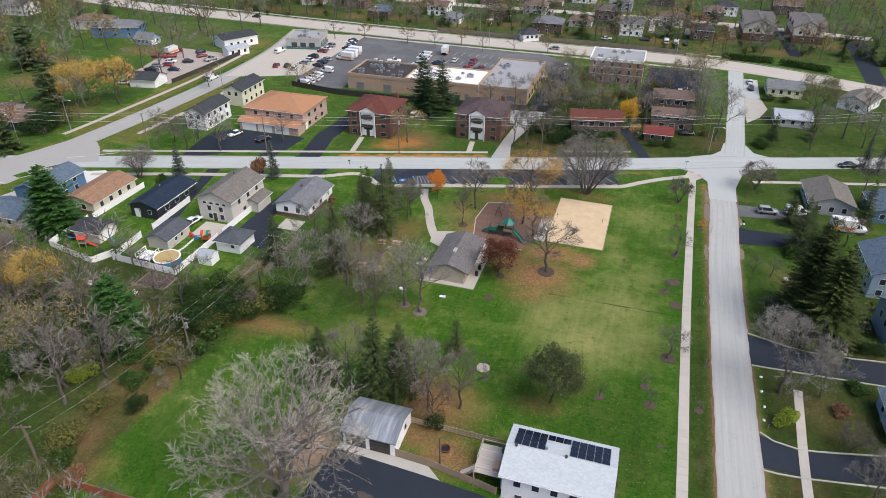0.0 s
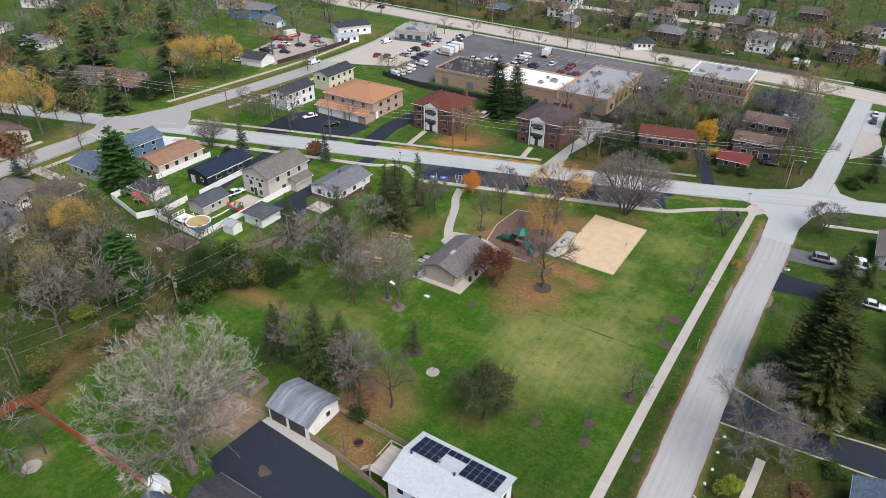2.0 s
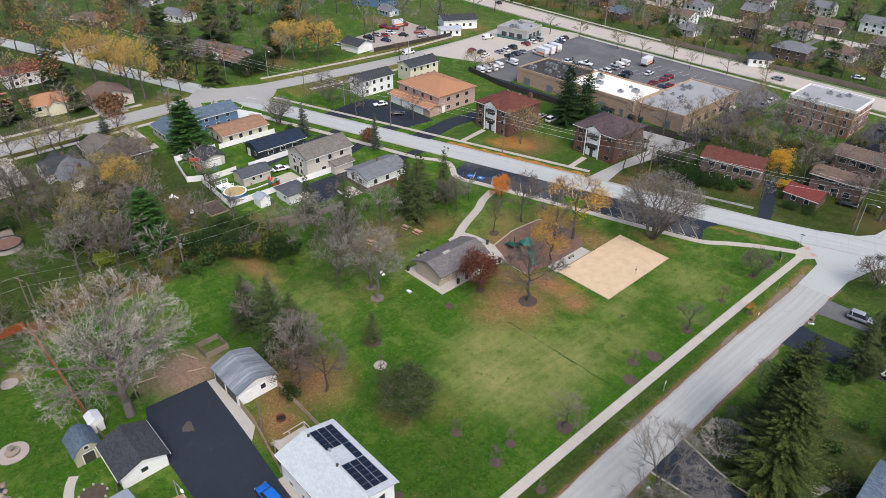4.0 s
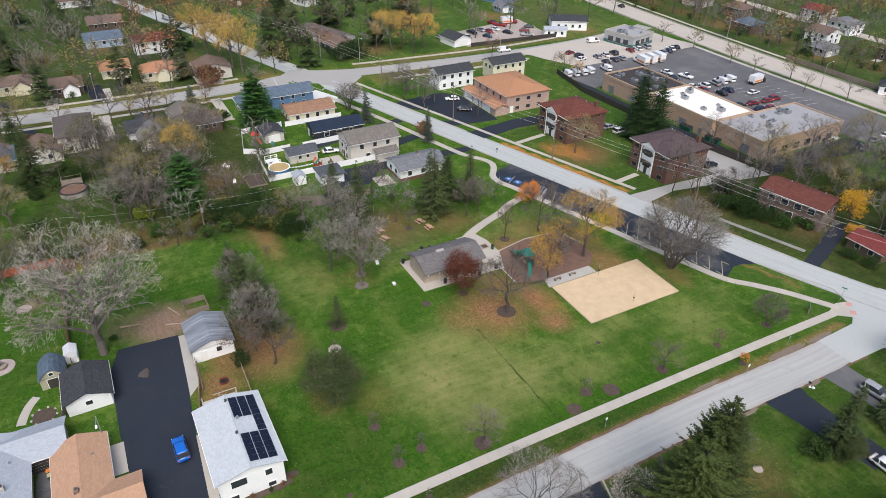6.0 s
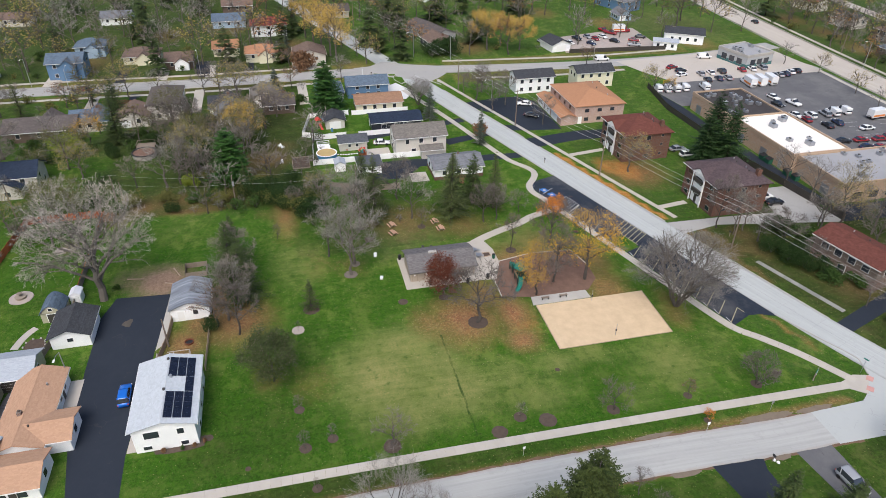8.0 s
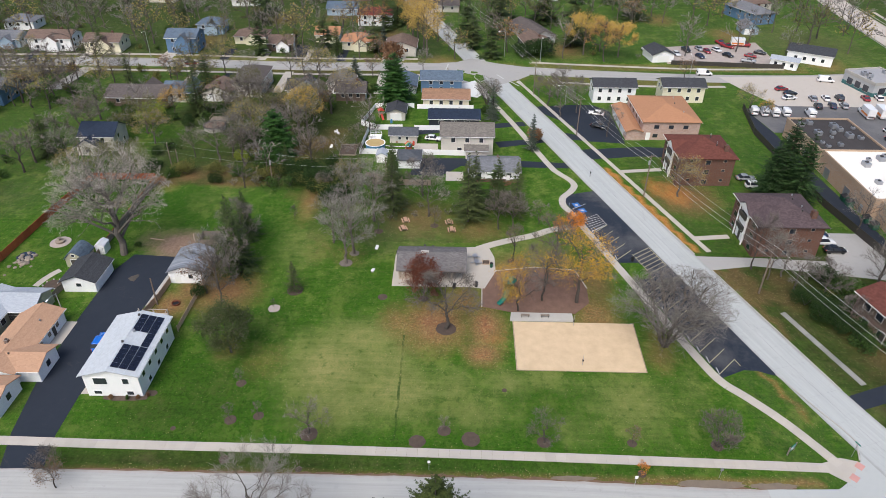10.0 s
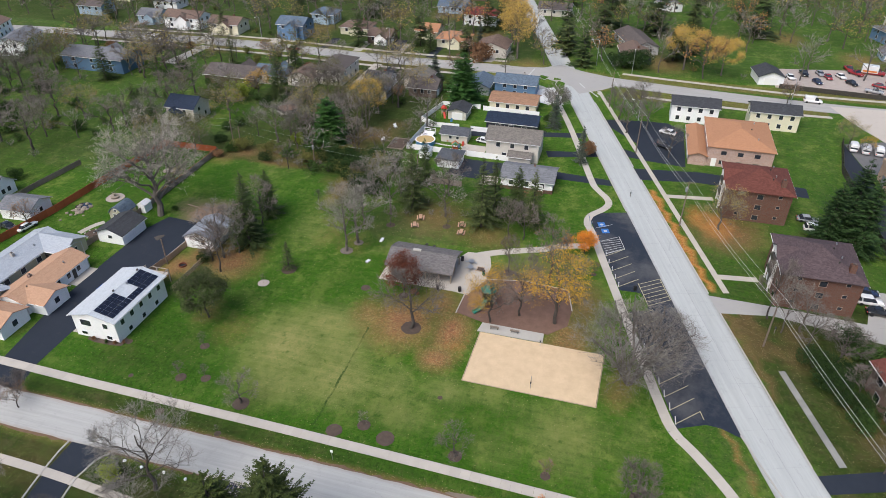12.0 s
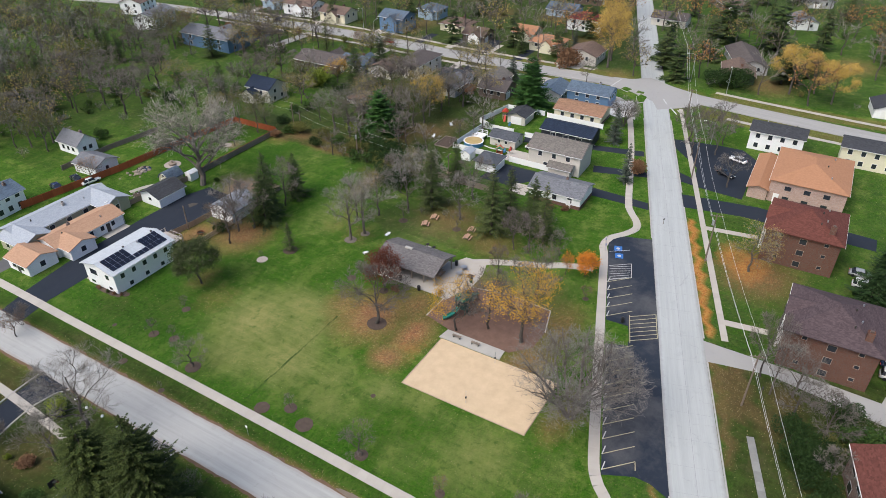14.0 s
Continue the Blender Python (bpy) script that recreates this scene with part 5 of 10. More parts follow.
house((-32.8, 40.6, 0, 0, 0, 0), 4.2, 3.6, 2.0, 1.5, WALLS["sage"], ROOFS["blue"], "sage garden shed with a rounded barn roof", "barrel", 0.2, name="garden_shed", category="shed", windows=[("E", 0, 2.5, 0.6, 0.5)], doors=[("E", 0, 0, 1.5, 1.8, M_dark_trim)])
house((-36.6, 43.4, 0), 2.4, 1.8, 1.9, 0.5, M_vinyl, M_vinyl, "small white plastic storage shed", "gable", 0.08, name="storage_shed", category="shed", doors=[("E", 0, 0, 1.0, 1.6, M_white)])
# orange-roofed ranch: long wing, with two short wings to the drive
house((-6.5, 43.4, 0), 15.5, 6.4, 2.6, 1.1, WALLS["white"], ROOFS["tanlt"], "low white house with an orange-tan shingle roof", windows=row("N", 5, 13, 1.0, 0.8, 1.0) + row("S", 4, 13, 1.0, 1.2, 1.1), vents=2, doors=[("N", -4, 0, 0.9, 2.0, M_dark_trim)], chimney=(2.0, -0.6, 0.6, 0.7, BRICKS["brown"]))
house((-2.2, 47.0, 0, 0, 0, 90), 6.0, 5.6, 2.6, 1.0, WALLS["white"], ROOFS["tanlt"], "white cross wing with an orange-tan shingle roof", name="house_wing", windows=row("N", 2, 5, 1.0, 0.8, 1.0) + [("E", 0, 1.0, 1.0, 1.1)])
house((5.2, 44.4, 0, 0, 0, 90), 6.6, 6.0, 2.6, 1.1, WALLS["white"], ROOFS["tanlt"], "white front wing with an orange-tan shingle roof", name="house_wing", windows=row("S", 2, 5, 0.9, 1.2, 1.2) + [("E", 0, 1.0, 1.0, 1.1)], doors=[("S", 0.1, 0, 0.9, 2.0, M_dark_trim)])
house((-8.0, 33.6, 0), 22.0, 7.0, 2.8, 1.3, WALLS["sage"], ROOFS["lgrey"], "long sage house with a pale grey roof", windows=row("N", 5, 20, 1.0, 1.1, 1.1) + row("S", 5, 20, 1.0, 1.1, 1.1), chimney=(-1.0, 1.0, 0.6, 0.8, M_kerb), vents=2)
house((-16.8, 37.2, 0, 0, 0, 90), 9.0, 6.2, 2.8, 1.3, WALLS["sage"], ROOFS["lgrey"], "sage garage wing with a pale grey roof", name="house_wing", windows=[("E", 0, 1.0, 0.9, 1.2)], garages=[("S", 2.0, 4.2, 2.2, M_dark_trim)])
house((1.6, 37.0, 0, 0, 0, 90), 8.0, 6.4, 2.8, 1.3, WALLS["sage"], ROOFS["lgrey"], "sage front wing with a pale grey roof", name="house_wing", windows=[("E", 0, 1.0, 1.2, 1.2)] + row("S", 2, 6, 1.0, 1.1, 1.1))
house((-28.4, 18.6, 0, 0, 0, 94), 7.6, 6.6, 2.6, 1.3, WALLS["white"], ROOFS["grey"], "white garage with a rust-stained grey roof", name="garage", category="garage", windows=[("E", 0, 1.0, 0.8, 0.9)])
house((-33.5, 4.2, 0, 0, 0, 90), 8.0, 5.6, 3.0, 2.1, WALLS["white"], ROOFS["grey"], "small white cottage with a steep grey roof", windows=row("E", 2, 3.4, 1.0, 0.9, 1.1) + row("S", 3, 6, 1.0, 0.9, 1.1) + row("N", 3, 6, 1.0, 0.9, 1.1), chimney=(2, 0.5, 0.6, 0.9, BRICKS["brown"]))
house((-4.2, 17.6, 0, 0, 0, 5), 8.0, 7.4, 4.4, 1.5, WALLS["white"], ROOFS["blue"], "white two-storey house with a slate-blue roof", windows=row("E", 2, 6, 3.2) + row("N", 3, 7, 3.2) + row("N", 3, 7, 0.8), chimney=(-2, 1, 0.6, 0.8, BRICKS["brown"]))

# -- the row west of the park --
house((-73.4, 125.0, 0, 0, 0, 90), 12.4, 8.2, 3.0, 1.4, WALLS["white"], ROOFS["grey"], "white ranch house with a grey shingle roof", base=(0.9, BRICKS["red"]), windows=row("S", 3, 11, 1.3) + row("N", 3, 11, 1.3) + row("W", 2, 6, 1.3), doors=[("S", 3.5, 0, 0.9, 2.1, M_trim)], chimney=(1, 1, 0.5, 0.7, BRICKS["brown"]))
house((-88.7, 118.6, 0, 0, 0, 90), 13.6, 8.6, 5.4, 1.9, WALLS["beige"], ROOFS["tan"], "beige two-storey house with a tan-grey roof", windows=row("S", 3, 11, 3.6) + [("S", -2, 0.9, 1.2, 1.2), ("S", 2.4, 0.1, 1.8, 2.0)] + row("W", 4, 6.5, 4.2, 0.9, 0.5) + row("W", 2, 6, 2.6) + row("W", 2, 6, 0.6) + row("N", 4, 12, 3.6), doors=[("W", 0.3, 0, 1.0, 2.1, M_dark_trim)], vents=2)
house((-83.4, 121.0, 0, 0, 0, 90), 5.5, 3.0, 2.6, 0.7, WALLS["beige"], ROOFS["tan"], "low beige porch wing with a tan-grey roof", name="house_wing", windows=row("E", 1, 2, 1.0))
house((-105.2, 115.2, 0, 0, 0, 90), 14.2, 7.2, 3.0, 1.2, WALLS["navy"], ROOFS["navy"], "black-sided ranch house with a dark navy roof", windows=row("S", 3, 11, 1.3, 1.4, 1.0) + row("W", 2, 6, 1.2, 0.8, 0.9) + row("S", 3, 11, 0.2, 0.8, 0.5), doors=[("W", 1.9, 0, 1.2, 2.0, M_white)], vents=1)
house((-121.3, 112.7, 0, 0, 0, 90), 14.0, 8.6, 2.9, 1.3, WALLS["cream"], ROOFS["clay"], "cream ranch house with a clay-brown shingle roof", windows=row("S", 4, 12, 1.1) + row("W", 2, 6, 1.1), base=(0.8, BRICKS["brown"]))
house((-134.0, 111.0, 0, 0, 0, 90), 13.0, 8.0, 4.2, 1.6, WALLS["blue"], ROOFS["blue"], "blue split-level house with a slate-blue roof", windows=row("S", 3, 10, 2.8) + row("S", 3, 10, 0.6) + row("E", 3, 7, 2.6), chimney=(2, 1, 0.7, 0.8, M_kerb))
house((-133.0, 99.0, 0, 0, 0, 0), 10.0, 8.0, 2.8, 1.5, WALLS["grey"], ROOFS["blue"], "grey house wing with a slate-blue roof", name="house_wing", windows=row("N", 3, 8, 1.0) + row("S", 3, 8, 1.0))
house((-78.8, 103.8, 0), 5.6, 5.6, 2.5, 1.0, WALLS["white"], ROOFS["slate"], "white garage with a grey hip roof", "hip", name="garage", category="garage", windows=[("S", 1.2, 1.2, 0.7, 0.8)], doors=[("S", -0.8, 0, 0.9, 2.0, M_white)])
house((-93.6, 101.4, 0, 0, 0, 90), 7.4, 5.0, 2.5, 1.0, WALLS["beige"], ROOFS["slate"], "beige garage with a dark grey roof", name="garage", category="garage", windows=row("S", 2, 4, 1.1, 0.7, 0.8) + row("E", 1, 3, 1.1, 0.7, 0.8))
house((-110.0, 98.2, 0), 6.4, 5.4, 2.5, 1.0, WALLS["beige"], ROOFS["dark"], "tan garage with a dark roof", name="garage", category="garage", garages=[("E", 0, 3.0, 2.1, M_trim)])
house((-80.6, 96.6, 0), 3.2, 2.6, 2.0, 0.7, M_vinyl, ROOFS["lgrey"], "small white shed with a pale roof", over=0.15, name="storage_shed", category="shed", doors=[("S", 0, 0, 1.2, 1.7, M_white)])

# -- across the skewed street --
def apartment(x, y, roof, label):
    root = house((x, y, 0), 13.0, 13.2, 7.6, 2.6, BRICKS["red"], roof, label, "hip", 0.6, trim=M_trim, vents=4, name="apartment_building", category="apartment building",
          windows=[(s, k, z, 1.5 if s in "SN" else 1.2, 1.1) for s in "SNEW" for k in ((-4.6, 4.4) if s in "SN" else (0.2,)) for z in (0.6, 3.2, 5.7)] + [(s, k, z, 0.7, 0.6) for s in "EW" for k in (-3.8, 4.2) for z in (1.3, 3.9, 6.4)], chimney=(4.5, 4.5, 1.0, 1.5, BRICKS["red"]))
    part("portico_panel", Geo().box(-2.2, 1.6, -6.9, -6.6, 0.3, 7.6), M_trim, root)
    part("pediment", Geo().loft([[(-2.8, yy, 7.5), (2.2, yy, 7.5), (-0.3, yy, 8.9)] for yy in (-7.25, -7.05)]), M_trim, root)
    part("porch_roof", Geo().loft([[(-3.2, yy, 7.5), (-0.3, yy, 9.15), (2.6, yy, 7.5), (2.6, yy, 7.38), (-0.3, yy, 9.0), (-3.2, yy, 7.38)] for yy in (-7.4, -2.6)]), roof, root)
    for z in (2.9, 5.5):
        part("balcony", Geo().box(-2.0, 1.4, -7.4, -6.5, z, z + 0.9), M_dark_trim, root)
    part("entrance_door", Geo().box(-0.8, 0.2, -6.96, -6.88, 0.1, 2.3), M_dark_trim, root)
    for xx in (-2.5, 1.9):
        part("column", Geo().tube((xx, -7.1, 0), (xx, -7.1, 7.6), 0.16), M_trim, root)
    for z in (1.6, 4.4):
        part("stair_window", Geo().box(-1.5, 0.9, -6.95, -6.86, z + 0.6, z + 2.2), M_glass, root)
apartment(-75.6, 175.8, ROOFS["red"], "red brick apartment house with a rust-red hip roof")
apartment(-44.9, 183.0, ROOFS["plum"], "red brick apartment house with a plum-brown hip roof")
house((-105.4, 174.8, 0), 19.4, 15.6, 5.4, 2.3, BRICKS["pink"], ROOFS["orange"], "pale brick apartment block with an orange roof", "hip", 0.4, name="apartment_building", category="apartment building", windows=row("E", 3, 12, 3.4, 1.3, 1.0) + row("E", 3, 12, 0.8, 1.3, 1.0) + row("S", 4, 16, 3.4) + row("W", 3, 12, 3.4) + row("N", 5, 16, 3.4), doors=[("E", -6.0, 0, 1.0, 2.1, M_trim)], vents=3)
house((-105.0, 164.8, 0), 19.4, 4.2, 2.7, 0.7, BRICKS["pink"], ROOFS["orange"], "low pale brick garage row with an orange roof", name="garage_row", category="garage", garages=[("S", -6.5, 4.4, 2.1, M_trim), ("S", -1.2, 4.4, 2.1, M_trim), ("S", 4.4, 4.4, 2.1, M_trim)])
house((-126.6, 164.8, 0, 0, 0, 90), 13.0, 6.8, 5.2, 1.5, WALLS["white"], ROOFS["dark"], "white two-storey house with a dark grey roof", windows=row("S", 4, 12, 3.4) + row("S", 4, 12, 0.8) + row("W", 2, 5, 3.4) + row("N", 4, 12, 3.4), vents=2)
house((-127.6, 186.4, 0, 0, 0, 90), 13.0, 6.8, 5.2, 1.5, WALLS["cream"], ROOFS["dark"], "cream two-storey house with a dark grey roof", windows=row("S", 4, 12, 3.4) + row("S", 4, 12, 0.8) + row("W", 2, 5, 3.4) + row("N", 4, 12, 3.4), vents=2)
house((-89.4, 216.2, 0), 21.0, 16.6, 5.0, 0, BRICKS["tan"], M_tar, "flat-roofed tan brick shop block with a dark roof", "flat", name="shop_block", category="shop", trim=M_tan_coping, windows=row("N", 5, 18, 0.8, 2.4, 2.0), doors=[("S", -6, 0, 2.6, 2.6, M_metal), ("S", 4, 0, 2.6, 2.6, M_metal)])
house((-66.2, 216.4, 0), 25.4, 16.6, 5.2, 0, BRICKS["tan"], M_membrane, "flat-roofed tan brick shop block with a white roof", "flat", name="shop_block", category="shop", trim=M_tan_coping, windows=row("N", 6, 22, 0.8, 2.4, 2.0), doors=[("S", -8, 0, 2.6, 2.6, M_metal), ("S", 2, 0, 2.6, 2.6, M_metal), ("S", 9, 0, 1.2, 2.2, M_metal)])
house((-45.4, 226.0, 0), 16.0, 33.0, 4.9, 0, BRICKS["tan"], M_membrane_grey, "flat-roofed tan brick shop block with a pale grey roof", "flat", name="shop_block", category="shop", trim=M_tan_coping, windows=row("E", 6, 28, 0.8, 2.4, 1.8), doors=[("S", 3, 0, 2.6, 2.6, M_metal)])
house((-139.5, 254.0, 0, 0, 0, 12), 14, 13, 4.2, 0, WALLS["grey"], M_membrane_grey, "low grey service station with teal panels and a flat roof", "flat", name="service_station", category="shop", trim=M_kerb, base=(1.3, M_teal), windows=row("S", 3, 11, 0.8, 2.4, 2.0) + row("E", 3, 10, 0.8, 2.4, 2.0), garages=[("W", -3, 3, 2.6, M_white), ("W", 2, 3, 2.6, M_white)])
house((-169.0, 246.0, 0, 0, 0, 60), 15, 11, 3.8, 1.2, WALLS["white"], ROOFS["dark"], "long white workshop with a dark roof", name="workshop", category="workshop", windows=row("S", 4, 12, 1.2), garages=[("E", 0, 3.5, 2.6, M_white)])
house((-160.5, 233.0, 0, 0, 0, 60), 9, 5, 3.0, 0.6, WALLS["white"], ROOFS["lgrey"], "low white workshop annex", name="workshop", category="workshop", windows=row("S", 3, 8, 1.0))
house((-168.5, 190.0, 0, 0, 0, 8), 9.5, 8.0, 2.8, 1.6, WALLS["white"], ROOFS["dark"], "white garage with a dark roof", name="garage", category="garage", garages=[("E", 0, 4.0, 2.2, M_trim)])
brick_block = house((-12.2, 249.0, 0), 18.5, 14.5, 8.2, 0, BRICKS["rose"], M_membrane_grey, "three-storey rose brick block with a flat grey roof", "flat", name="brick_block", category="apartment building", trim=M_trim, windows=[(s, k, z, 0.9, 1.5) for s, ks in (("S", (-7.4, -4.6, -1.4, 1.4, 4.6, 7.4)), ("E", (-5, -2, 2, 5)), ("W", (-5, -2, 2, 5))) for k in ks for z in (0.8, 3.5, 6.1)])
for zz in (3.1, 5.75):
    part("stone_band", Geo().box(-9.32, 9.32, -7.32, 7.32, zz, zz + 0.16), M_trim, brick_block)
def townhouse(x, y, ang, L, W, roof, label, wall, eave=5.4):
    house((x, y, 0, 0, 0, ang), L, W, eave, 1.3, wall, roof, label, "gable", 0.6, windows=row("S", 4, L - 2, 3.3, 1.5, 1.3) + row("S", 3, L - 3, 0.6, 1.4, 1.3) + row("E", 2, W - 2, 3.3) + row("W", 2, W - 2, 3.3), base=(2.7, BRICKS["brown"]), trim=M_trim, name="townhouse", vents=3, doors=[("S", 0.4, 0, 1.0, 2.1, M_dark_trim)])
townhouse(-13.7, 193.1, 12, 14.0, 8.2, ROOFS["red"], "brown two-storey townhouse with a red-brown roof", WALLS["brown"])
townhouse(7.8, 219.5, 2, 11.5, 8.0, ROOFS["brown"], "brown townhouse with a brown roof", WALLS["brown"])
townhouse(8.0, 205.0, 2, 11.5, 6.5, ROOFS["brown"], "brown townhouse with a brown roof", WALLS["brown"], 4.4)
house((4.6, 193.4, 0), 7.5, 6.0, 2.6, 1.2, WALLS["brown"], ROOFS["maroon"], "low dark red cottage with a maroon roof", windows=row("S", 2, 6, 1.0))

# -- east of the straight street --
house((44.5, 163.5, 0, 0, 0, 90), 12.0, 9.5, 2.8, 1.8, WALLS["grey"], ROOFS["tan"], "grey house with a tan-grey roof", windows=row("W", 3, 8, 1.0) + row("S", 3, 10, 1.0) + row("N", 3, 10, 1.0))
house((57.5, 162.0, 0, 0, 0, 90), 10.0, 9.0, 2.8, 1.6, WALLS["blue"], ROOFS["blue"], "blue house with a bright blue-grey roof", windows=row("W", 3, 8, 1.0) + row("N", 3, 9, 1.0))
house((50.0, 130.0, 0, 0, 0, 90), 12.0, 9.0, 5.2, 2.2, WALLS["lblue"], ROOFS["blue"], "pale blue two-storey house with a slate roof", windows=row("E", 3, 8, 3.2) + row("W", 3, 8, 3.2) + row("W", 3, 8, 0.8) + row("N", 4, 10, 3.2) + row("N", 4, 10, 0.8))
house((50.5, 112.0, 0, 0, 0, 0), 11.0, 9.0, 5.0, 2.2, WALLS["lblue"], ROOFS["blue"], "pale blue house with a slate roof", windows=row("W", 2, 6, 3.0) + row("N", 3, 9, 3.0) + row("S", 3, 9, 3.0))
house((45.5, 88.5, 0, 0, 0, 90), 9.0, 9.0, 3.0, 1.8, WALLS["lblue"], ROOFS["blue"], "grey-blue house with a slate roof", windows=row("N", 2, 7, 1.0) + row("W", 2, 6, 1.0))
house((44.0, 248.5, 0), 11.0, 8.5, 3.2, 1.4, WALLS["cream"], ROOFS["grey"], "cream house with a grey roof", windows=row("S", 4, 10, 1.2) + row("W", 2, 6, 1.2))
house((43.0, 219.0, 0), 10.0, 8.0, 2.8, 1.4, WALLS["grey"], ROOFS["lgrey"], "grey house with a pale grey roof", windows=row("S", 3, 8, 1.0) + row("W", 2, 6, 1.0))
house((66.0, 242.0, 0, 0, 0, 60), 12.0, 9.0, 3.0, 1.8, WALLS["white"], ROOFS["tan"], "white house with a tan roof", windows=row("W", 2, 6, 1.0) + row("N", 3, 10, 1.0) + row("S", 3, 10, 1.0))
house((76.0, 172.0, 0, 0, 0, 90), 12.0, 9.0, 3.0, 1.8, WALLS["white"], ROOFS["grey"], "white house with a grey roof", windows=row("W", 2, 6, 1.0))

house((-87.4, 21.6, 0, 0, 0, 90), 9.0, 8.0, 4.3, 2.2, WALLS["beige"], ROOFS["navy"], "beige two-storey garage house with a black roof", windows=[("E", -1.2, 2.8, 0.9, 1.1), ("E", 1.6, 0.8, 0.9, 1.1), ("E", -1.6, 0.6, 0.9, 1.1)] + row("S", 2, 6, 2.6))
house((-82.4, 20.2, 0), 3.6, 5.6, 2.6, 1.8, WALLS["beige"], ROOFS["navy"], "low beige front wing with a black roof", name="house_wing", windows=[("E", 0, 0.9, 1.2, 1.1)])

def gabled_row(x, y, label):
    """A row of three joined houses whose steep gables face the road, brick below and boards above."""
    root = house((x, y, 0, 0, 0, 90), 21.0, 12.0, 6.4, 2.6, WALLS["beige"], ROOFS["weathered"], label, base=(3.2, BRICKS["red"]), name="house_row", windows=row("W", 3, 10, 3.9, 1.1, 1.2) + row("W", 2, 8, 1.0, 1.1, 1.2) + row("S", 6, 19, 3.9) + row("N", 6, 19, 3.9), trim=M_trim)
    for k in (-7.0, 0.0, 7.0):
        prof = [(k - 3.1, 6.3), (k, 9.3), (k + 3.1, 6.3), (k + 3.1, 6.12), (k, 9.1), (k - 3.1, 6.12)]
        for y0, y1 in ((-6.7, -0.4), (0.4, 6.7)):
            part("cross_gable", Geo().loft([[(px, yy, pz) for px, pz in prof] for yy in (y0, y1)]), ROOFS["weathered"], root)
        for yy in (-6.1, 6.06):
            part("gable_wall", Geo().loft([[(k - 2.9, t, 6.2), (k + 2.9, t, 6.2), (k, t, 9.0)] for t in (yy, yy + 0.04)]), WALLS["beige"], root)


gabled_row(41, 331, "long brick and beige house row with grey gables")
gabled_row(61, 333, "long brick and beige house row with grey gables")

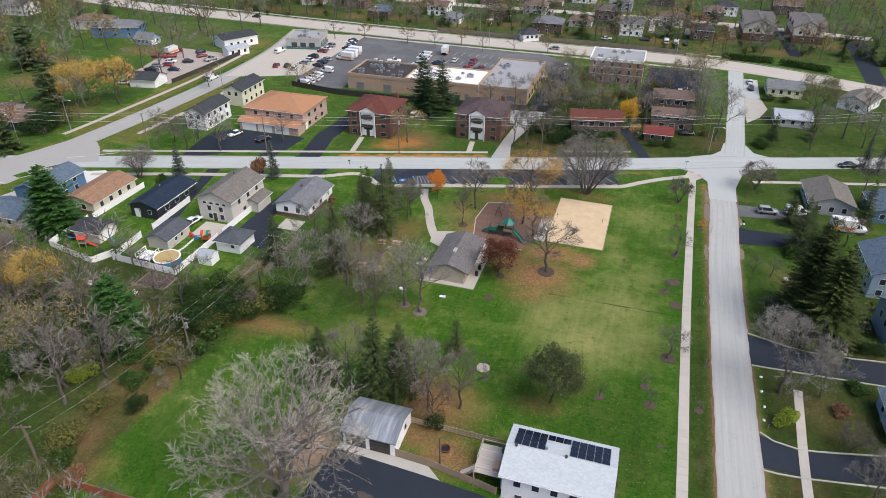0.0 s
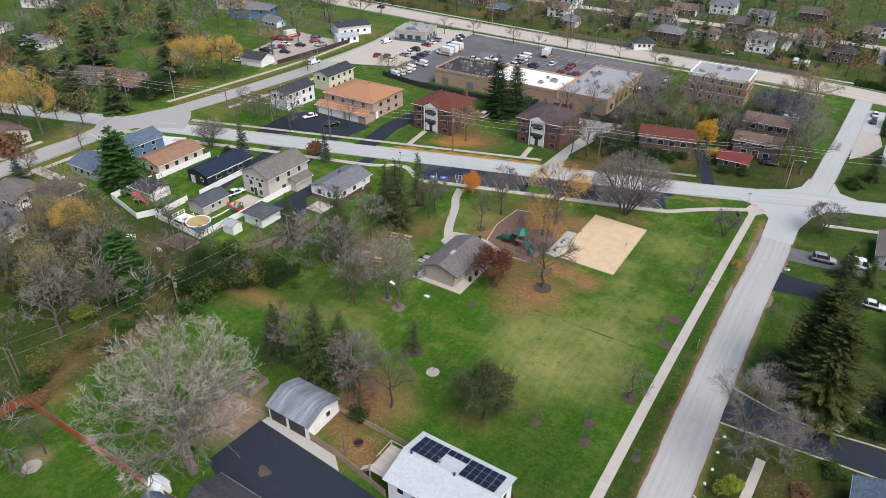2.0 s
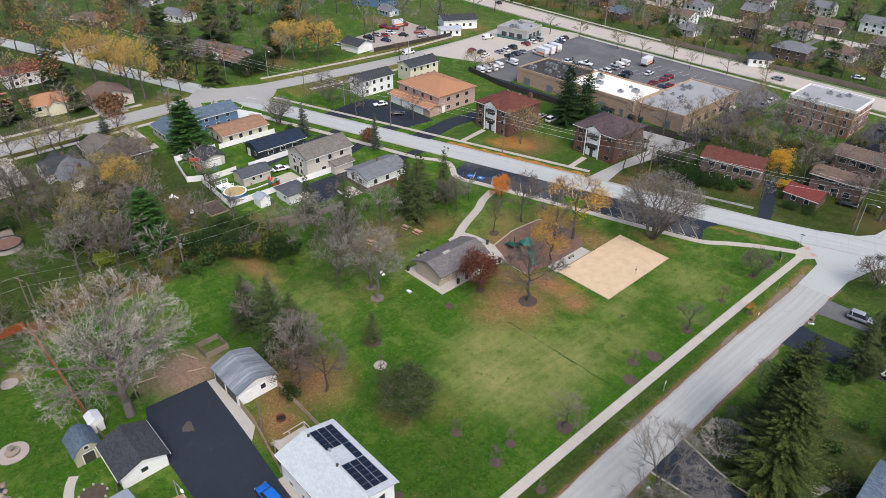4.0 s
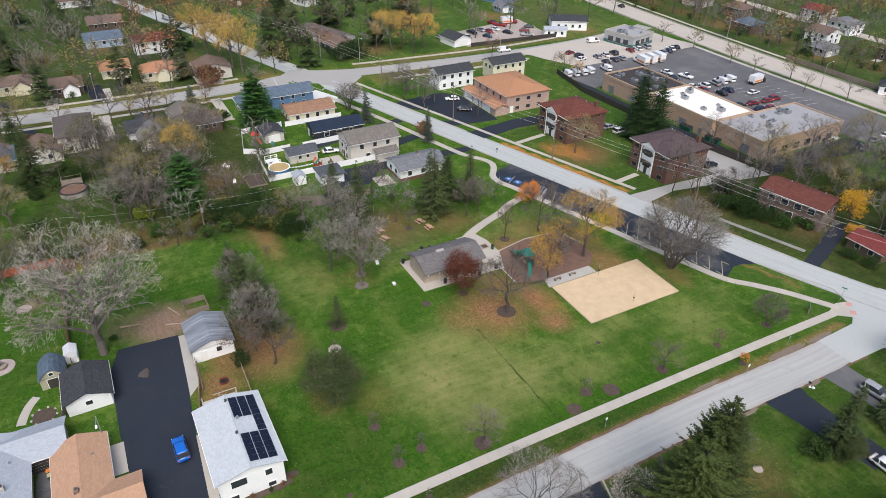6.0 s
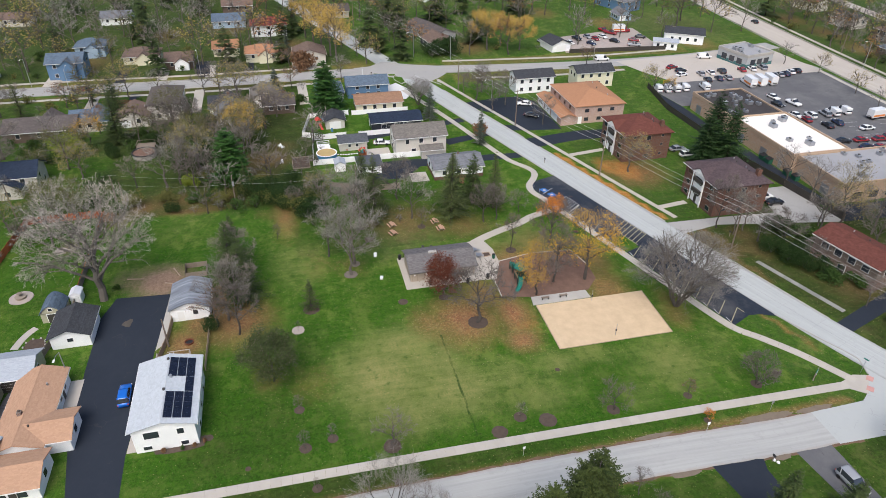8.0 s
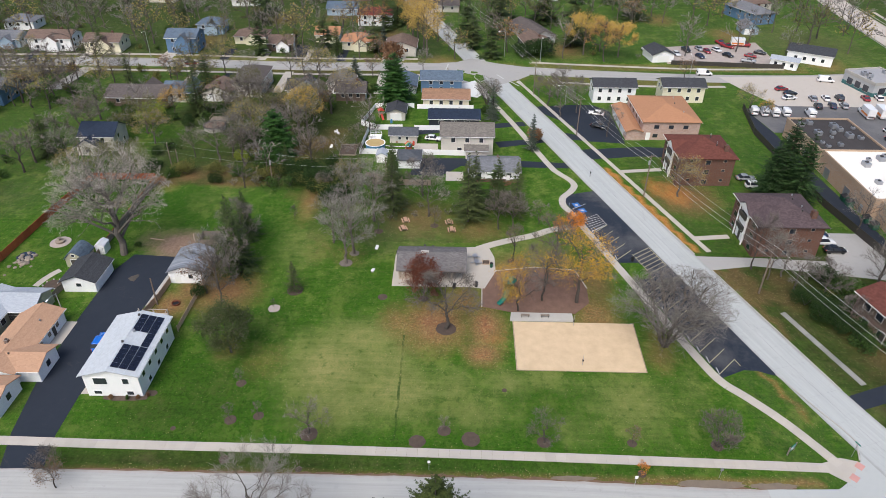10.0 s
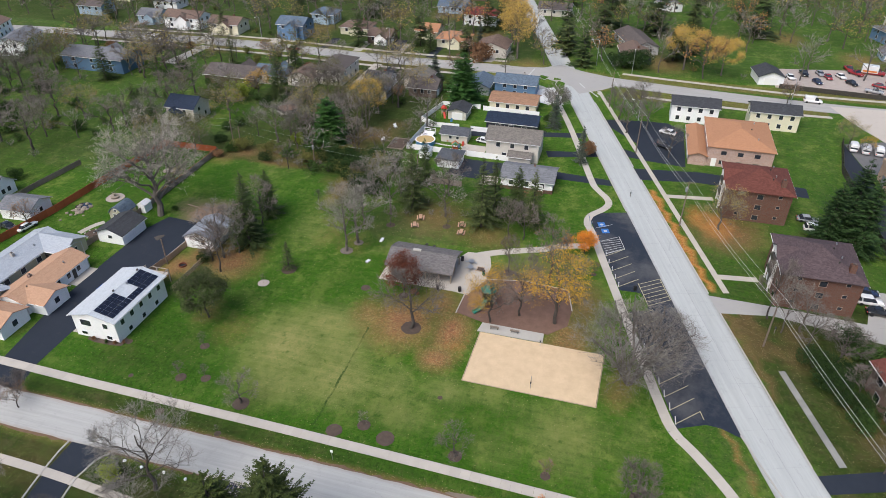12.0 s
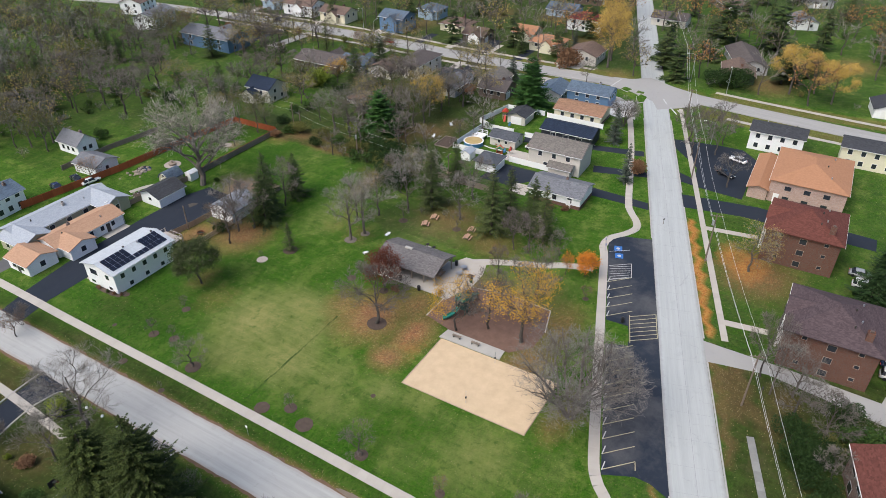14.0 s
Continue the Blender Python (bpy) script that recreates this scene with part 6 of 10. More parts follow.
# -- far blocks: x, y, turn, length, depth, eave, wall, roof --
FAR = [
    (-211, 82, 90, 14, 10, 4.6, "white", "maroon"), (-172, 95.5, 0, 11, 11, 3.4, "beige", "brown"), (-187, 66, 90, 9, 9, 3.0, "cream", "orange"), (-177.5, 79, 90, 12, 9, 3.4, "cream", "orange"),
    (-195, 146, 20, 22, 10, 3.0, "grey", "umber"), (-180, 146, 10, 13, 10, 2.8, "navy", "brown"), (-119, -33, 90, 24, 11, 4.8, "blue", "grey"), (-127, -76, 20, 16, 10, 4.6, "white", "grey"), (-138, -100, 20, 12, 10, 5, "white", "brown"),
    (-172, 15, 90, 11, 10, 5.6, "blue", "blue"), (-120, 19, 90, 18, 11, 3.0, "brown", "umber"), (-123, 31, 90, 10, 9, 3.2, "beige", "blue"), (-170.5, -14, 90, 13, 9, 4.0, "cream", "brown"), (-172, -34, 90, 16, 9, 4.6, "white", "brown"),
    (-174.5, -52, 90, 10, 8, 3.4, "lblue", "grey"), (-195, 18, 90, 10, 8, 4.0, "lblue", "blue"), (-175, 50.5, 90, 9, 9, 3, "brown", "brown"), (-124, 42, 0, 9, 9, 3, "beige", "brown"), (-131, 50.5, 0, 15, 9, 5.0, "beige", "umber"), (-120.6, 69, 0, 9, 8, 3, "grey", "grey"),
    (-127.5, 67, 90, 8, 9, 3, "white", "dark"), (-125.5, 83, 90, 9, 8, 3, "brown", "umber"), (-132, 79, 0, 9, 8, 3.2, "beige", "tan"), (-227, 66, 90, 13, 10, 3, "lblue", "blue"), (-253, 69, 90, 13, 10, 3, "brown", "brown"), (-183.5, 37, 90, 12, 9, 3, "cream", "brown"),
    (-276, 126, 30, 18, 11, 3, "brown", "brown"), (-258, 158, 20, 12, 9, 3, "white", "grey"), (-226, 244, 20, 20, 10, 4.6, "blue", "grey"), (-246, 252, 10, 18, 10, 4, "beige", "brown"), (-301, 264, 0, 14, 10, 5, "white", "grey"), (-205, 236, 0, 8, 6, 2.6, "lblue", "grey"),
    (-11.5, 317, 0, 10, 9, 5.4, "white", "grey"), (-47.5, 309, 0, 13, 9, 5.0, "brown", "grey"), (-53, 293, 30, 8, 7, 3.0, "white", "dark"), (-130, 313, 0, 10, 9, 4.0, "brown", "blue"),
    (-94, 313, 0, 9, 8, 3.0, "grey", "grey"), (-86, 360, 0, 11, 9, 5.0, "brown", "grey"), (24, 357, 0, 9, 9, 5, "brown", "brown"), (-25, 345, 0, 11, 9, 4.6, "brown", "umber"), (-60, 345, 0, 11, 9, 4.6, "grey", "brown"), (-110, 350, 0, 11, 9, 4.6, "white", "grey"),
    (-150, 330, 0, 11, 9, 4.6, "brown", "brown"), (5, 340, 0, 11, 9, 4.6, "beige", "brown"), (95, 300, 0, 12, 10, 4, "brown", "brown"), (-175, 330, 10, 12, 9, 4, "beige", "dark"), (-205, 335, 10, 12, 9, 4, "beige", "maroon"), (-40, 380, 0, 12, 9, 4.6, "white", "grey"), (-70, 395, 0, 12, 9, 4.6, "beige", "grey"),
    (0, 385, 0, 12, 9, 4.6, "brown", "umber"), (60, 385, 0, 14, 10, 4.6, "brown", "brown"), (-240, 20, 90, 12, 9, 3, "white", "grey"), (-245, -20, 90, 12, 9, 3, "beige", "brown"), (-235, 110, 90, 14, 10, 3, "beige", "umber"), (-300, 60, 90, 14, 10, 3, "white", "brown"), (-300, 20, 90, 14, 10, 3, "lblue", "grey"),
    (-198, -60, 90, 12, 9, 3.4, "white", "grey"), (-205, -90, 90, 12, 9, 3.4, "cream", "dark"), (-180, -85, 90, 12, 9, 4, "lblue", "umber"), (-300, 160, 20, 14, 10, 3, "grey", "grey"), (-330, 200, 20, 14, 10, 4, "white", "brown"), (-300, 310, 0, 12, 9, 4.5, "white", "grey"),
    (-75, 330, 0, 10, 8, 4.6, "brown", "umber"), (18, 318, 0, 9, 8, 4.6, "brown", "dark"), (-35, 326, 0, 10, 8, 3.0, "beige", "brown"), (-105, 328, 0, 10, 9, 4.4, "white", "brown"), (-20, 366, 0, 11, 9, 4.4, "grey", "grey"), (-55, 366, 0, 11, 9, 3.2, "brown", "brown"), (30, 372, 0, 11, 9, 4.6, "white", "dark"), (-95, 384, 0, 12, 9, 4.4, "beige", "umber"), (-130, 360, 0, 12, 9, 4.4, "beige", "maroon"),
]
for x, y, ang, L, W, e, wc, rc in FAR:
    hip = (x + y) % 3 < 1
    # walls that face the park carry the windows
    sides = "SE" if y > 290 or (ang != 90 and x < -215) else "NS" if x < -215 else "SNEW"
    words = {"lblue": "pale blue", "navy": "dark", "lgrey": "pale grey", "tan": "tan", "umber": "dark brown"}
    home = house((x, y, 0, 0, 0, ang), L, W, e, 1.9, WALLS[wc], ROOFS[rc], words.get(wc, wc) + " suburban house with a " + words.get(rc, rc) + " roof", "hip" if hip else "gable", 0.5,
          windows=[w for s in sides for w in row(s, 3 if s in "SN" else 2, (L if s in "SN" else W) - 2, e - 1.7)] + ([w for s in sides for w in row(s, 3 if s in "SN" else 2, (L if s in "SN" else W) - 2, 0.8)] if e > 4.2 else []),
          chimney=(L * 0.2, 0.6, 0.7, 0.9, BRICKS["red"]) if (x * 7 + y) % 2 < 1 else None, garages=[("E", -W * 0.2, 2.6, 2.1, M_white)] if e < 4 else ())
    if -200 < x < -110 and -60 < y < 100:
        # a lower cross gable on the street side
        f, w2 = (1 if x < -155 else -1), W * 0.26
        if ang == 90:
            ring = lambda yy: [(-w2 + 1, yy, 0), (w2 + 1, yy, 0), (w2 + 1, yy, e * 0.86), (1, yy, e * 0.86 + w2 * 0.75), (-w2 + 1, yy, e * 0.86)]
            cap = lambda yy: [(-w2 + 0.6, yy, e * 0.84 - 0.1), (1, yy, e * 0.86 + w2 * 0.75 + 0.2), (w2 + 1.4, yy, e * 0.84 - 0.1), (w2 + 1.4, yy, e * 0.84 - 0.25), (1, yy, e * 0.86 + w2 * 0.75 + 0.04), (-w2 + 0.6, yy, e * 0.84 - 0.25)]
            y0, y1 = sorted((-f * 0.5, -f * (W / 2 + 1.6)))
            part("gable_wing", Geo().loft([ring(y0), ring(y1)]), WALLS["white" if wc == "brown" else wc], home)
            part("gable_roof", Geo().loft([cap(y0 - 0.3), cap(y1 + 0.3)]), ROOFS[rc], home)


# ---- trees ----
def perp(d, turn):
    s = d.cross(Vector((0, 0, 1)) if abs(d.z) < 0.95 else Vector((1, 0, 0))).normalized()
    return s * math.cos(turn) + s.cross(d) * math.sin(turn)


def limb(geo, pts, radii, sides):
    rings = []
    for i, p in enumerate(pts):
        d = (pts[min(i + 1, len(pts) - 1)] - pts[max(i - 1, 0)]).normalized()
        rings.append([p + perp(d, 2 * math.pi * k / sides) * radii[i] for k in range(sides)])
    geo.loft(rings, False)


def bare_skeleton(seed, h, spread, levels=4, twigs=1100, trunk_r=None, droop=0.0, trunks=1, thick=1.0, bole=0.3, first=None, kinks=1.0, twig=1.0, light=False):
    """A bare crown for a tree of height h: trunk and limbs in one mesh, twigs in another; also the twig tips. Limbs arch
    out to an uneven rounded crown, and each carries side branches that end in sprays of twigs."""
    rnd = random.Random(seed)
    wood, fine, tips, ends = Geo(), Geo(), [], []
    least = 0.016 * thick
    R, low = h * (0.29 + 0.18 * spread), h * max(0.14, bole * 0.62)
    mid, H = Vector((0, 0, (h + low) / 2)), (h - low) / 2
    lobes = [rnd.uniform(0.84, 1.12) for _ in range(9)]

    def bound(p):
        d = p - mid
        k = math.sqrt((d.x * d.x + d.y * d.y) / (R * R) + d.z * d.z / (H * H)) / lobes[int(math.degrees(math.atan2(d.y, d.x)) % 360 // 40)]
        return p if k <= 1 else mid + d * (rnd.uniform(0.9, 1.05) / k)

    def branch(p, q, bow, r, n, sides, taper=0.72):
        ln = (q - p).length
        c = p.lerp(q, 0.45) + Vector((0, 0, bow * ln))
        pts = []
        for i in range(n + 1):
            t = i / n
            w = min(0.03 * ln, 0.16) * kinks * (t > 0)
            pts.append(p * (1 - t) ** 2 + c * 2 * t * (1 - t) + q * t * t + Vector((rnd.gauss(0, w), rnd.gauss(0, w), rnd.gauss(0, w * 0.7))))
        radii = [max(least, r * (1 - taper * i / n)) for i in range(n + 1)]
        if sides == 2:
            for i in range(n):
                d = pts[i + 1] - pts[i]
                o = perp(d.normalized(), rnd.random() * 3)
                wood.add([pts[i] - o * radii[i], pts[i] + o * radii[i], pts[i + 1] + o * radii[i + 1], pts[i + 1] - o * radii[i + 1]], [(0, 1, 2, 3)])
        else:
            limb(wood, pts, radii, sides)
        return pts, radii

    def along(pts, radii, t):
        x = min(t, 0.999) * (len(pts) - 1)
        i = int(x)
        return pts[i].lerp(pts[i + 1], x - i), (pts[i + 1] - pts[i]).normalized(), radii[i]

    r0 = trunk_r or h * 0.021
    limbs, n1 = [], first or (7 if trunks == 1 else 4)
    if trunks == 1:
        stem = branch(Vector((0, 0, -0.1)), Vector((rnd.gauss(0, 0.03) * h, rnd.gauss(0, 0.03) * h, h * 0.78)), 0.0, r0, 4 if light else 7, 4 if light else 8, 0.8)
        ends.append(stem[0][-3:])
        for k in range(n1):
            f = (k + 0.5) / n1
            e, az = -0.30 + 1.45 * f + rnd.gauss(0, 0.1), k * 2.4 + rnd.uniform(-0.4, 0.4)
            q = mid + Vector((R * math.cos(e) * math.cos(az), R * math.cos(e) * math.sin(az), H * math.sin(e))) * rnd.uniform(0.82, 1.0)
            p, _, r = along(*stem, (bole * 0.85 + (0.62 - bole * 0.85) * f) / 0.78)
            limbs.append(branch(p, q, 0.16 - 0.1 * f, max(r * 0.50, r0 * 0.24), 3 if light else 6, 2 if light else 5))
    else:
        for k in range(trunks):
            az = 2 * math.pi * (k + rnd.random() * 0.5) / trunks
            e = 0.35 + 0.75 * rnd.random()
            foot = Vector((math.cos(az), math.sin(az), 0)) * r0 * 0.9 + Vector((0, 0, -0.1))
            q = mid + Vector((R * math.cos(e) * math.cos(az), R * math.cos(e) * math.sin(az), H * math.sin(e))) * rnd.uniform(0.85, 1.0)
            stem = branch(foot, q, 0.10, r0 * 0.62, 3 if light else 7, 2 if light else 6)
            limbs.append(stem)
            for j in range(n1):
                t = 0.16 + 0.5 * (j + rnd.random()) / n1
                p, d, r = along(*stem, t)
                o = az + rnd.gauss(0, 0.9)
                e = -0.35 + 1.1 * rnd.random()
                q = mid + Vector((R * math.cos(e) * math.cos(o), R * math.cos(e) * math.sin(o), H * math.sin(e))) * rnd.uniform(0.75, 1.0)
                limbs.append(branch(p, q, 0.12, r * 0.6, 2 if light else 5, 2 if light else 4))
    subs = {2: 4, 3: 6, 4: 8, 5: 10}[levels]
    fines = {2: 0, 3: 4, 4: 6, 5: 8}[levels]
    for pts, radii in limbs:
        ln = (pts[-1] - pts[0]).length
        ends.append(pts[-3:])
        for k in range(subs):
            t = 0.28 + 0.72 * (k + rnd.random() * 0.8) / subs
            p, d, r = along(pts, radii, t)
            side = perp(d, (k % 2) * math.pi + rnd.gauss(0, 0.7))
            q = bound(p + (d * rnd.uniform(0.5, 0.9) + side * rnd.uniform(0.5, 0.95) + Vector((0, 0, 0.16 - 8 * droop))) * ln * (0.62 - 0.36 * t) * rnd.uniform(0.75, 1.25))
            sp, sr = branch(p, q, 0.08 - 2 * droop, r * 0.55, 1 if light else 3, 2 if light else 3)
            ends.append(sp)
            for j in range(fines):
                u = 0.2 + 0.8 * (j + rnd.random()) / fines
                p2, d2, r2 = along(sp, sr, u)
                o = perp(d2, (j % 2) * math.pi + rnd.gauss(0, 0.9))
                q2 = bound(p2 + (d2 * 0.75 + o * 0.75 + Vector((0, 0, 0.1 - 8 * droop))) * (sp[-1] - sp[0]).length * (0.6 - 0.28 * u) * rnd.uniform(0.7, 1.2))
                ends.append(branch(p2, q2, 0.0, r2 * 0.6, 2, 2 if levels < 5 else 3)[0])
    per = max(2, round(twigs / len(ends)))
    for pts in ends:
        ln0 = (pts[-1] - pts[0]).normalized()
        for k in range(per):
            x = (k + rnd.random()) / per * (len(pts) - 1) * 0.999
            i = int(x)
            p = pts[i].lerp(pts[i + 1], x - i)
            d = (ln0 * 0.9 + perp(ln0, rnd.random() * 6.3) * rnd.uniform(0.3, 0.9) + Vector((0, 0, 0.22 - 10 * droop))).normalized()
            ln = (0.38 + h * 0.040) * rnd.uniform(0.5, 1.25) * twig
            w = rnd.uniform(0.014, 0.026) * thick
            o = perp(d, rnd.random() * 3.1)
            q = p + d * ln
            if light:
                fine.add([p + o * w, p - o * w, q], [(0, 1, 2)])
            else:
                m = p + d * ln * 0.5 + perp(d, rnd.random() * 6.3) * ln * 0.10
                fine.add([p + o * w, p - o * w, m - o * w * 0.8, m + o * w * 0.8, q], [(0, 1, 2, 3), (3, 2, 4)])
            tips.append(q)
    return wood, fine, tips


def leaf_cards(geo, points, size, rnd, jitter=0.4):
    for p in points:
        c = Vector(p) + Vector((rnd.gauss(0, jitter), rnd.gauss(0, jitter), rnd.gauss(0, jitter)))
        d = Vector((rnd.gauss(0, 1), rnd.gauss(0, 1), rnd.gauss(0, 0.7))).normalized()
        s = perp(d, rnd.random() * 6.28) * size * rnd.uniform(0.5, 1.0) * 0.5
        d = d * size * rnd.uniform(0.6, 1.1) * 0.6
        geo.add([c - d, c + s, c + d, c - s], [(0, 1, 2, 3)])


def proto(name, label, category, group, pieces):
    """A plant built once; its copies are set out by plant()."""
    root = thing(name, (0, 0, -400), label, category, group)
    for pname, geo, mat in pieces:
        if geo.f:
            tagged(part(pname, geo, mat, root), kind="stuff" if pname in ("twig_crown", "crown") else "")
    return root


PLANTS, PLACED = {}, {}


def bare(key, seed, h, spread, bark, label, leaves=None, amount=0, leaf=0.28, keep=lambda p: True, single=False, **kw):
    wood, fine, tips = bare_skeleton(seed, h, spread, **kw)
    rnd = random.Random(seed)
    pieces = [("trunk", wood, M_barks[bark]), ("twig_crown", fine, M_twigs[bark])]
    if leaves:
        g = Geo()
        some = [p for p in tips if keep(p)]
        leaf_cards(g, [rnd.choice(some) for _ in range(amount)], leaf, rnd)
        pieces.append(("crown", g, M_leaf[leaves]))
    if single:
        g, marks = Geo(), []
        for k, (_, piece, _) in enumerate(pieces):
            g.add(piece.v, piece.f)
            marks += [min(k, 1) if len(pieces) < 3 else (1 if k == 2 else 0)] * len(piece.f)
        me = g.mesh("tree", pieces[0][2], pieces[-1][2])
        me.polygons.foreach_set("material_index", marks)
        root = tagged(new("tree", me), label, "tree")
        PLANTS[key] = (root, h)
        return
    PLANTS[key] = (proto("tree", label, "tree", "", pieces), h)


def conifer(key, seed, h, r, leaf, label, levels=30, arms=9, sprays=12, ragged=0.25, low=0.06, shape=0.85, limp=0.30, fat=1.0):
    """A conifer: whorls of arms that sag and turn up at the tips, each fringed with small flat sprays of needles."""
    rnd = random.Random(seed)
    wood, g = Geo(), Geo()
    wood.tube((0, 0, -0.1), (0, 0, h * 0.97), h * 0.017 + 0.05, 0.02, 7)
    lobe = [rnd.uniform(1 - ragged * 0.7, 1 + ragged * 0.35) for _ in range(7)]
    up = Vector((0, 0, 1))
    for i in range(levels):
        f = i / (levels - 1)
        z = h * (low + (0.98 - low) * f)
        ln0 = r * (1 - f) ** shape * (0.82 + 0.18 * math.sin(i * 2.4)) + 0.12
        for k in range(arms if f < 0.85 else 5):
            turn = 2 * math.pi * (k + rnd.random() * 0.8) / arms + i * 1.7
            ln = ln0 * (1 + ragged * rnd.uniform(-1, 0.55)) * lobe[int((turn + z * 0.35) * 7 / 6.2832) % 7]
            out = Vector((math.cos(turn), math.sin(turn), 0))
            side = out.cross(up)
            a = Vector((0, 0, z + rnd.gauss(0, 0.55) * h / levels))
            sag = limp * (1 - f) - 0.16 * f
            at = lambda s: a + out * ln * s + up * ln * (0.16 * s * s * s - sag * s)
            if i % 2 == 0 and f < 0.85:
                wood.tube(a, at(0.85), 0.035 * (1 - f) + 0.01, 0.008, 3)
            n = max(4, round(sprays * (0.3 + 0.7 * ln / r)))
            for j in range(n):
                s = 0.16 + 0.86 * (j + rnd.random()) / n
                c = at(s)
                reach = (0.20 + 0.20 * ln * (1.05 - s)) * fat
                for sgn in (-1, 1):
                    d = (out * rnd.uniform(0.5, 1.0) + side * sgn * rnd.uniform(0.45, 1.0) + up * rnd.uniform(-0.32, 0.10)).normalized()
                    tip = c + d * reach * rnd.uniform(0.75, 1.45)
                    w = d.cross(up).normalized() * (0.055 + 0.10 * reach) * fat + up * rnd.uniform(-0.05, 0.05)
                    m = c.lerp(tip, 0.55) + up * rnd.uniform(0.0, 0.06)
                    g.add([c - d * 0.05, m + w, tip, m - w], [(0, 1, 2, 3)])
    PLANTS[key] = (proto("conifer", label, "tree", "", [("trunk", wood, M_barks["dark"]), ("crown", g, M_leaf[leaf])]), h)


def bush(key, seed, w, h, leaf, label, n=1500, size=0.22, stems=True, hollow=0.5, name="shrub", category="shrub"):
    rnd = random.Random(seed)
    g, wood = Geo(), Geo()
    lumps = [(Vector((rnd.gauss(0, 0.35) * w, rnd.gauss(0, 0.35) * w, h * rnd.uniform(0.3, 0.72))), w * rnd.uniform(0.35, 0.6)) for _ in range(9)]
    pts = []
    for _ in range(n):
        c, r = rnd.choice(lumps)
        d = Vector((rnd.gauss(0, 1), rnd.gauss(0, 1), rnd.gauss(0, 1))).normalized() * r * rnd.uniform(hollow, 1.05)
        p = c + Vector((d.x, d.y, d.z * h / (w * 1.6)))
        if p.z > 0.05:
            pts.append(p)
    leaf_cards(g, pts, size, rnd, 0.06)
    for k in range(7):
        t = 6.28 * k / 7
        wood.tube((0, 0, -0.05), (math.cos(t) * w * 0.45, math.sin(t) * w * 0.45, h * 0.7), 0.05, 0.015, 4)
    PLANTS[key] = (proto(name, label, category, "", [("stem", wood, M_barks["dark"]), ("crown", g, M_leaf[leaf])]), h)


bare("oak_a", 11, 16, 0.85, "grey", "tall bare deciduous tree with grey-brown twigs", twigs=1500)
bare("oak_b", 23, 15, 0.95, "grey", "bare spreading deciduous tree with grey-brown twigs", twigs=1600)
bare("oak_c", 37, 13, 0.75, "dark", "bare dark-barked deciduous tree", twigs=2200)
bare("oak_d", 41, 15, 1.0, "grey", "wide bare tree with several leaning trunks", trunks=7, first=4, twigs=10500, kinks=1.0, thick=0.54, bole=0.02, trunk_r=0.30)
bare("fan", 43, 14, 1.0, "grey", "airy bare street tree with arching limbs", twigs=8000, kinks=1.3, thick=0.46, bole=0.22, first=10, trunk_r=0.27)
bare("ghost", 47, 5, 1.0, "pale", "low bare tree with pale fine twigs", levels=3, twigs=1300, trunks=4, thick=0.5)
bare("giant", 53, 22, 1.0, "pale", "huge bare pale-barked tree over the dirt yard", levels=5, twigs=17000, trunk_r=0.66, thick=0.52, bole=0.16, first=15, kinks=1.8, twig=0.50, droop=0.008)
bare("small_a", 61, 6, 0.8, "dark", "small bare ornamental tree", levels=3, twigs=900, thick=0.6)
bare("small_b", 67, 5, 1.0, "dark", "low bare dark-twigged tree", levels=3, twigs=1200, trunks=3, thick=0.8)
bare("thin", 71, 14, 0.3, "grey", "slender bare grey tree", levels=3, twigs=900)
bare("yellow_a", 83, 15, 0.8, "dark", "half-bare tree with yellow leaves", "yellow", 4600, 0.18, lambda p: p.z < 13 and p.x > -4.5, twigs=1600)
bare("yellow_b", 89, 11, 0.8, "dark", "tree with many yellow autumn leaves", "yellow", 3000, 0.18, lambda p: p.x < 1.2, twigs=1200)
bare("orange_a", 97, 8, 0.7, "dark", "young tree with orange autumn leaves", "orange", 1500, 0.26, levels=3, twigs=700)
bare("orange_ball", 101, 6, 0.7, "dark", "round tree of bright orange leaves", "orange", 3600, 0.24, levels=3, twigs=900)
bare("bare_orange", 99, 12, 0.75, "dark", "nearly bare tree with a few orange leaves", "rust", 420, 0.2, twigs=1500)
bare("mid_a", 301, 13, 0.9, "dark", "bare grey woodland tree in scrub", twigs=1600, thick=1.25, levels=3)
bare("mid_b", 303, 13, 0.8, "dark", "bare dark woodland tree in scrub", twigs=1600, thick=1.25, levels=3)
bare("mid_gold", 305, 13, 0.9, "grey", "woodland tree with thin gold leaves", "gold", 1700, 0.25, twigs=700, thick=1.3, levels=3)
bare("mid_olive", 307, 12, 0.9, "grey", "woodland tree with thin olive leaves", "olive", 1700, 0.25, twigs=700, thick=1.3, levels=3)
bare("red_oak", 103, 8.2, 0.6, "dark", "young oak with dark russet leaves", "red", 7500, 0.22, levels=3, twigs=1100, bole=0.12, first=10)
bare("gold_a", 107, 15, 0.85, "grey", "large tree with thin pale gold leaves", "gold", 3200, 0.22, twigs=1000)
bare("gold_b", 109, 13, 0.95, "grey", "half-bare tree with tan-gold leaves", "gold", 1700, 0.22, twigs=1000)
bare("rust_a", 113, 9, 0.8, "dark", "small half-bare tree with rust leaves", "rust", 700, 0.24, levels=3, twigs=900)
bare("olive_a", 127, 12, 0.9, "grey", "tree with thin olive-yellow leaves", "olive", 2600, 0.24, twigs=900)
conifer("spruce_a", 3, 16, 5.5, "spruce", "tall dark green spruce with drooping branches")
conifer("spruce_b", 5, 14, 4.7, "spruce", "slender dark green spruce", ragged=0.4, levels=26)
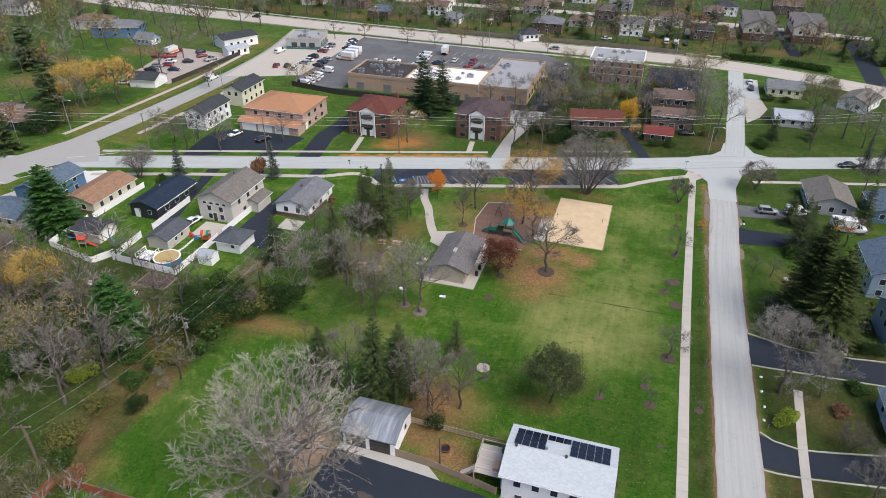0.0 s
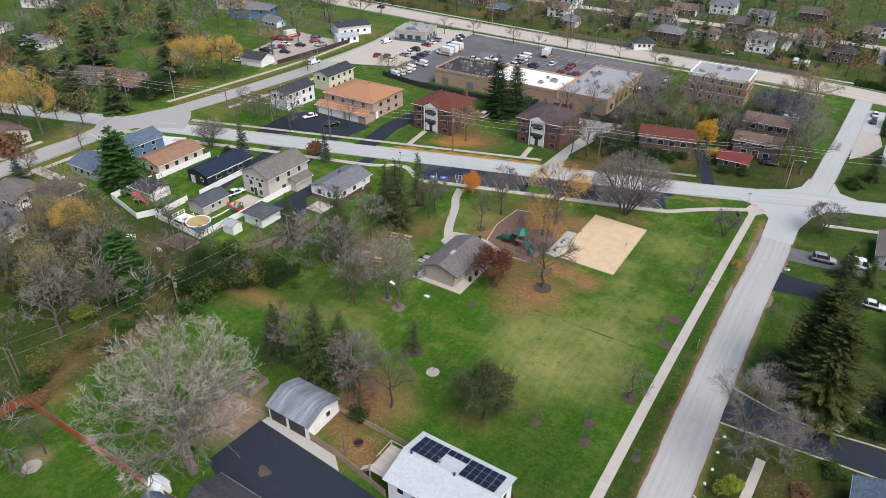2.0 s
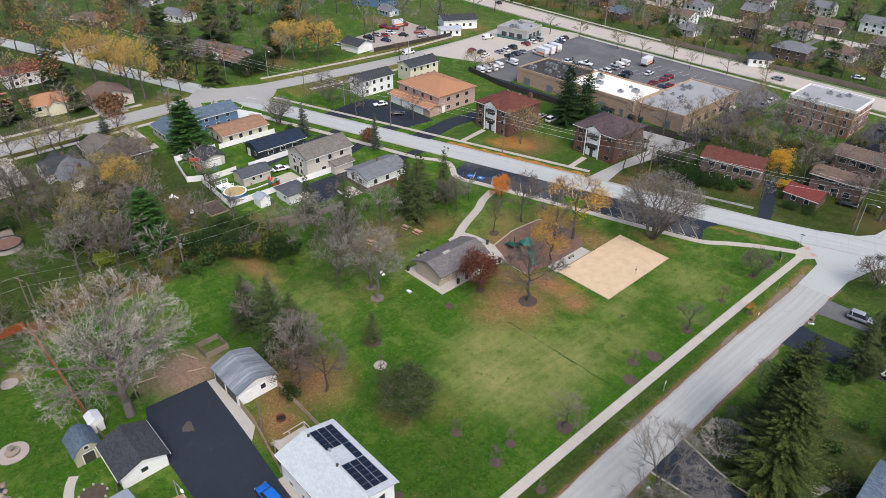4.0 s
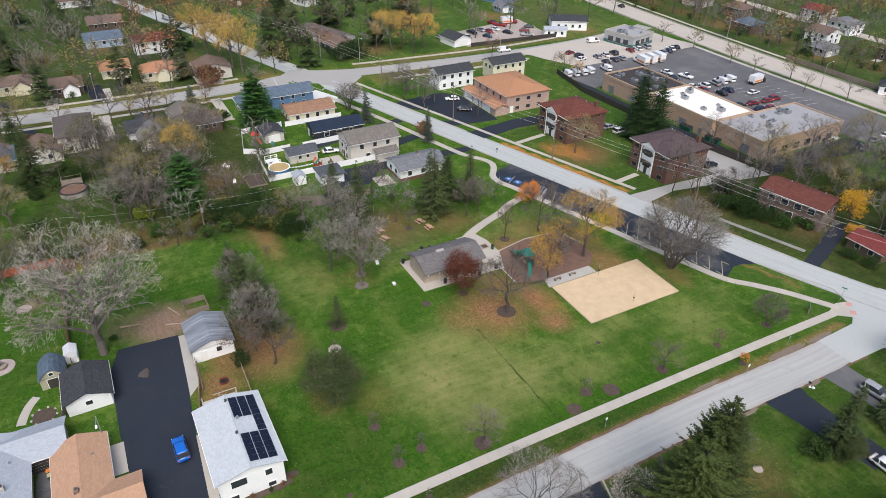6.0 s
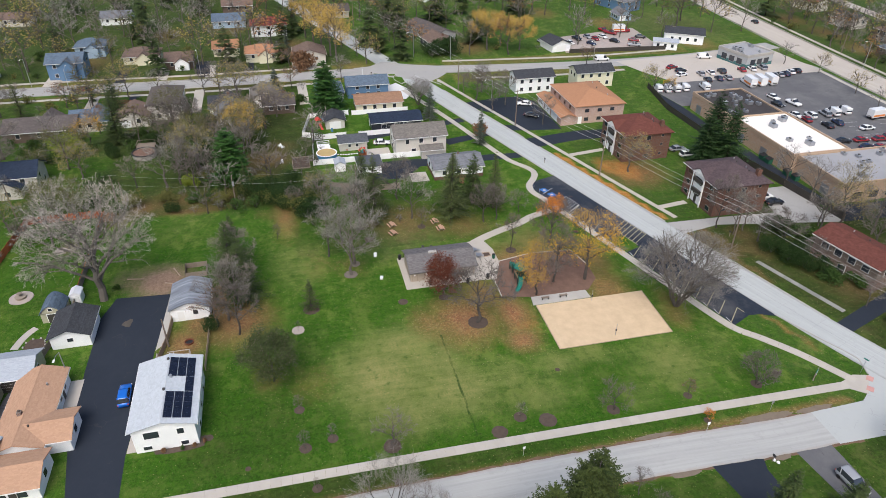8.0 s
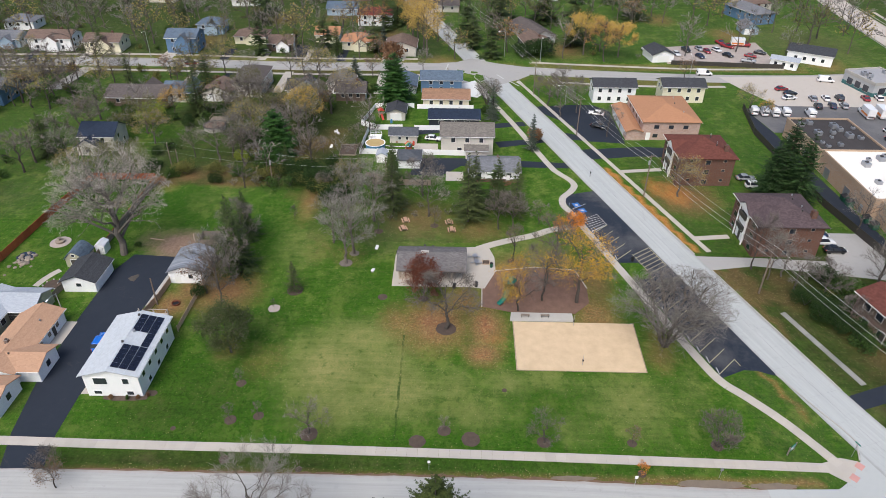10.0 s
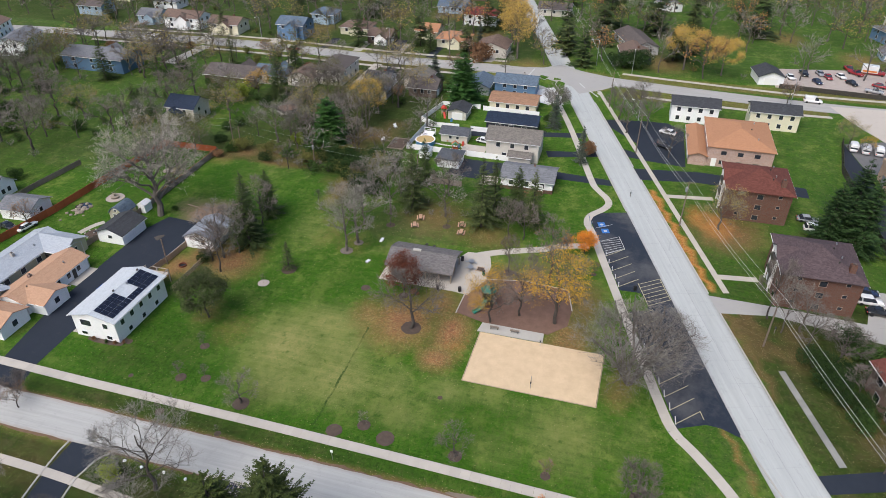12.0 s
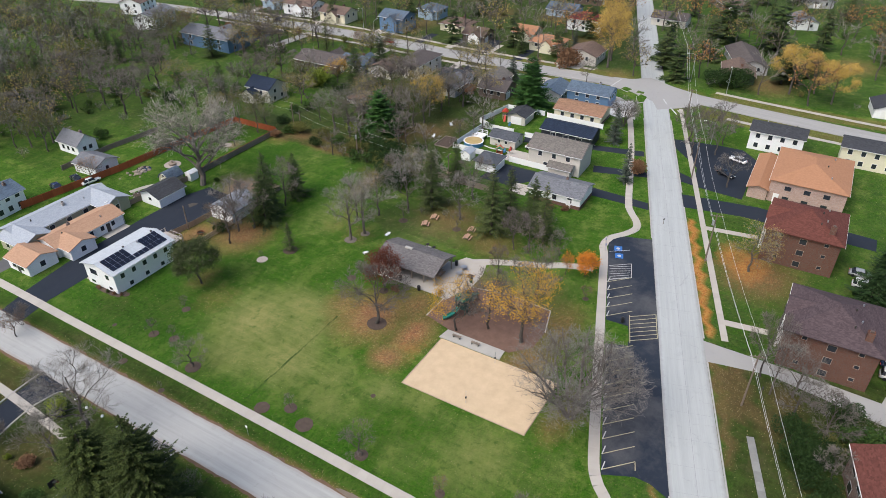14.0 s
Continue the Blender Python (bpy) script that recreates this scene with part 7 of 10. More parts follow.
conifer("spruce_c", 7, 18, 6.4, "pine", "broad ragged green spruce", ragged=0.45, low=0.1)
conifer("spruce_d", 29, 18, 6.8, "deep", "dense deep green spruce with full boughs", levels=32, arms=11, sprays=16, ragged=0.4, shape=0.7, fat=1.1)
conifer("spruce_big", 8, 22, 8.0, "dark_spruce", "huge broad dark spruce with drooping boughs", levels=46, arms=18, sprays=34, ragged=0.3, low=0.03, shape=0.66, limp=0.2, fat=0.8)
conifer("blue_a", 9, 10, 2.6, "blue", "dense blue-grey garden spruce", levels=20)
conifer("fir_a", 13, 12.5, 5.2, "fir", "wide fresh green fir", shape=0.62, fat=1.3, sprays=16, arms=11)
bare("pine_a", 15, 9.5, 0.85, "dark", "rounded dark grey-green lawn pine", "pine", 11000, 0.24, levels=4, twigs=1600)
conifer("arbor", 17, 5, 0.9, "spruce", "narrow dark green arborvitae", levels=16, arms=7, sprays=4, shape=0.4)
conifer("small_con", 19, 6.5, 2.4, "pine", "young thin grey-green conifer", levels=16, sprays=5, arms=6, ragged=0.5)
bare("amber_a", 131, 15, 0.9, "grey", "broad tree full of amber autumn leaves", "amber", 8500, 0.25, twigs=700, levels=3)
bare("flame", 137, 8, 0.05, "dark", "narrow tree of bright yellow-orange leaves", "yellow", 2600, 0.28, levels=3, twigs=500)
FAR_KIND = dict(levels=2, first=6, twigs=260, thick=3.0, twig=1.7, light=True, single=True)
bare("far_bare", 211, 12, 0.9, "grey", "bare deciduous tree in a far garden", **FAR_KIND)
bare("far_bare_b", 223, 13, 0.8, "dark", "bare dark deciduous tree in a far garden", **FAR_KIND)
bare("far_gold", 227, 11, 0.9, "grey", "autumn tree with gold leaves in a far garden", "gold", 330, 0.4, **FAR_KIND)
bare("far_orange", 229, 11, 0.8, "dark", "autumn tree with orange leaves in a far garden", "orange_far", 330, 0.4, **FAR_KIND)
bare("far_olive", 233, 11, 0.9, "grey", "tree with olive leaves in a far garden", "olive", 330, 0.4, **FAR_KIND)
bare("far_tall_orange", 239, 19, 0.35, "grey", "tall street tree with thin amber leaves", "amber", 4000, 0.27, levels=3, twigs=500, thick=1.5, single=True)
conifer("far_spruce", 241, 13, 4.6, "spruce", "dark green spruce in a far garden", levels=13, arms=8, sprays=3, ragged=0.5, low=0.03, shape=0.7, fat=2.4)
conifer("far_pine", 243, 13, 5.0, "pine", "broad grey-green pine in a far garden", levels=11, arms=8, sprays=4, ragged=0.6, low=0.16, shape=0.5, fat=2.6)
bush("shrub_green", 21, 1.6, 2.0, "green", "dense dark green shrub")
bush("shrub_olive", 22, 2.0, 2.4, "olive", "loose olive and yellow shrub")
bush("shrub_yellow", 25, 1.5, 2.2, "yellow", "bright yellow autumn shrub")
bush("shrub_rust", 26, 1.3, 1.5, "rust", "low dry rust-brown shrub")
bush("shrub_lime", 28, 1.7, 3.2, "lime", "dense yellow-green rounded shrub", 2600, 0.22, hollow=0.65)
bush("thicket", 27, 2.6, 3.6, "yew", "tall dark green thicket", 2800, 0.21, hollow=0.7)

bush("far_brush_green", 31, 1.7, 2.4, "green", "dark green undergrowth", 260, 0.34)
bush("far_brush_olive", 32, 1.7, 2.2, "olive", "olive undergrowth", 240, 0.34)
bare("far_brush_bare", 35, 4.5, 1.0, "grey", "bare grey undergrowth", levels=2, first=3, trunks=3, twigs=220, thick=1.4, single=True, twig=1.4, light=True)


def plant(key, x, y, h=None, turn=None, wide=1.0, label=""):
    src, h0 = PLANTS[key]
    k = (h or h0) / h0
    t = turn if turn is not None else (x * 37.7 + y * 91.3) % 360
    ob = copy_thing(src, pose(x, y, 0.0, 0, 0, t))
    ob.scale = (k * wide, k * wide, k)
    ob["group"] = ob["label"].split(" with ")[0] + "s"
    if label:
        ob["label"] = label
    PLACED.setdefault(key, []).append(ob)
    return ob


# park trees: kind, x, y, height, width factor
PARK = [("giant", -35.6, 48.0, 23.5, 1.05), ("spruce_b", -42.5, 71.5, 11.5, 1.15), ("spruce_a", -33.2, 71.6, 15.5, 1.05), ("spruce_b", -30.0, 73.4, 13.5, 1.15), ("oak_c", -38.0, 72.0, 11.5, 0.9), ("oak_b", -24.5, 70.6, 13, 0.9), ("oak_c", -20.0, 72.5, 11, 0.9), ("rust_a", -23.0, 68.8, 8, 1.0), ("oak_c", -27.0, 72.6, 12, 0.8),
    ("pine_a", -7.0, 78.0, 9.5, 1.0), ("small_con", -24.3, 85.2, 6.5, 1.0), ("oak_b", -37.2, 94.8, 13.5, 1.15), ("oak_a", -33.6, 93.7, 13.5, 1.05), ("oak_b", -41.0, 90.0, 12, 0.8), ("red_oak", -22.6, 109.7, 8.4, 1.0), ("oak_c", -14.0, 113.9, 12.0, 1.3),
    ("yellow_b", -19.4, 127.1, 10.5, 0.95), ("yellow_a", -22.2, 138.2, 15.5, 1.1), ("oak_d", -10.6, 151.6, 15.0, 1.38), ("bare_orange", -35.2, 127.3, 9.5, 0.55), ("orange_a", -44.6, 137.6, 5.0, 0.6), ("bare_orange", -34.6, 135.8, 12.0, 1.0), ("orange_ball", -45.8, 141.1, 5.0, 0.95), ("oak_c", -22.6, 131.8, 12.5, 0.85), ("rust_a", -39.2, 143.6, 3.0, 1.0),
    ("spruce_c", -53.9, 101.5, 16.0, 1.15), ("spruce_c", -50.6, 118.3, 16.5, 1.1), ("spruce_c", -53.3, 129.0, 14.0, 1.05), ("spruce_b", -57.0, 125.0, 12.5, 1.2), ("spruce_c", -56.0, 120.0, 14.5, 1.05), ("spruce_a", -67.0, 100.5, 11.5, 1.1), ("oak_b", -52.5, 109.6, 11.5, 1.0), ("oak_a", -58.0, 90.5, 10.5, 1.0), ("oak_b", -50.0, 97.5, 12.5, 1.0), ("oak_a", -45.0, 93.0, 12.5, 0.9),
    ("oak_c", -62.0, 108.0, 11, 1.0), ("oak_b", -58.5, 97.0, 11.5, 1.1), ("oak_c", -47.5, 125.0, 10, 0.8), ("thicket", -58.5, 87.6, 4.5, 1.3), ("oak_c", -48.0, 128.0, 9, 0.9), ("small_a", -50.0, 134.0, 6, 1.0), ("small_a", -45.8, 99.0, 5, 0.8), ("small_a", -50.0, 80.0, 4.0, 0.6), ("small_a", -48.5, 111.0, 5, 0.8),
    ("small_a", 10.1, 94.2, 6.5, 1.2), ("small_a", 10.8, 128.5, 6.0, 1.2), ("small_b", 10.9, 153.5, 6.0, 1.15), ("small_a", 9.0, 114.0, 3.2, 0.7), ("small_a", 6.8, 86.0, 3.0, 0.7), ("small_a", 7.7, 82.0, 3.4, 0.8), ("small_a", 0.1, 81.6, 3.2, 0.7), ("rust_a", 10.7, 141.3, 3.4, 0.8), ("orange_a", 16.0, 141.5, 2.2, 0.9), ("small_a", -18.8, 82.5, 2.4, 0.5), ("shrub_rust", 3.9, 62.4, 0.9, 0.5), ("shrub_green", 3.9, 65.0, 0.9, 0.5), ("shrub_rust", 3.8, 66.6, 0.8, 0.5), ("shrub_rust", 3.2, 68.0, 0.8, 0.4), ("small_a", 16.3, 93.9, 2.0, 0.5), ("small_a", 14.9, 83.1, 2.2, 0.6), ("shrub_rust", -23.6, 111.6, 1.2, 0.8),
    # east side
    ("spruce_big", 32.9, 113.3, 21.0, 1.0), ("spruce_big", 35.2, 107.4, 19.4, 1.12), ("spruce_a", 35.0, 138.5, 13.0, 1.0), ("fan", 27.1, 91.0, 14.0, 1.15), ("ghost", 28.6, 105.6, 6.5, 1.2), ("oak_b", 33.0, 92.0, 9, 1.0), ("thicket", 41.2, 105.8, 2.4, 1.0), ("thicket", 42.8, 107.6, 2.4, 0.9), ("thicket", 44.0, 105.6, 2.2, 1.0), ("small_a", 25.6, 125.0, 5.0, 0.8), ("spruce_b", -109.3, 39.7, 14.0, 1.3), ("shrub_green", -91.1, 59.8, 4.6, 1.3), ("shrub_lime", -79.7, 59.9, 3.4, 1.1), ("shrub_lime", -103.6, 27.8, 6.5, 1.4), ("oak_c", -33.9, 174.9, 13.5, 0.6), ("thicket", -22.5, 180.6, 3.6, 1.15), ("thicket", -19.0, 182.0, 4.0, 1.2), ("thicket", -16.0, 183.6, 3.6, 1.1), ("thicket", -20.5, 184.8, 3.4, 1.1), ("thicket", -13.5, 186.2, 3.2, 1.1), ("shrub_green", -11.5, 185.5, 2.6, 1.3), ("oak_b", -27.0, 180.5, 8.5, 1.2), ("oak_c", -24.5, 184.5, 8.5, 1.2), ("oak_a", -30.5, 176.8, 12.5, 0.6), ("small_b", 29.0, 166.9, 7.0, 1.5), ("spruce_b", 35.0, 150.2, 7.5, 1.3), ("spruce_b", 39.0, 149.0, 7.0, 1.3), ("pine_a", 37.0, 138.2, 5.0, 0.8), ("shrub_green", 33.5, 135.4, 2.4, 1.2), ("small_a", 29.0, 126.0, 4.5, 0.9), ("shrub_lime", 27.4, 84.5, 3.6, 0.85), ("small_b", 35.5, 81.5, 4.5, 1.2), ("shrub_lime", 36.0, 86.0, 1.4, 0.6), ("small_b", 38.5, 78.0, 4.0, 1.2), ("shrub_rust", 35.5, 89.0, 1.4, 1.2), ("oak_b", 36.0, 72.0, 8, 1.2),
    ("oak_a", 41.0, 80.0, 9, 1.1), ("blue_a", 57.7, 189.5, 10, 0.9), ("shrub_green", 39.0, 95.0, 1.6, 1.6), ("oak_c", 45.0, 143.0, 8, 1.0), ("small_a", 27.0, 112.5, 4, 1.0), ("rust_a", 20.0, 62.0, 5.0, 1.0), ("small_b", 17.6, 60.0, 4.5, 1.0),
    # before and round the houses west of the park
    ("blue_a", -108.9, 126.5, 9.8, 1.2), ("blue_a", -88.0, 136.0, 10.2, 0.9), ("oak_d", -120.3, 125.4, 9.0, 1.1), ("shrub_rust", -93.3, 137.3, 4.2, 0.6), ("fir_a", -119.5, 97.0, 16.0, 1.2), ("shrub_green", -113.2, 124.5, 2.6, 0.9), ("shrub_rust", -68.0, 128.5, 1.0, 1.2), ("shrub_rust", -67.2, 125.0, 1.0, 1.2),
    # across the skewed street
    ("spruce_d", -67.5, 194.0, 18.5, 1.05), ("spruce_d", -61.5, 195.0, 17.5, 1.0), ("spruce_d", -64.0, 189.5, 15.0, 1.0), ("gold_b", -63.5, 168.4, 10.5, 1.15), ("oak_a", -31.6, 180.0, 9.5, 1.0), ("oak_a", 20.5, 196.5, 17.0, 1.0), ("flame", -4.7, 198.6, 9.0, 0.95), ("oak_b", -97.5, 158.0, 9.5, 1.0), ("oak_a", -114.5, 152.0, 10, 0.9), ("oak_c", -122.0, 152.5, 9, 1.0), ("gold_b", -118.0, 205.0, 8.5, 1.1), ("yellow_b", -113.5, 208.0, 5.5, 0.9),
    ("oak_a", -48.0, 203.0, 11, 1.0), ("gold_b", -33.5, 207.0, 13, 0.8), ("oak_a", -40.0, 204.0, 12, 0.9), ("oak_b", -27.0, 196.0, 11, 1.0), ("oak_a", -24.0, 207.0, 12, 1.0), ("olive_a", -20.0, 215.0, 11, 1.0), ("oak_b", -12.0, 212.0, 12, 1.0), ("oak_a", -4.0, 216.0, 12, 1.0), ("oak_c", 0.0, 207.0, 10, 1.0), ("gold_b", 12.0, 236.0, 15, 1.0), ("gold_a", 17.0, 246.0, 15, 1.0), ("oak_a", 16.0, 214.0, 13, 1.0), ("oak_b", 18.0, 226.0, 13, 1.0), ("oak_c", 14.0, 200.0, 9, 1.0), ("oak_a", -32.0, 222.0, 13, 1.0), ("gold_b", -27.0, 238.0, 13, 0.9), ("oak_b", -27.5, 228.0, 12, 0.9),
    ("shrub_green", -20.0, 190.0, 3.0, 1.5), ("shrub_green", -26.0, 190.5, 3.4, 1.5), ("thicket", -29.5, 187.0, 3.6, 1.2), ("shrub_green", -8.5, 190.5, 2.6, 1.4), ("shrub_olive", -23.5, 185.5, 2.2, 1.0), ("oak_c", -17.0, 186.0, 6.5, 1.0), ("shrub_yellow", -2.0, 197.0, 2.5, 1.0), ("thicket", 8.0, 188.5, 2.0, 1.4), ("thicket", 3.5, 187.5, 2.0, 1.4), ("oak_b", -2.5, 186.5, 7.0, 0.9),
    ("olive_a", 50.0, 226.0, 14, 1.1), ("spruce_c", 47.0, 206.0, 10, 1.0), ("spruce_b", 36.5, 203.5, 8, 1.3), ("oak_b", 56.0, 210.0, 13, 1.1), ("oak_a", 64.0, 224.0, 13, 1.0), ("shrub_green", 33.5, 196.0, 2.6, 1.5), ("blue_a", 60.5, 186.5, 9.5, 0.9), ("oak_b", 60.0, 204.0, 11, 1.0), ("thicket", 38.5, 239.5, 2.2, 1.4), ("thicket", 43.5, 238.6, 2.2, 1.4),
]
for key, x, y, h, w in PARK:
    plant(key, x, y, h, None, w)


# ---- woods and garden trees, set out by stretches of the plan ----
ROAD_LINES = [(STREET_LINE, 5.5), ([(20.0, -60), (20.3, 120), (22.5, 172), (28.4, 235), (30.5, 276)], 4.5), ([(-128, -180), (-153, -60), (-156, 0), (-154, 60), (-155, 115), (-147, 200), (-155, 278)], 7.5),
              ([(-420, 322), (-260, 297), (-100, 284), (22, 279), (60, 268), (160, 205)], 8.5)]
SET = [(o[1], o[2]) for o in PARK]
# open grass that stays clear of trees
KEEP_CLEAR += [(-104, 84, 8), (-97, 83, 8), (-89, 81, 8), (-83, 84, 6), (-85, 75, 4.5), (-110, 86, 7), (-79, 98, 6), (-74, 97, 5), (-113, 90, 8), (-108, 88, 5), (-101, -12, 10), (-96, -22, 8), (-45, -8, 9), (-48, 9, 9), (-56, 4, 6), (-122, -88, 12), (-99, 47.3, 6.5), (-92, 50, 6), (-85, 53, 6.5), (-78, 55, 6), (-88, 46, 5), (-75, 50, 4.5), (-62, 52, 7), (-80, 92, 6), (-86, 90, 5), (-82, 22, 8), (-78, 30, 6), (-98, 6, 8), (-92, -2, 8), (-105, 0, 8), (-102, -14, 7), (-60, 18, 8), (-50, 18, 6), (-185, 186, 14), (-200, 210, 16), (-210, 170, 14)]


def clear(x, y, gap):
    if any((x - a) ** 2 + (y - b) ** 2 < r * r for a, b, r in KEEP_CLEAR) or any((x - a) ** 2 + (y - b) ** 2 < gap * gap for a, b in SET):
        return False
    p = Vector((x, y))
    for line, w in ROAD_LINES:
        for a, b in zip(line, line[1:]):
            a, b = Vector(a), Vector(b)
            t = max(0.0, min(1.0, (p - a).dot(b - a) / (b - a).length_squared))
            if (p - a.lerp(b, t)).length < w:
                return False
    return True


FAR_WOODS = {"v": [], "loops": [], "starts": [], "marks": [], "mats": []}


def far_plant(key, x, y, h, turn, wide):
    """Adds a far tree to the one joined mesh of distant trees."""
    src, h0 = PLANTS[key]
    k = h / h0
    F = FAR_WOODS
    m = np.array(pose(x, y, 0, 0, 0, turn)) @ np.diag((k * wide, k * wide, k, 1))
    for ob in (src, *src.children_recursive):
        if ob.type != "MESH":
            continue
        me = ob.data
        co = np.empty(len(me.vertices) * 3)
        me.vertices.foreach_get("co", co)
        co = co.reshape(-1, 3) @ m[:3, :3].T + m[:3, 3]
        li = np.empty(len(me.loops), int)
        me.loops.foreach_get("vertex_index", li)
        st, mk = np.empty(len(me.polygons), int), np.empty(len(me.polygons), int)
        me.polygons.foreach_get("loop_start", st)
        me.polygons.foreach_get("material_index", mk)
        slots = []
        for mat in me.materials:
            if mat not in F["mats"]:
                F["mats"].append(mat)
            slots.append(F["mats"].index(mat))
        F["loops"].append(li + sum(len(v) for v in F["v"]))
        F["starts"].append(st + sum(len(v) for v in F["loops"][:-1]))
        F["marks"].append(np.array(slots)[mk])
        F["v"].append(co)


def grow_far_woods():
    F = FAR_WOODS
    v, loops, starts = np.concatenate(F["v"]), np.concatenate(F["loops"]), np.concatenate(F["starts"])
    me = bpy.data.meshes.new("far_woods")
    me.vertices.add(len(v))
    me.vertices.foreach_set("co", v.ravel())
    me.loops.add(len(loops))
    me.loops.foreach_set("vertex_index", loops)
    me.polygons.add(len(starts))
    me.polygons.foreach_set("loop_start", starts)
    for mat in F["mats"]:
        me.materials.append(mat)
    me.polygons.foreach_set("material_index", np.concatenate(F["marks"]))
    me.update(calc_edges=True)
    tagged(new("far_woods", me), "distant bare, gold and evergreen trees among houses", "woods", kind="stuff")


def wood(seed, x0, x1, y0, y1, n, kinds, gap=4.5, h0=8, h1=14):
    rnd = random.Random(seed)
    left = n
    for _ in range(n * 12):
        x, y = rnd.uniform(x0, x1), rnd.uniform(y0, y1)
        key, h = rnd.choice(kinds), rnd.uniform(h0, h1)
        if left and clear(x, y, gap):
            SET.append((x, y))
            low = key.startswith(("shrub", "thicket", "far_brush"))
            (far_plant if key.startswith("far_") else plant)(key, x, y, h * 0.28 if low else h, rnd.uniform(0, 360), rnd.uniform(0.85, 1.25))
            left -= 1


# trees that stand out
for key, x, y, h, w in [("fir_a", -79.5, 70.0, 14.0, 1.2), ("amber_a", -99.5, 73.5, 12, 0.95), ("gold_a", -101.5, 70.5, 13, 1.1), ("gold_b", -86.5, 62.0, 14, 1.0), ("olive_a", -104, 60, 9, 1.2), ("yellow_b", -108.5, 33.0, 8, 1.2), ("amber_a", -171.7, 163.2, 15, 1.15), ("amber_a", -169.0, 175.5, 13, 1.1), ("olive_a", -176, 170, 12, 1.1), ("thicket", -168.4, 142.9, 5.5, 1.5), ("thicket", -169.5, 148.0, 6.0, 1.4), ("rust_a", -146.5, 193.5, 7.5, 1.0),
                        ("far_tall_orange", -168, 105, 19, 1.0), ("far_tall_orange", -176, 103.5, 19, 1.0), ("far_tall_orange", -184, 101, 18, 1.0), ("far_tall_orange", -192, 98.5, 18, 1.0), ("far_tall_orange", -202, 96, 18, 1.0), ("far_pine", -176, 122, 13, 1.0), ("far_spruce", -188, 120, 15, 1.2), 
                        ("spruce_b", -168, 72, 11, 1.0), ("blue_a", -181, 88, 9, 1.1), ("spruce_b", -128, 36.5, 12, 1.2), ("spruce_c", -132, 10, 12, 1.0), ("spruce_b", -166, -14, 10, 1.2), ("arbor", -143.5, 27, 5, 1.2), ("shrub_rust", -162.5, 93, 6, 0.9), ("rust_a", -164, 88, 7, 1.1), ("oak_b", -148, 104.5, 9, 0.9), ("blue_a", -138, 82.5, 9, 1.5), ("oak_a", -143, 70, 11, 1.0),
                        ("thicket", -68.5, 82, 3.6, 1.3), ("thicket", -71.5, 79.0, 4, 1.3), ("thicket", -65.5, 85.5, 4, 1.3), ("shrub_olive", -62.5, 84.0, 3.5, 1.4), ("shrub_olive", -69.0, 68.0, 2.8, 1.2), ("shrub_green", -70.5, 62.0, 2.4, 1.3), ("shrub_olive", -72.0, 55.5, 2.6, 1.3), ("shrub_olive", -71.0, 48.5, 3.4, 1.1), ("shrub_green", -69.5, 46.0, 2.4, 1.2), ("shrub_rust", -66.0, 43.6, 1.8, 1.2),
                        ("thicket", -69.8, 76.0, 4.8, 1.2), ("shrub_olive", -67.0, 78.0, 3.0, 1.2), ("thicket", -64.8, 81.8, 4.4, 1.3), ("small_b", -63.6, 84.2, 5.0, 1.0), ("shrub_green", -61.6, 88.4, 3.0, 1.2), ("shrub_yellow", -66.4, 82.6, 2.0, 0.8), ("shrub_olive", -70.8, 72.4, 3.0, 1.1), ("spruce_b", -73.5, 73.5, 8.0, 0.8), ("shrub_olive", -64.0, 88.0, 3.0, 1.2), ("gold_b", -67.0, 90.0, 7.0, 1.1), ("oak_c", -76.0, 62.0, 11, 1.0), ("thin", -78.0, 55.0, 13, 1.2), ("oak_a", -80.5, 58.0, 13, 1.0), ("thicket", -76, 84, 3, 1.2), ("small_b", -83.5, 90.6, 3.4, 0.7), ("gold_b", -84.6, 80.6, 4.5, 0.9), ("small_a", -90.5, 88.6, 6.0, 0.9), ("shrub_olive", -75, 76, 3, 1.3), ("shrub_green", -74, 67, 3, 1.2), ("thicket", -22.5, 67.8, 2.6, 0.9),
                        ("shrub_green", -38.5, 50.0, 1.2, 0.9), ("rust_a", -23.2, 23.6, 6.5, 1.1), ("spruce_a", -90, -62, 11, 1.3), ("spruce_a", -88.4, -55, 11, 1.3), ("spruce_a", -87.2, -48, 10, 1.3), ("arbor", -97, -3, 3, 1.3), ("arbor", -97.3, 0, 3, 1.3), ("arbor", -97.6, 3, 3, 1.3), ("arbor", -97.9, 6, 3, 1.3), ("far_spruce", -220.6, 134.4, 17, 1.4), ("far_pine", -196.5, 133, 15, 1.1), ("far_spruce", -214.9, 152.9, 18, 1.4), ("far_spruce", -222.9, 192.8, 17, 1.4), ("small_b", -58, 30, 7, 1.0), ("oak_b", -72, 20, 12, 1.0)]:
    SET.append((x, y))
    if key in ("far_spruce", "far_pine"):
        far_plant(key, x, y, h, x * 7.0, w)
    else:
        plant(key, x, y, h, None, w)

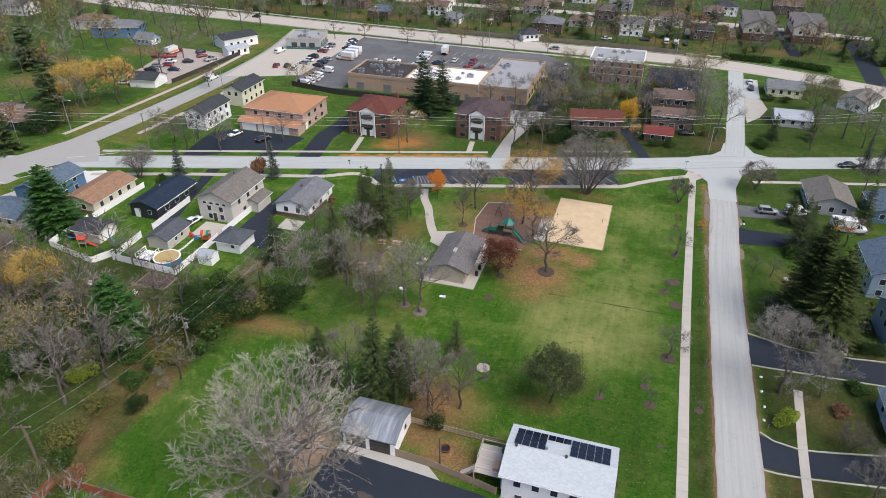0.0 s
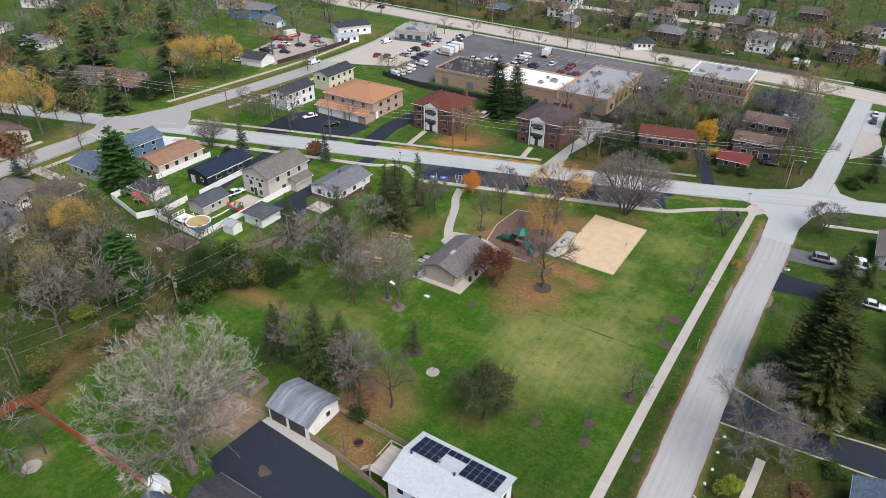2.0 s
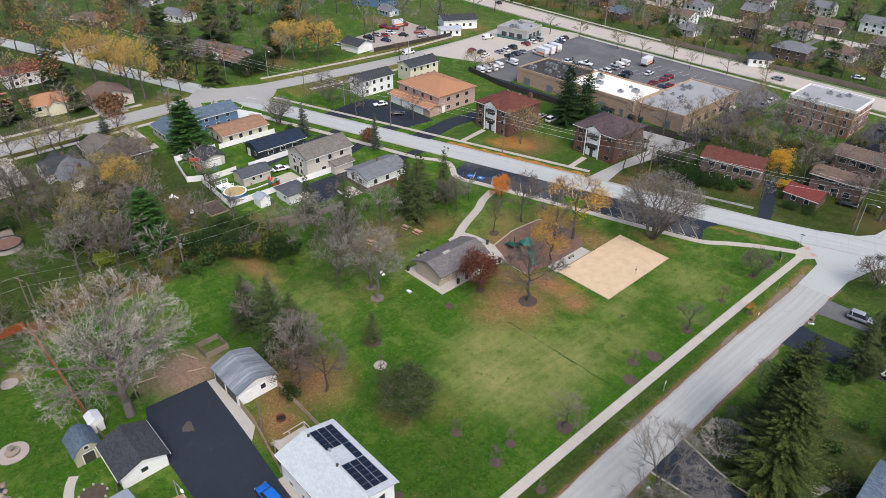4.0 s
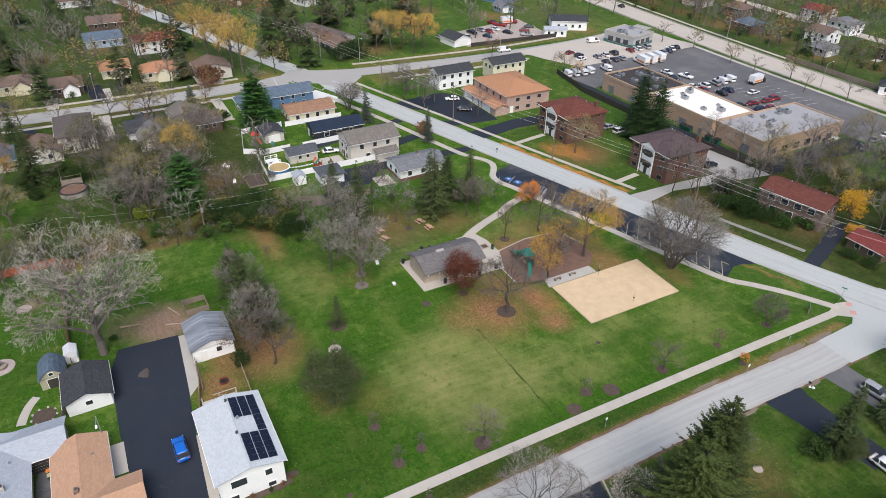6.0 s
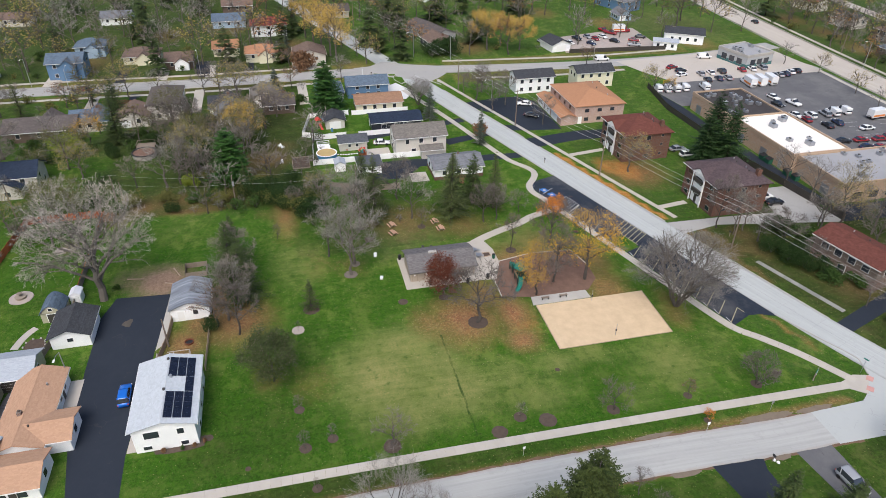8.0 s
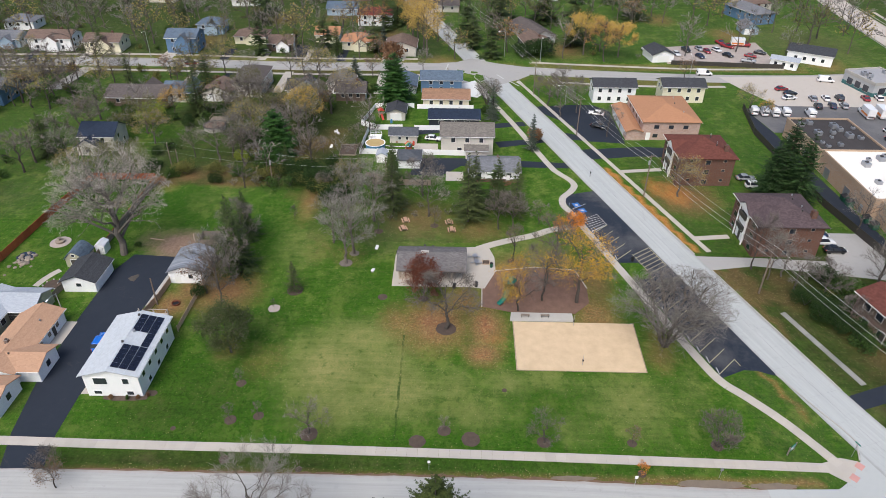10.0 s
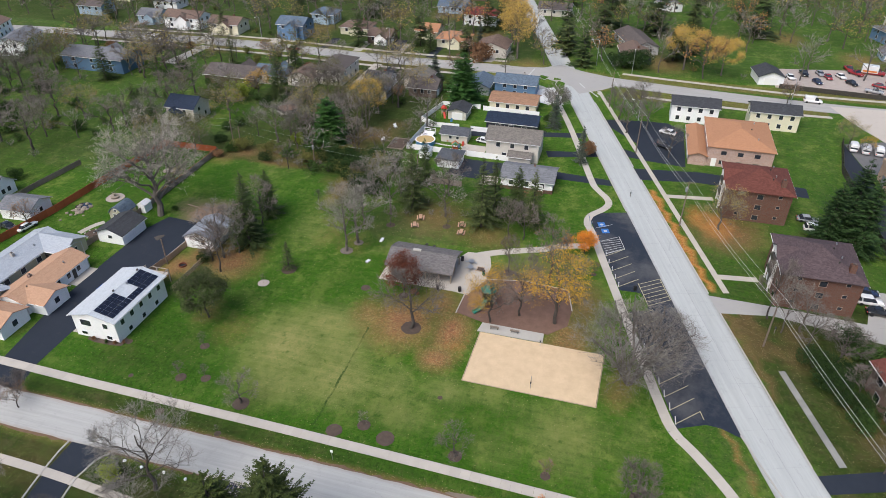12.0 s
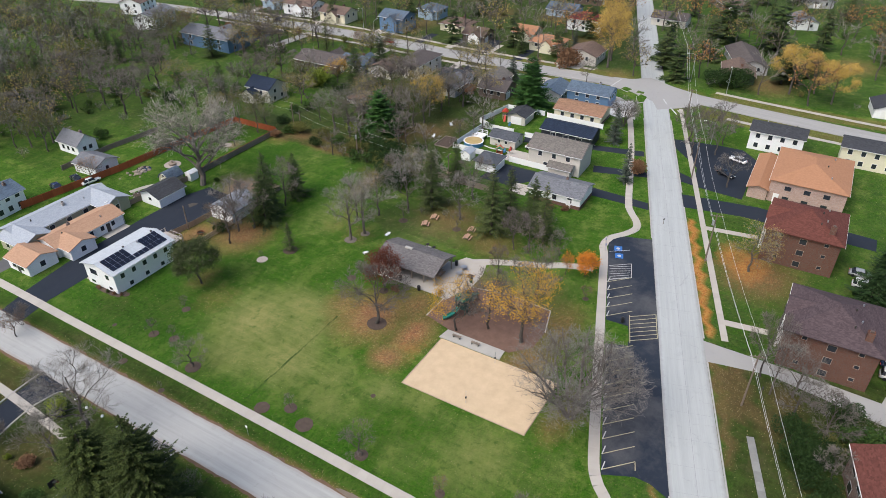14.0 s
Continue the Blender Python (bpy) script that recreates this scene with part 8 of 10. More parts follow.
wood(1, -116, -66, 44, 92, 44, ["mid_a", "mid_a", "mid_b", "thin", "mid_gold", "mid_olive", "thicket", "shrub_olive", "shrub_green"], 4.4, 8, 14)
wood(2, -118, -40, -64, 16, 46, ["mid_a", "mid_a", "mid_b", "mid_olive", "mid_gold", "mid_a", "mid_a", "thicket", "spruce_b"], 5.8, 9, 15)
wood(3, -108, -52, 16, 42, 14, ["mid_a", "mid_a", "mid_olive", "thicket", "shrub_olive", "mid_gold"], 5.0, 7, 12)
wood(4, -146, -108, -60, 92, 40, ["mid_a", "mid_a", "mid_b", "rust_a", "mid_gold", "thin", "shrub_rust", "shrub_green"], 5.5, 8, 13)
wood(5, -262, -163, -130, 60, 160, ["far_bare", "far_bare_b", "far_olive", "far_gold", "far_spruce", "far_bare", "far_bare_b", "far_bare"], 5.6, 9, 16)
wood(6, -300, -163, 60, 190, 100, ["far_bare", "far_bare_b", "far_bare", "far_olive", "far_gold", "far_bare", "far_orange", "far_spruce", "far_pine"], 7, 9, 15)
wood(7, -330, -165, 190, 330, 105, ["far_bare", "far_bare_b", "far_olive", "far_gold", "far_bare", "far_pine", "far_bare"], 8, 10, 16)
wood(8, -200, 100, 294, 335, 130, ["far_bare", "far_bare_b", "far_gold", "far_spruce", "far_bare", "far_bare", "far_olive", "far_orange", "far_brush_green", "far_brush_olive"], 4.8, 8, 14)
wood(9, -200, 110, 335, 430, 160, ["far_bare", "far_bare_b", "far_gold", "far_spruce", "far_bare", "far_bare", "far_bare_b", "far_orange", "far_gold"], 5.5, 8, 13)
wood(10, 40, 84, 60, 240, 20, ["oak_a", "oak_b", "spruce_b", "olive_a"], 7, 9, 14)
wood(11, -34, 18, 198, 242, 16, ["oak_a", "oak_b", "gold_b", "shrub_olive"], 5, 9, 13)
wood(12, -142, -110, 140, 152, 5, ["oak_a", "oak_c"], 6, 8, 10)
wood(13, -165, -160.5, -60, 100, 10, ["oak_a", "rust_a", "gold_b"], 12, 7, 10)
wood(14, -148.5, -141, -60, 100, 9, ["oak_a", "oak_b"], 12, 7, 10)
wood(15, -46, -22, -70, 4, 16, ["mid_a", "mid_gold", "mid_olive", "spruce_a", "mid_a"], 6, 9, 15)
wood(16, -135, -40, 265, 275, 8, ["far_bare", "far_gold"], 12, 7, 10)
wood(17, -400, -262, -60, 330, 110, ["far_bare", "far_bare_b", "far_olive", "far_gold", "far_bare", "far_spruce"], 8, 10, 16)
wood(18, -260, -120, -260, -130, 90, ["far_bare", "far_bare_b", "far_olive", "far_gold", "far_spruce"], 7, 9, 16)
wood(19, -120, 0, -140, -64, 46, ["far_bare", "far_bare_b", "far_olive", "far_gold"], 7, 9, 15)
# undergrowth and thin filler trees in the woods
BRUSH = ["far_brush_green", "far_brush_green", "far_brush_olive", "far_brush_bare", "far_brush_bare", "far_brush_bare"]
wood(31, -118, -64, 58, 94, 70, BRUSH + ["far_bare", "far_bare_b"], 2.6, 7, 12)
wood(32, -116, -50, -64, 40, 70, BRUSH + ["far_bare", "far_bare_b", "far_bare"], 3.0, 8, 12)
wood(33, -146, -104, -60, 92, 56, BRUSH + ["far_bare", "far_olive", "far_gold"], 3.0, 8, 12)
wood(38, -110, -46, -150, -40, 90, ["far_bare", "far_bare", "far_bare_b", "far_olive", "far_spruce", "far_brush_green", "far_brush_bare", "far_gold"], 4.2, 9, 14)
wood(39, -60, -22, -40, 0, 26, ["far_bare", "far_gold", "far_brush_green", "far_brush_bare"], 3.8, 8, 12)
wood(34, -36, 20, 197, 244, 50, BRUSH + ["far_bare"], 2.8, 7, 11)
wood(35, 36, 84, 60, 130, 40, BRUSH, 3.0, 7, 11)
wood(37, -31, -17, 184, 192, 12, ["far_brush_green", "far_brush_bare", "far_brush_bare"], 2.4, 7, 11)
wood(41, -262, -163, -60, 190, 70, BRUSH, 3.2, 7, 11)
wood(42, -150, 90, 296, 345, 90, BRUSH, 3.2, 7, 11)
wood(36, -64, -44, 84, 132, 14, ["far_brush_bare", "far_brush_bare", "far_brush_green"], 3.0, 5, 8)
grow_far_woods()


# ---- park things ----
def shelter():
    root = thing("picnic_shelter", (-31.6, 111.0, 0.1), "tan picnic shelter with a grey gabled roof and open bay", "shelter")
    part("room_wall", Geo().box(-3.4, 3.0, -6.4, -1.9, 0, 2.7), M_tan_wall, root)
    for y0, y1, h in ((-6.4, -1.9, 0),):
        part("gable_wall", Geo().loft([[(-3.4, y, 2.7), (3.0, y, 2.7), (-0.2, y, 3.85)] for y in (y0, y1)]), M_tan_wall, root)
    for y in (-5.6, -3.2):
        d = part("door", Geo().box(2.98, 3.06, y - 0.55, y + 0.55, 0, 2.15), M_tan_trim, root)
        part("leaf", Geo().box(3.02, 3.09, y - 0.45, y + 0.45, 0.02, 2.05), M_tan_wall, d)
        part("notice", Geo().box(3.05, 3.11, y - 0.15, y + 0.15, 1.3, 1.65), M_white, d)
    for x in (-3.5, 3.1):
        for y in (-1.6, 1.2, 3.9, 6.3):
            part("post", Geo().box(x - 0.1, x + 0.1, y - 0.1, y + 0.1, 0, 2.65), M_tan_trim, root)
        part("beam", Geo().box(x - 0.12, x + 0.12, -6.6, 6.6, 2.62, 2.85), M_tan_trim, root)
    for k in range(6):
        y = -1.2 + 1.5 * k
        part("truss", Geo().add([(-3.6, y, 2.7), (3.2, y, 2.7), (-0.2, y, 3.95), (-3.6, y + 0.1, 2.7), (3.2, y + 0.1, 2.7), (-0.2, y + 0.1, 3.95)], [(0, 1, 2), (5, 4, 3), (0, 3, 4, 1), (1, 4, 5, 2), (2, 5, 3, 0)]), M_tan_trim, root)
    roof = Geo()
    prof = [(-4.5, 2.5), (-2.2, 3.48), (-0.2, 4.1), (1.8, 3.48), (4.1, 2.5)]
    roof.loft([[(x, y, z) for x, z in prof] + [(x, y, z + 0.16) for x, z in prof[::-1]] for y in (6.8, -6.8)])
    r = part("roof", roof, ROOFS["weathered"], root)
    part("ridge_vent", Geo().box(-0.5, 0.1, -2.2, -0.6, 4.1, 4.42), M_kerb, r)
    for k in range(3):
        t = part("picnic_table", Geo().box(-1.6, 1.0, 0.4 + 2.2 * k, 1.2 + 2.2 * k, 0.7, 0.78).box(-1.6, 1.0, -0.1 + 2.2 * k, 0.15 + 2.2 * k, 0.42, 0.48).box(-1.6, 1.0, 1.45 + 2.2 * k, 1.7 + 2.2 * k, 0.42, 0.48).box(-1.2, -1.1, 0 + 2.2 * k, 1.6 + 2.2 * k, 0, 0.7).box(0.5, 0.6, 0 + 2.2 * k, 1.6 + 2.2 * k, 0, 0.7), M_wood_fence, root)


shelter()


def litter_bin(x, y, z=0.1, green=False):
    root = thing("litter_bin", (x, y, z), ("dark green" if green else "black") + " round litter bin on concrete", "bin", "litter bins")
    g = Geo()
    ring = lambda r, zz: [(r * math.cos(k * math.pi / 6), r * math.sin(k * math.pi / 6), zz) for k in range(12)]
    g.loft([ring(0.27, 0), ring(0.31, 0.1), ring(0.33, 0.85), ring(0.3, 0.95)])
    part("drum", g, M_bin_green if green else M_black, root)
    part("lid", Geo().loft([ring(0.34, 0.93), ring(0.3, 1.05), ring(0.12, 1.12)]), M_black, root)


for x, y in ((-25.9, 115.4), (-26.9, 108.2), (-26.9, 110.6), (-36.8, 103.9), (-36.6, 117.6), (-26.5, 119.6)):
    litter_bin(x, y)
litter_bin(-33.0, 122.8, 0.1, True)
litter_bin(-36.0, 151.6, 0.13)


def grill(x, y):
    root = thing("park_grill", (x, y, 0), "black pedestal grill on a small concrete pad", "grill")
    part("pad", Geo().box(-0.7, 0.7, -0.6, 0.6, -0.05, 0.08), M_walk, root)
    part("post", Geo().tube((0, 0, 0), (0, 0, 0.8), 0.05), M_black, root)
    part("firebox", bevelled(Geo().box(-0.35, 0.35, -0.25, 0.25, 0.75, 1.05), 0.03), M_black, root)


grill(-39.2, 109.3)
grill(-38.9, 111.0)


def round_table(x, y):
    root = thing("round_picnic_table", (x, y, 0.1), "pale metal round table with fixed seats on the patio", "picnic table", "round patio tables")
    part("tabletop", Geo().disc(0, 0, 0.72, 0.77, 0.6, 16), M_metal, root)
    part("stem", Geo().tube((0, 0, 0), (0, 0, 0.72), 0.06), M_metal, root)
    for k in range(4):
        c, s = math.cos(k * math.pi / 2), math.sin(k * math.pi / 2)
        part("seat", Geo().disc(c * 0.95, s * 0.95, 0.42, 0.46, 0.2, 10), M_metal, root)
        part("arm", Geo().tube((0, 0, 0.3), (c * 0.95, s * 0.95, 0.42), 0.03, 0.03, 5), M_metal, root)


round_table(-36.0, 119.6)
round_table(-33.9, 119.9)
sq = thing("patio_planter", (-34.6, 121.8, 0.1), "square planting bed with a low timber edge", "planter")
part("bed", Geo().box(-0.7, 0.7, -0.7, 0.7, -0.05, 0.04), M_mulch, sq)
for a, b, c, d in ((-0.75, 0.75, -0.75, -0.63), (-0.75, 0.75, 0.63, 0.75), (-0.75, -0.63, -0.63, 0.63), (0.63, 0.75, -0.63, 0.63)):
    part("edge", Geo().box(a, b, c, d, -0.05, 0.12), M_wood_fence, sq)


def picnic_table(x, y, turn):
    root = thing("picnic_table", (x, y, 0, 0, 0, turn), "weathered tan wooden picnic table on the grass", "picnic table", "picnic tables on the grass")
    for k in range(5):
        part("plank", Geo().box(-0.9, 0.9, -0.38 + 0.155 * k, -0.24 + 0.155 * k, 0.72, 0.76), M_picnic_wood, root)
    for s in (-1, 1):
        part("bench", Geo().box(-0.9, 0.9, s * 0.72 - 0.13, s * 0.72 + 0.13, 0.42, 0.46), M_picnic_wood, root)
        part("leg_frame", Geo().box(s * 0.6 - 0.04, s * 0.6 + 0.04, -0.8, 0.8, 0.36, 0.42).tube((s * 0.6, -0.55, 0), (s * 0.6, -0.2, 0.72), 0.045, 0.045, 4).tube((s * 0.6, 0.55, 0), (s * 0.6, 0.2, 0.72), 0.045, 0.045, 4), M_wood_old, root)


for x, y, t in ((-50.0, 104.6, 15), (-46.6, 104.3, 20), (-49.5, 114.2, 10), (-46.4, 114.8, 5)):
    picnic_table(x, y, t)


def bag_board(x, y, turn):
    root = thing("bag_toss_board", (x, y, 0, 0, 0, turn), "white slanted bag-toss board on the lawn", "game board", "bag-toss boards")
    part("board", Geo().add([(-0.6, -0.3, 0.08), (0.6, -0.3, 0.32), (0.6, 0.3, 0.32), (-0.6, 0.3, 0.08), (-0.6, -0.3, 0.16), (0.6, -0.3, 0.4), (0.6, 0.3, 0.4), (-0.6, 0.3, 0.16)], [(0, 3, 2, 1), (4, 5, 6, 7), (0, 1, 5, 4), (1, 2, 6, 5), (2, 3, 7, 6), (3, 0, 4, 7)]), M_white, root)
    part("base", Geo().box(-0.55, 0.55, -0.28, 0.28, -0.05, 0.1), M_kerb, root)


bag_board(-39.3, 99.3, 170)
bag_board(-31.2, 99.3, -10)


def playground():
    root = thing("play_structure", (-24.4, 125.6, 0.06), "green play tower with a curved slide and dark decks", "play structure")
    for x in (-0.9, 0.9):
        for y in (-0.9, 0.9):
            part("post", Geo().tube((x, y, 0), (x, y, 3.4), 0.07), M_play_dark, root)
    part("deck", Geo().box(-1, 1, -1, 1, 1.3, 1.42), M_play_dark, root)
    ring = lambda r, z: [(r * math.cos(k * math.pi / 3 + 0.5), r * math.sin(k * math.pi / 3 + 0.5), z) for k in range(6)]
    part("roof", Geo().loft([ring(1.55, 3.3), ring(0.9, 3.95), ring(0.1, 4.5)]), M_play_green, root)
    part("guard", Geo().box(-1, 1, -1.02, -0.96, 1.5, 2.1).box(-1.02, -0.96, -1, 1, 1.5, 2.1), M_play_tan, root)
    slide = Geo()
    pts = [Vector((1.0 + 2.6 * t, -0.4 - 1.6 * t * t, 1.35 * (1 - t) ** 1.2 + 0.25)) for t in np.linspace(0, 1, 10)]
    rings = []
    for i, p in enumerate(pts):
        d = (pts[min(i + 1, 9)] - pts[max(i - 1, 0)]).normalized()
        n = Vector((-d.y, d.x, 0)).normalized()
        rings.append([p + n * a + Vector((0, 0, b)) for a, b in ((-0.38, 0.28), (-0.3, 0.0), (0.3, 0.0), (0.38, 0.28), (0.45, 0.28), (0.36, -0.08), (-0.36, -0.08), (-0.45, 0.28))])
    slide.loft(rings)
    part("slide", slide, M_play_green, root, "curved dark green plastic slide")
    part("bridge", Geo().box(-2.6, -1.0, -0.5, 0.5, 1.1, 1.2).box(-2.6, -1.0, -0.52, -0.46, 1.2, 1.9).box(-2.6, -1.0, 0.46, 0.52, 1.2, 1.9), M_play_dark, root)
    for x in (-4.2, -2.6):
        for y in (-0.8, 0.8):
            part("post", Geo().tube((x, y, 0), (x, y, 2.4), 0.07), M_play_dark, root)
    part("deck", Geo().box(-4.2, -2.6, -0.8, 0.8, 1.0, 1.12), M_play_dark, root)
    part("panel", Geo().box(-4.2, -2.6, -0.86, -0.8, 1.2, 2.1), M_play_green, root)
    part("panel", Geo().box(-2.62, -2.56, -0.8, 0.8, 1.5, 2.2), M_play_green, root)
    part("small_slide", Geo().add([(-4.2, -0.3, 1.1), (-4.2, 0.3, 1.1), (-5.9, 0.3, 0.2), (-5.9, -0.3, 0.2), (-4.2, -0.35, 1.35), (-4.2, 0.35, 1.35), (-5.9, 0.35, 0.42), (-5.9, -0.35, 0.42)], [(0, 1, 2, 3), (3, 2, 6, 7), (0, 3, 7, 4), (2, 1, 5, 6)]), M_play_green, root)
    part("ladder", Geo().box(-0.4, 0.4, 0.95, 1.0, 0, 1.4).box(-0.35, 0.35, 1.4, 1.6, 0.4, 0.45), M_play_dark, root)
    sw = thing("swing_set", (-28.0, 136.0, 0.06, 0, 0, 80), "dark green metal swing frame on wood chips", "swing set")
    part("top_bar", Geo().tube((-2.6, 0, 2.5), (2.6, 0, 2.5), 0.06), M_play_dark, sw)
    for s in (-1, 1):
        for y in (-0.9, 0.9):
            part("leg", Geo().tube((s * 2.6, y, 0), (s * 2.6, 0, 2.5), 0.05), M_play_dark, sw)
    for x in (-1.3, 0.0, 1.3):
        part("swing_seat", Geo().box(x - 0.25, x + 0.25, -0.08, 0.08, 0.5, 0.54), M_black, sw)
        for dx in (-0.22, 0.22):
            part("chain", Geo().tube((x + dx, 0, 0.52), (x + dx, 0, 2.5), 0.012, 0.012, 4), M_metal, sw)
    for a, b in (((-33.2, 131.0), (-32.5, 139.4)), ((-32.5, 139.4), (-26.5, 140.8)), ((-20.3, 120.5), (-28.2, 120.8)), ((-33.2, 131.0), (-31.6, 122.9))):
        structure("play_edging", ribbon([a, b], 0.1, -0.05, 0.14), M_walk, "low pale edging of the play ground", "edging")


playground()
for y in (128.2, 131.8):
    b = thing("bench", (-17.6, y, 0.16, 0, 0, 90), "dark slatted bench on the concrete terrace", "bench", "terrace benches")
    for k in range(4):
        part("slat", Geo().box(-0.8, 0.8, -0.25 + 0.13 * k, -0.15 + 0.13 * k, 0.42, 0.46), M_wood_old, b)
    for s in (-0.6, 0.6):
        part("leg", Geo().box(s - 0.04, s + 0.04, -0.22, 0.22, 0, 0.42), M_black, b)
for x in (-5.3, -15.4):
    p = thing("net_post", (x, 136.6, 0.04), "slim dark volleyball post in the sand", "post", "volleyball posts")
    part("pole", Geo().tube((0, 0, -0.2), (0, 0, 2.5), 0.035), M_metal, p)
    part("winch", Geo().box(-0.1, 0.1, -0.1, 0.1, 1.0, 1.3), M_black, p)


def post_sign(x, y, h, w, hh, mat, label, turn=0, post=None):
    root = thing("street_sign", (x, y, 0, 0, 0, turn), label, "sign", "street signs")
    part("post", Geo().tube((0, 0, -0.1), (0, 0, h), 0.04, 0.04, 6), post or M_metal, root)
    part("plate", bevelled(Geo().box(-w / 2, w / 2, -0.045, -0.02, h - hh, h), 0.01, 1), mat, root)
    return root


post_sign(12.4, 172.1, 3.0, 0.9, 0.25, M_play_green, "green street-name sign on a metal post", 20)
post_sign(18.0, 140.0, 2.2, 0.45, 0.6, M_white, "white parking sign on a slim post", 90)
post_sign(16.0, 112.0, 2.0, 0.4, 0.5, M_white, "white parking sign on a slim post", 90)
post_sign(16.4, 152.0, 2.2, 0.45, 0.6, M_metal, "back of a metal sign on a slim post", 90)
for u in (57.0, 59.2):
    post_sign(*street(u, -9.6), 1.7, 0.35, 0.55, M_blue_paint, "blue accessible-parking sign on a post", -17)
board = thing("park_sign", (11.8, 163.7, 0, 0, 0, 126), "dark green park board between two posts", "sign")
for s in (-0.8, 0.8):
    part("post", Geo().box(s - 0.08, s + 0.08, -0.08, 0.08, -0.1, 1.7), M_wood_old, board)
part("panel", bevelled(Geo().box(-0.75, 0.75, -0.05, 0.05, 0.5, 1.5), 0.03), M_play_green, board)
for k in range(3):
    part("line_of_text", Geo().box(-0.55 + 0.1 * k, 0.55 - 0.1 * k, -0.062, -0.052, 1.2 - 0.25 * k, 1.3 - 0.25 * k), M_white, board)


# ---- poles, wires, lamps ----
def utility_pole(x, y, h, turn, arms=1, drum=False, label="weathered wooden utility pole with a crossarm"):
    root = thing("utility_pole", (x, y, 0, 0, 0, turn), label, "utility pole", "utility poles")
    part("shaft", Geo().tube((0, 0, -0.2), (0, 0, h), 0.17, 0.11, 8), M_pole, root)
    for k in range(arms):
        a = part("crossarm", Geo().box(-1.2, 1.2, -0.06, 0.06, h - 0.5 - 0.9 * k, h - 0.38 - 0.9 * k), M_pole, root)
        for s in (-1.1, -0.5, 0.5, 1.1):
            part("insulator", Geo().tube((s, 0, h - 0.4 - 0.9 * k), (s, 0, h - 0.2 - 0.9 * k), 0.05, 0.03, 6), M_kerb, a)
    if drum:
        part("transformer", Geo().tube((0.35, 0.15, h - 2.4), (0.35, 0.15, h - 1.4), 0.25), M_metal, root)


POLES = [(-67.0, 71.2, 7.6, 60), (-66.0, 99.0, 7.8, 60), (-72.9, 44.7, 7.4, 80), (-76.5, 8.0, 7.6, 80)]
for k, (x, y, h, t) in enumerate(POLES):
    utility_pole(x, y, h, t - 60, 1, k == 0)
utility_pole(-70.4, 24.3, 9, 0, 0, label="plain weathered wooden pole in the yard")
utility_pole(-19.4, 60.9, 6.0, 0, 0, label="plain weathered wooden pole in the yard")
utility_pole(-74.5, 45.8, 5.0, 0, 0, label="plain weathered wooden pole in the yard")
B_POLES = [(62, 203.5, 11), (17.6, 187.6, 10.5), (-25.9, 173.4, 10.5), (-63.0, 160.2, 11), (-98.0, 149.6, 11), (-129.5, 140.6, 11), (-172, 130.5, 11), (-215, 117, 11)]
for x, y, h in B_POLES:
    utility_pole(x, y, h, -72, 1, h > 10.9 and x > -70)

for x, y in ((-75, 292.8), (-20, 291.8), (9, 290.6), (-140, 297.6)):
    utility_pole(x, y, 11, 5, 1, label="tall weathered wooden utility pole beside the main road")


def wire(a, b, sag, r=0.02, label="thin pale overhead wire between poles"):
    a, b = Vector(a), Vector(b)
    g = Geo()
    pts = [a.lerp(b, t) - Vector((0, 0, sag * 4 * t * (1 - t))) for t in np.linspace(0, 1, 9)]
    limb(g, pts, [r] * 9, 4)
    tagged(part("overhead_wire", g, M_wire), label, "wire", "overhead wires")


for line, offs, r in (([(x, y, h) for x, y, h in B_POLES], ((-1.0, -0.3), (1.0, -0.3), (0.0, -2.2)), 0.02), ([(x, y, h) for x, y, h, _ in (POLES[1], POLES[0], POLES[2], POLES[3])], ((-1.0, -0.3), (0.0, -2.0)), 0.010)):
    for (x0, y0, h0), (x1, y1, h1) in zip(line, line[1:]):
        n = Vector((-(y1 - y0), x1 - x0)).normalized()
        for o, dz in offs:
            wire((x0 + n.x * o, y0 + n.y * o, h0 + dz), (x1 + n.x * o, y1 + n.y * o, h1 + dz), 0.8, r)


def street_lamp(x, y, turn, h=9.0, arm=2.4):
    root = thing("street_lamp", (x, y, 0, 0, 0, turn), "grey metal street lamp with a curved arm", "street lamp", "street lamps")
    part("column", Geo().tube((0, 0, -0.1), (0, 0, h), 0.11, 0.07), M_metal, root)
    part("arm", Geo().tube((0, 0, h - 0.1), (arm * 0.6, 0, h + 0.45), 0.05, 0.045, 6).tube((arm * 0.6, 0, h + 0.45), (arm, 0, h + 0.5), 0.045, 0.04, 6), M_metal, root)
    part("lamp_head", bevelled(Geo().box(arm - 0.1, arm + 0.6, -0.15, 0.15, h + 0.42, h + 0.58), 0.05), M_white, root)


for x, y, t, h in ((18.6, 187.0, -20, 7.5), (-161.5, 146.0, 0, 9), (-168.0, 133.5, -60, 9), (-140.5, 193.0, 180, 9), (-123.7, 293.5, -90, 9), (-66, 273.5, 90, 9), (-14.5, 46.4, 0, 6), (-162, 58, 0, 9), (-162, 5, 0, 9), (8, 271, 90, 9), (-148, 20, 180, 9), (-121, 149.5, -70, 6)):
    street_lamp(x, y, t, h)


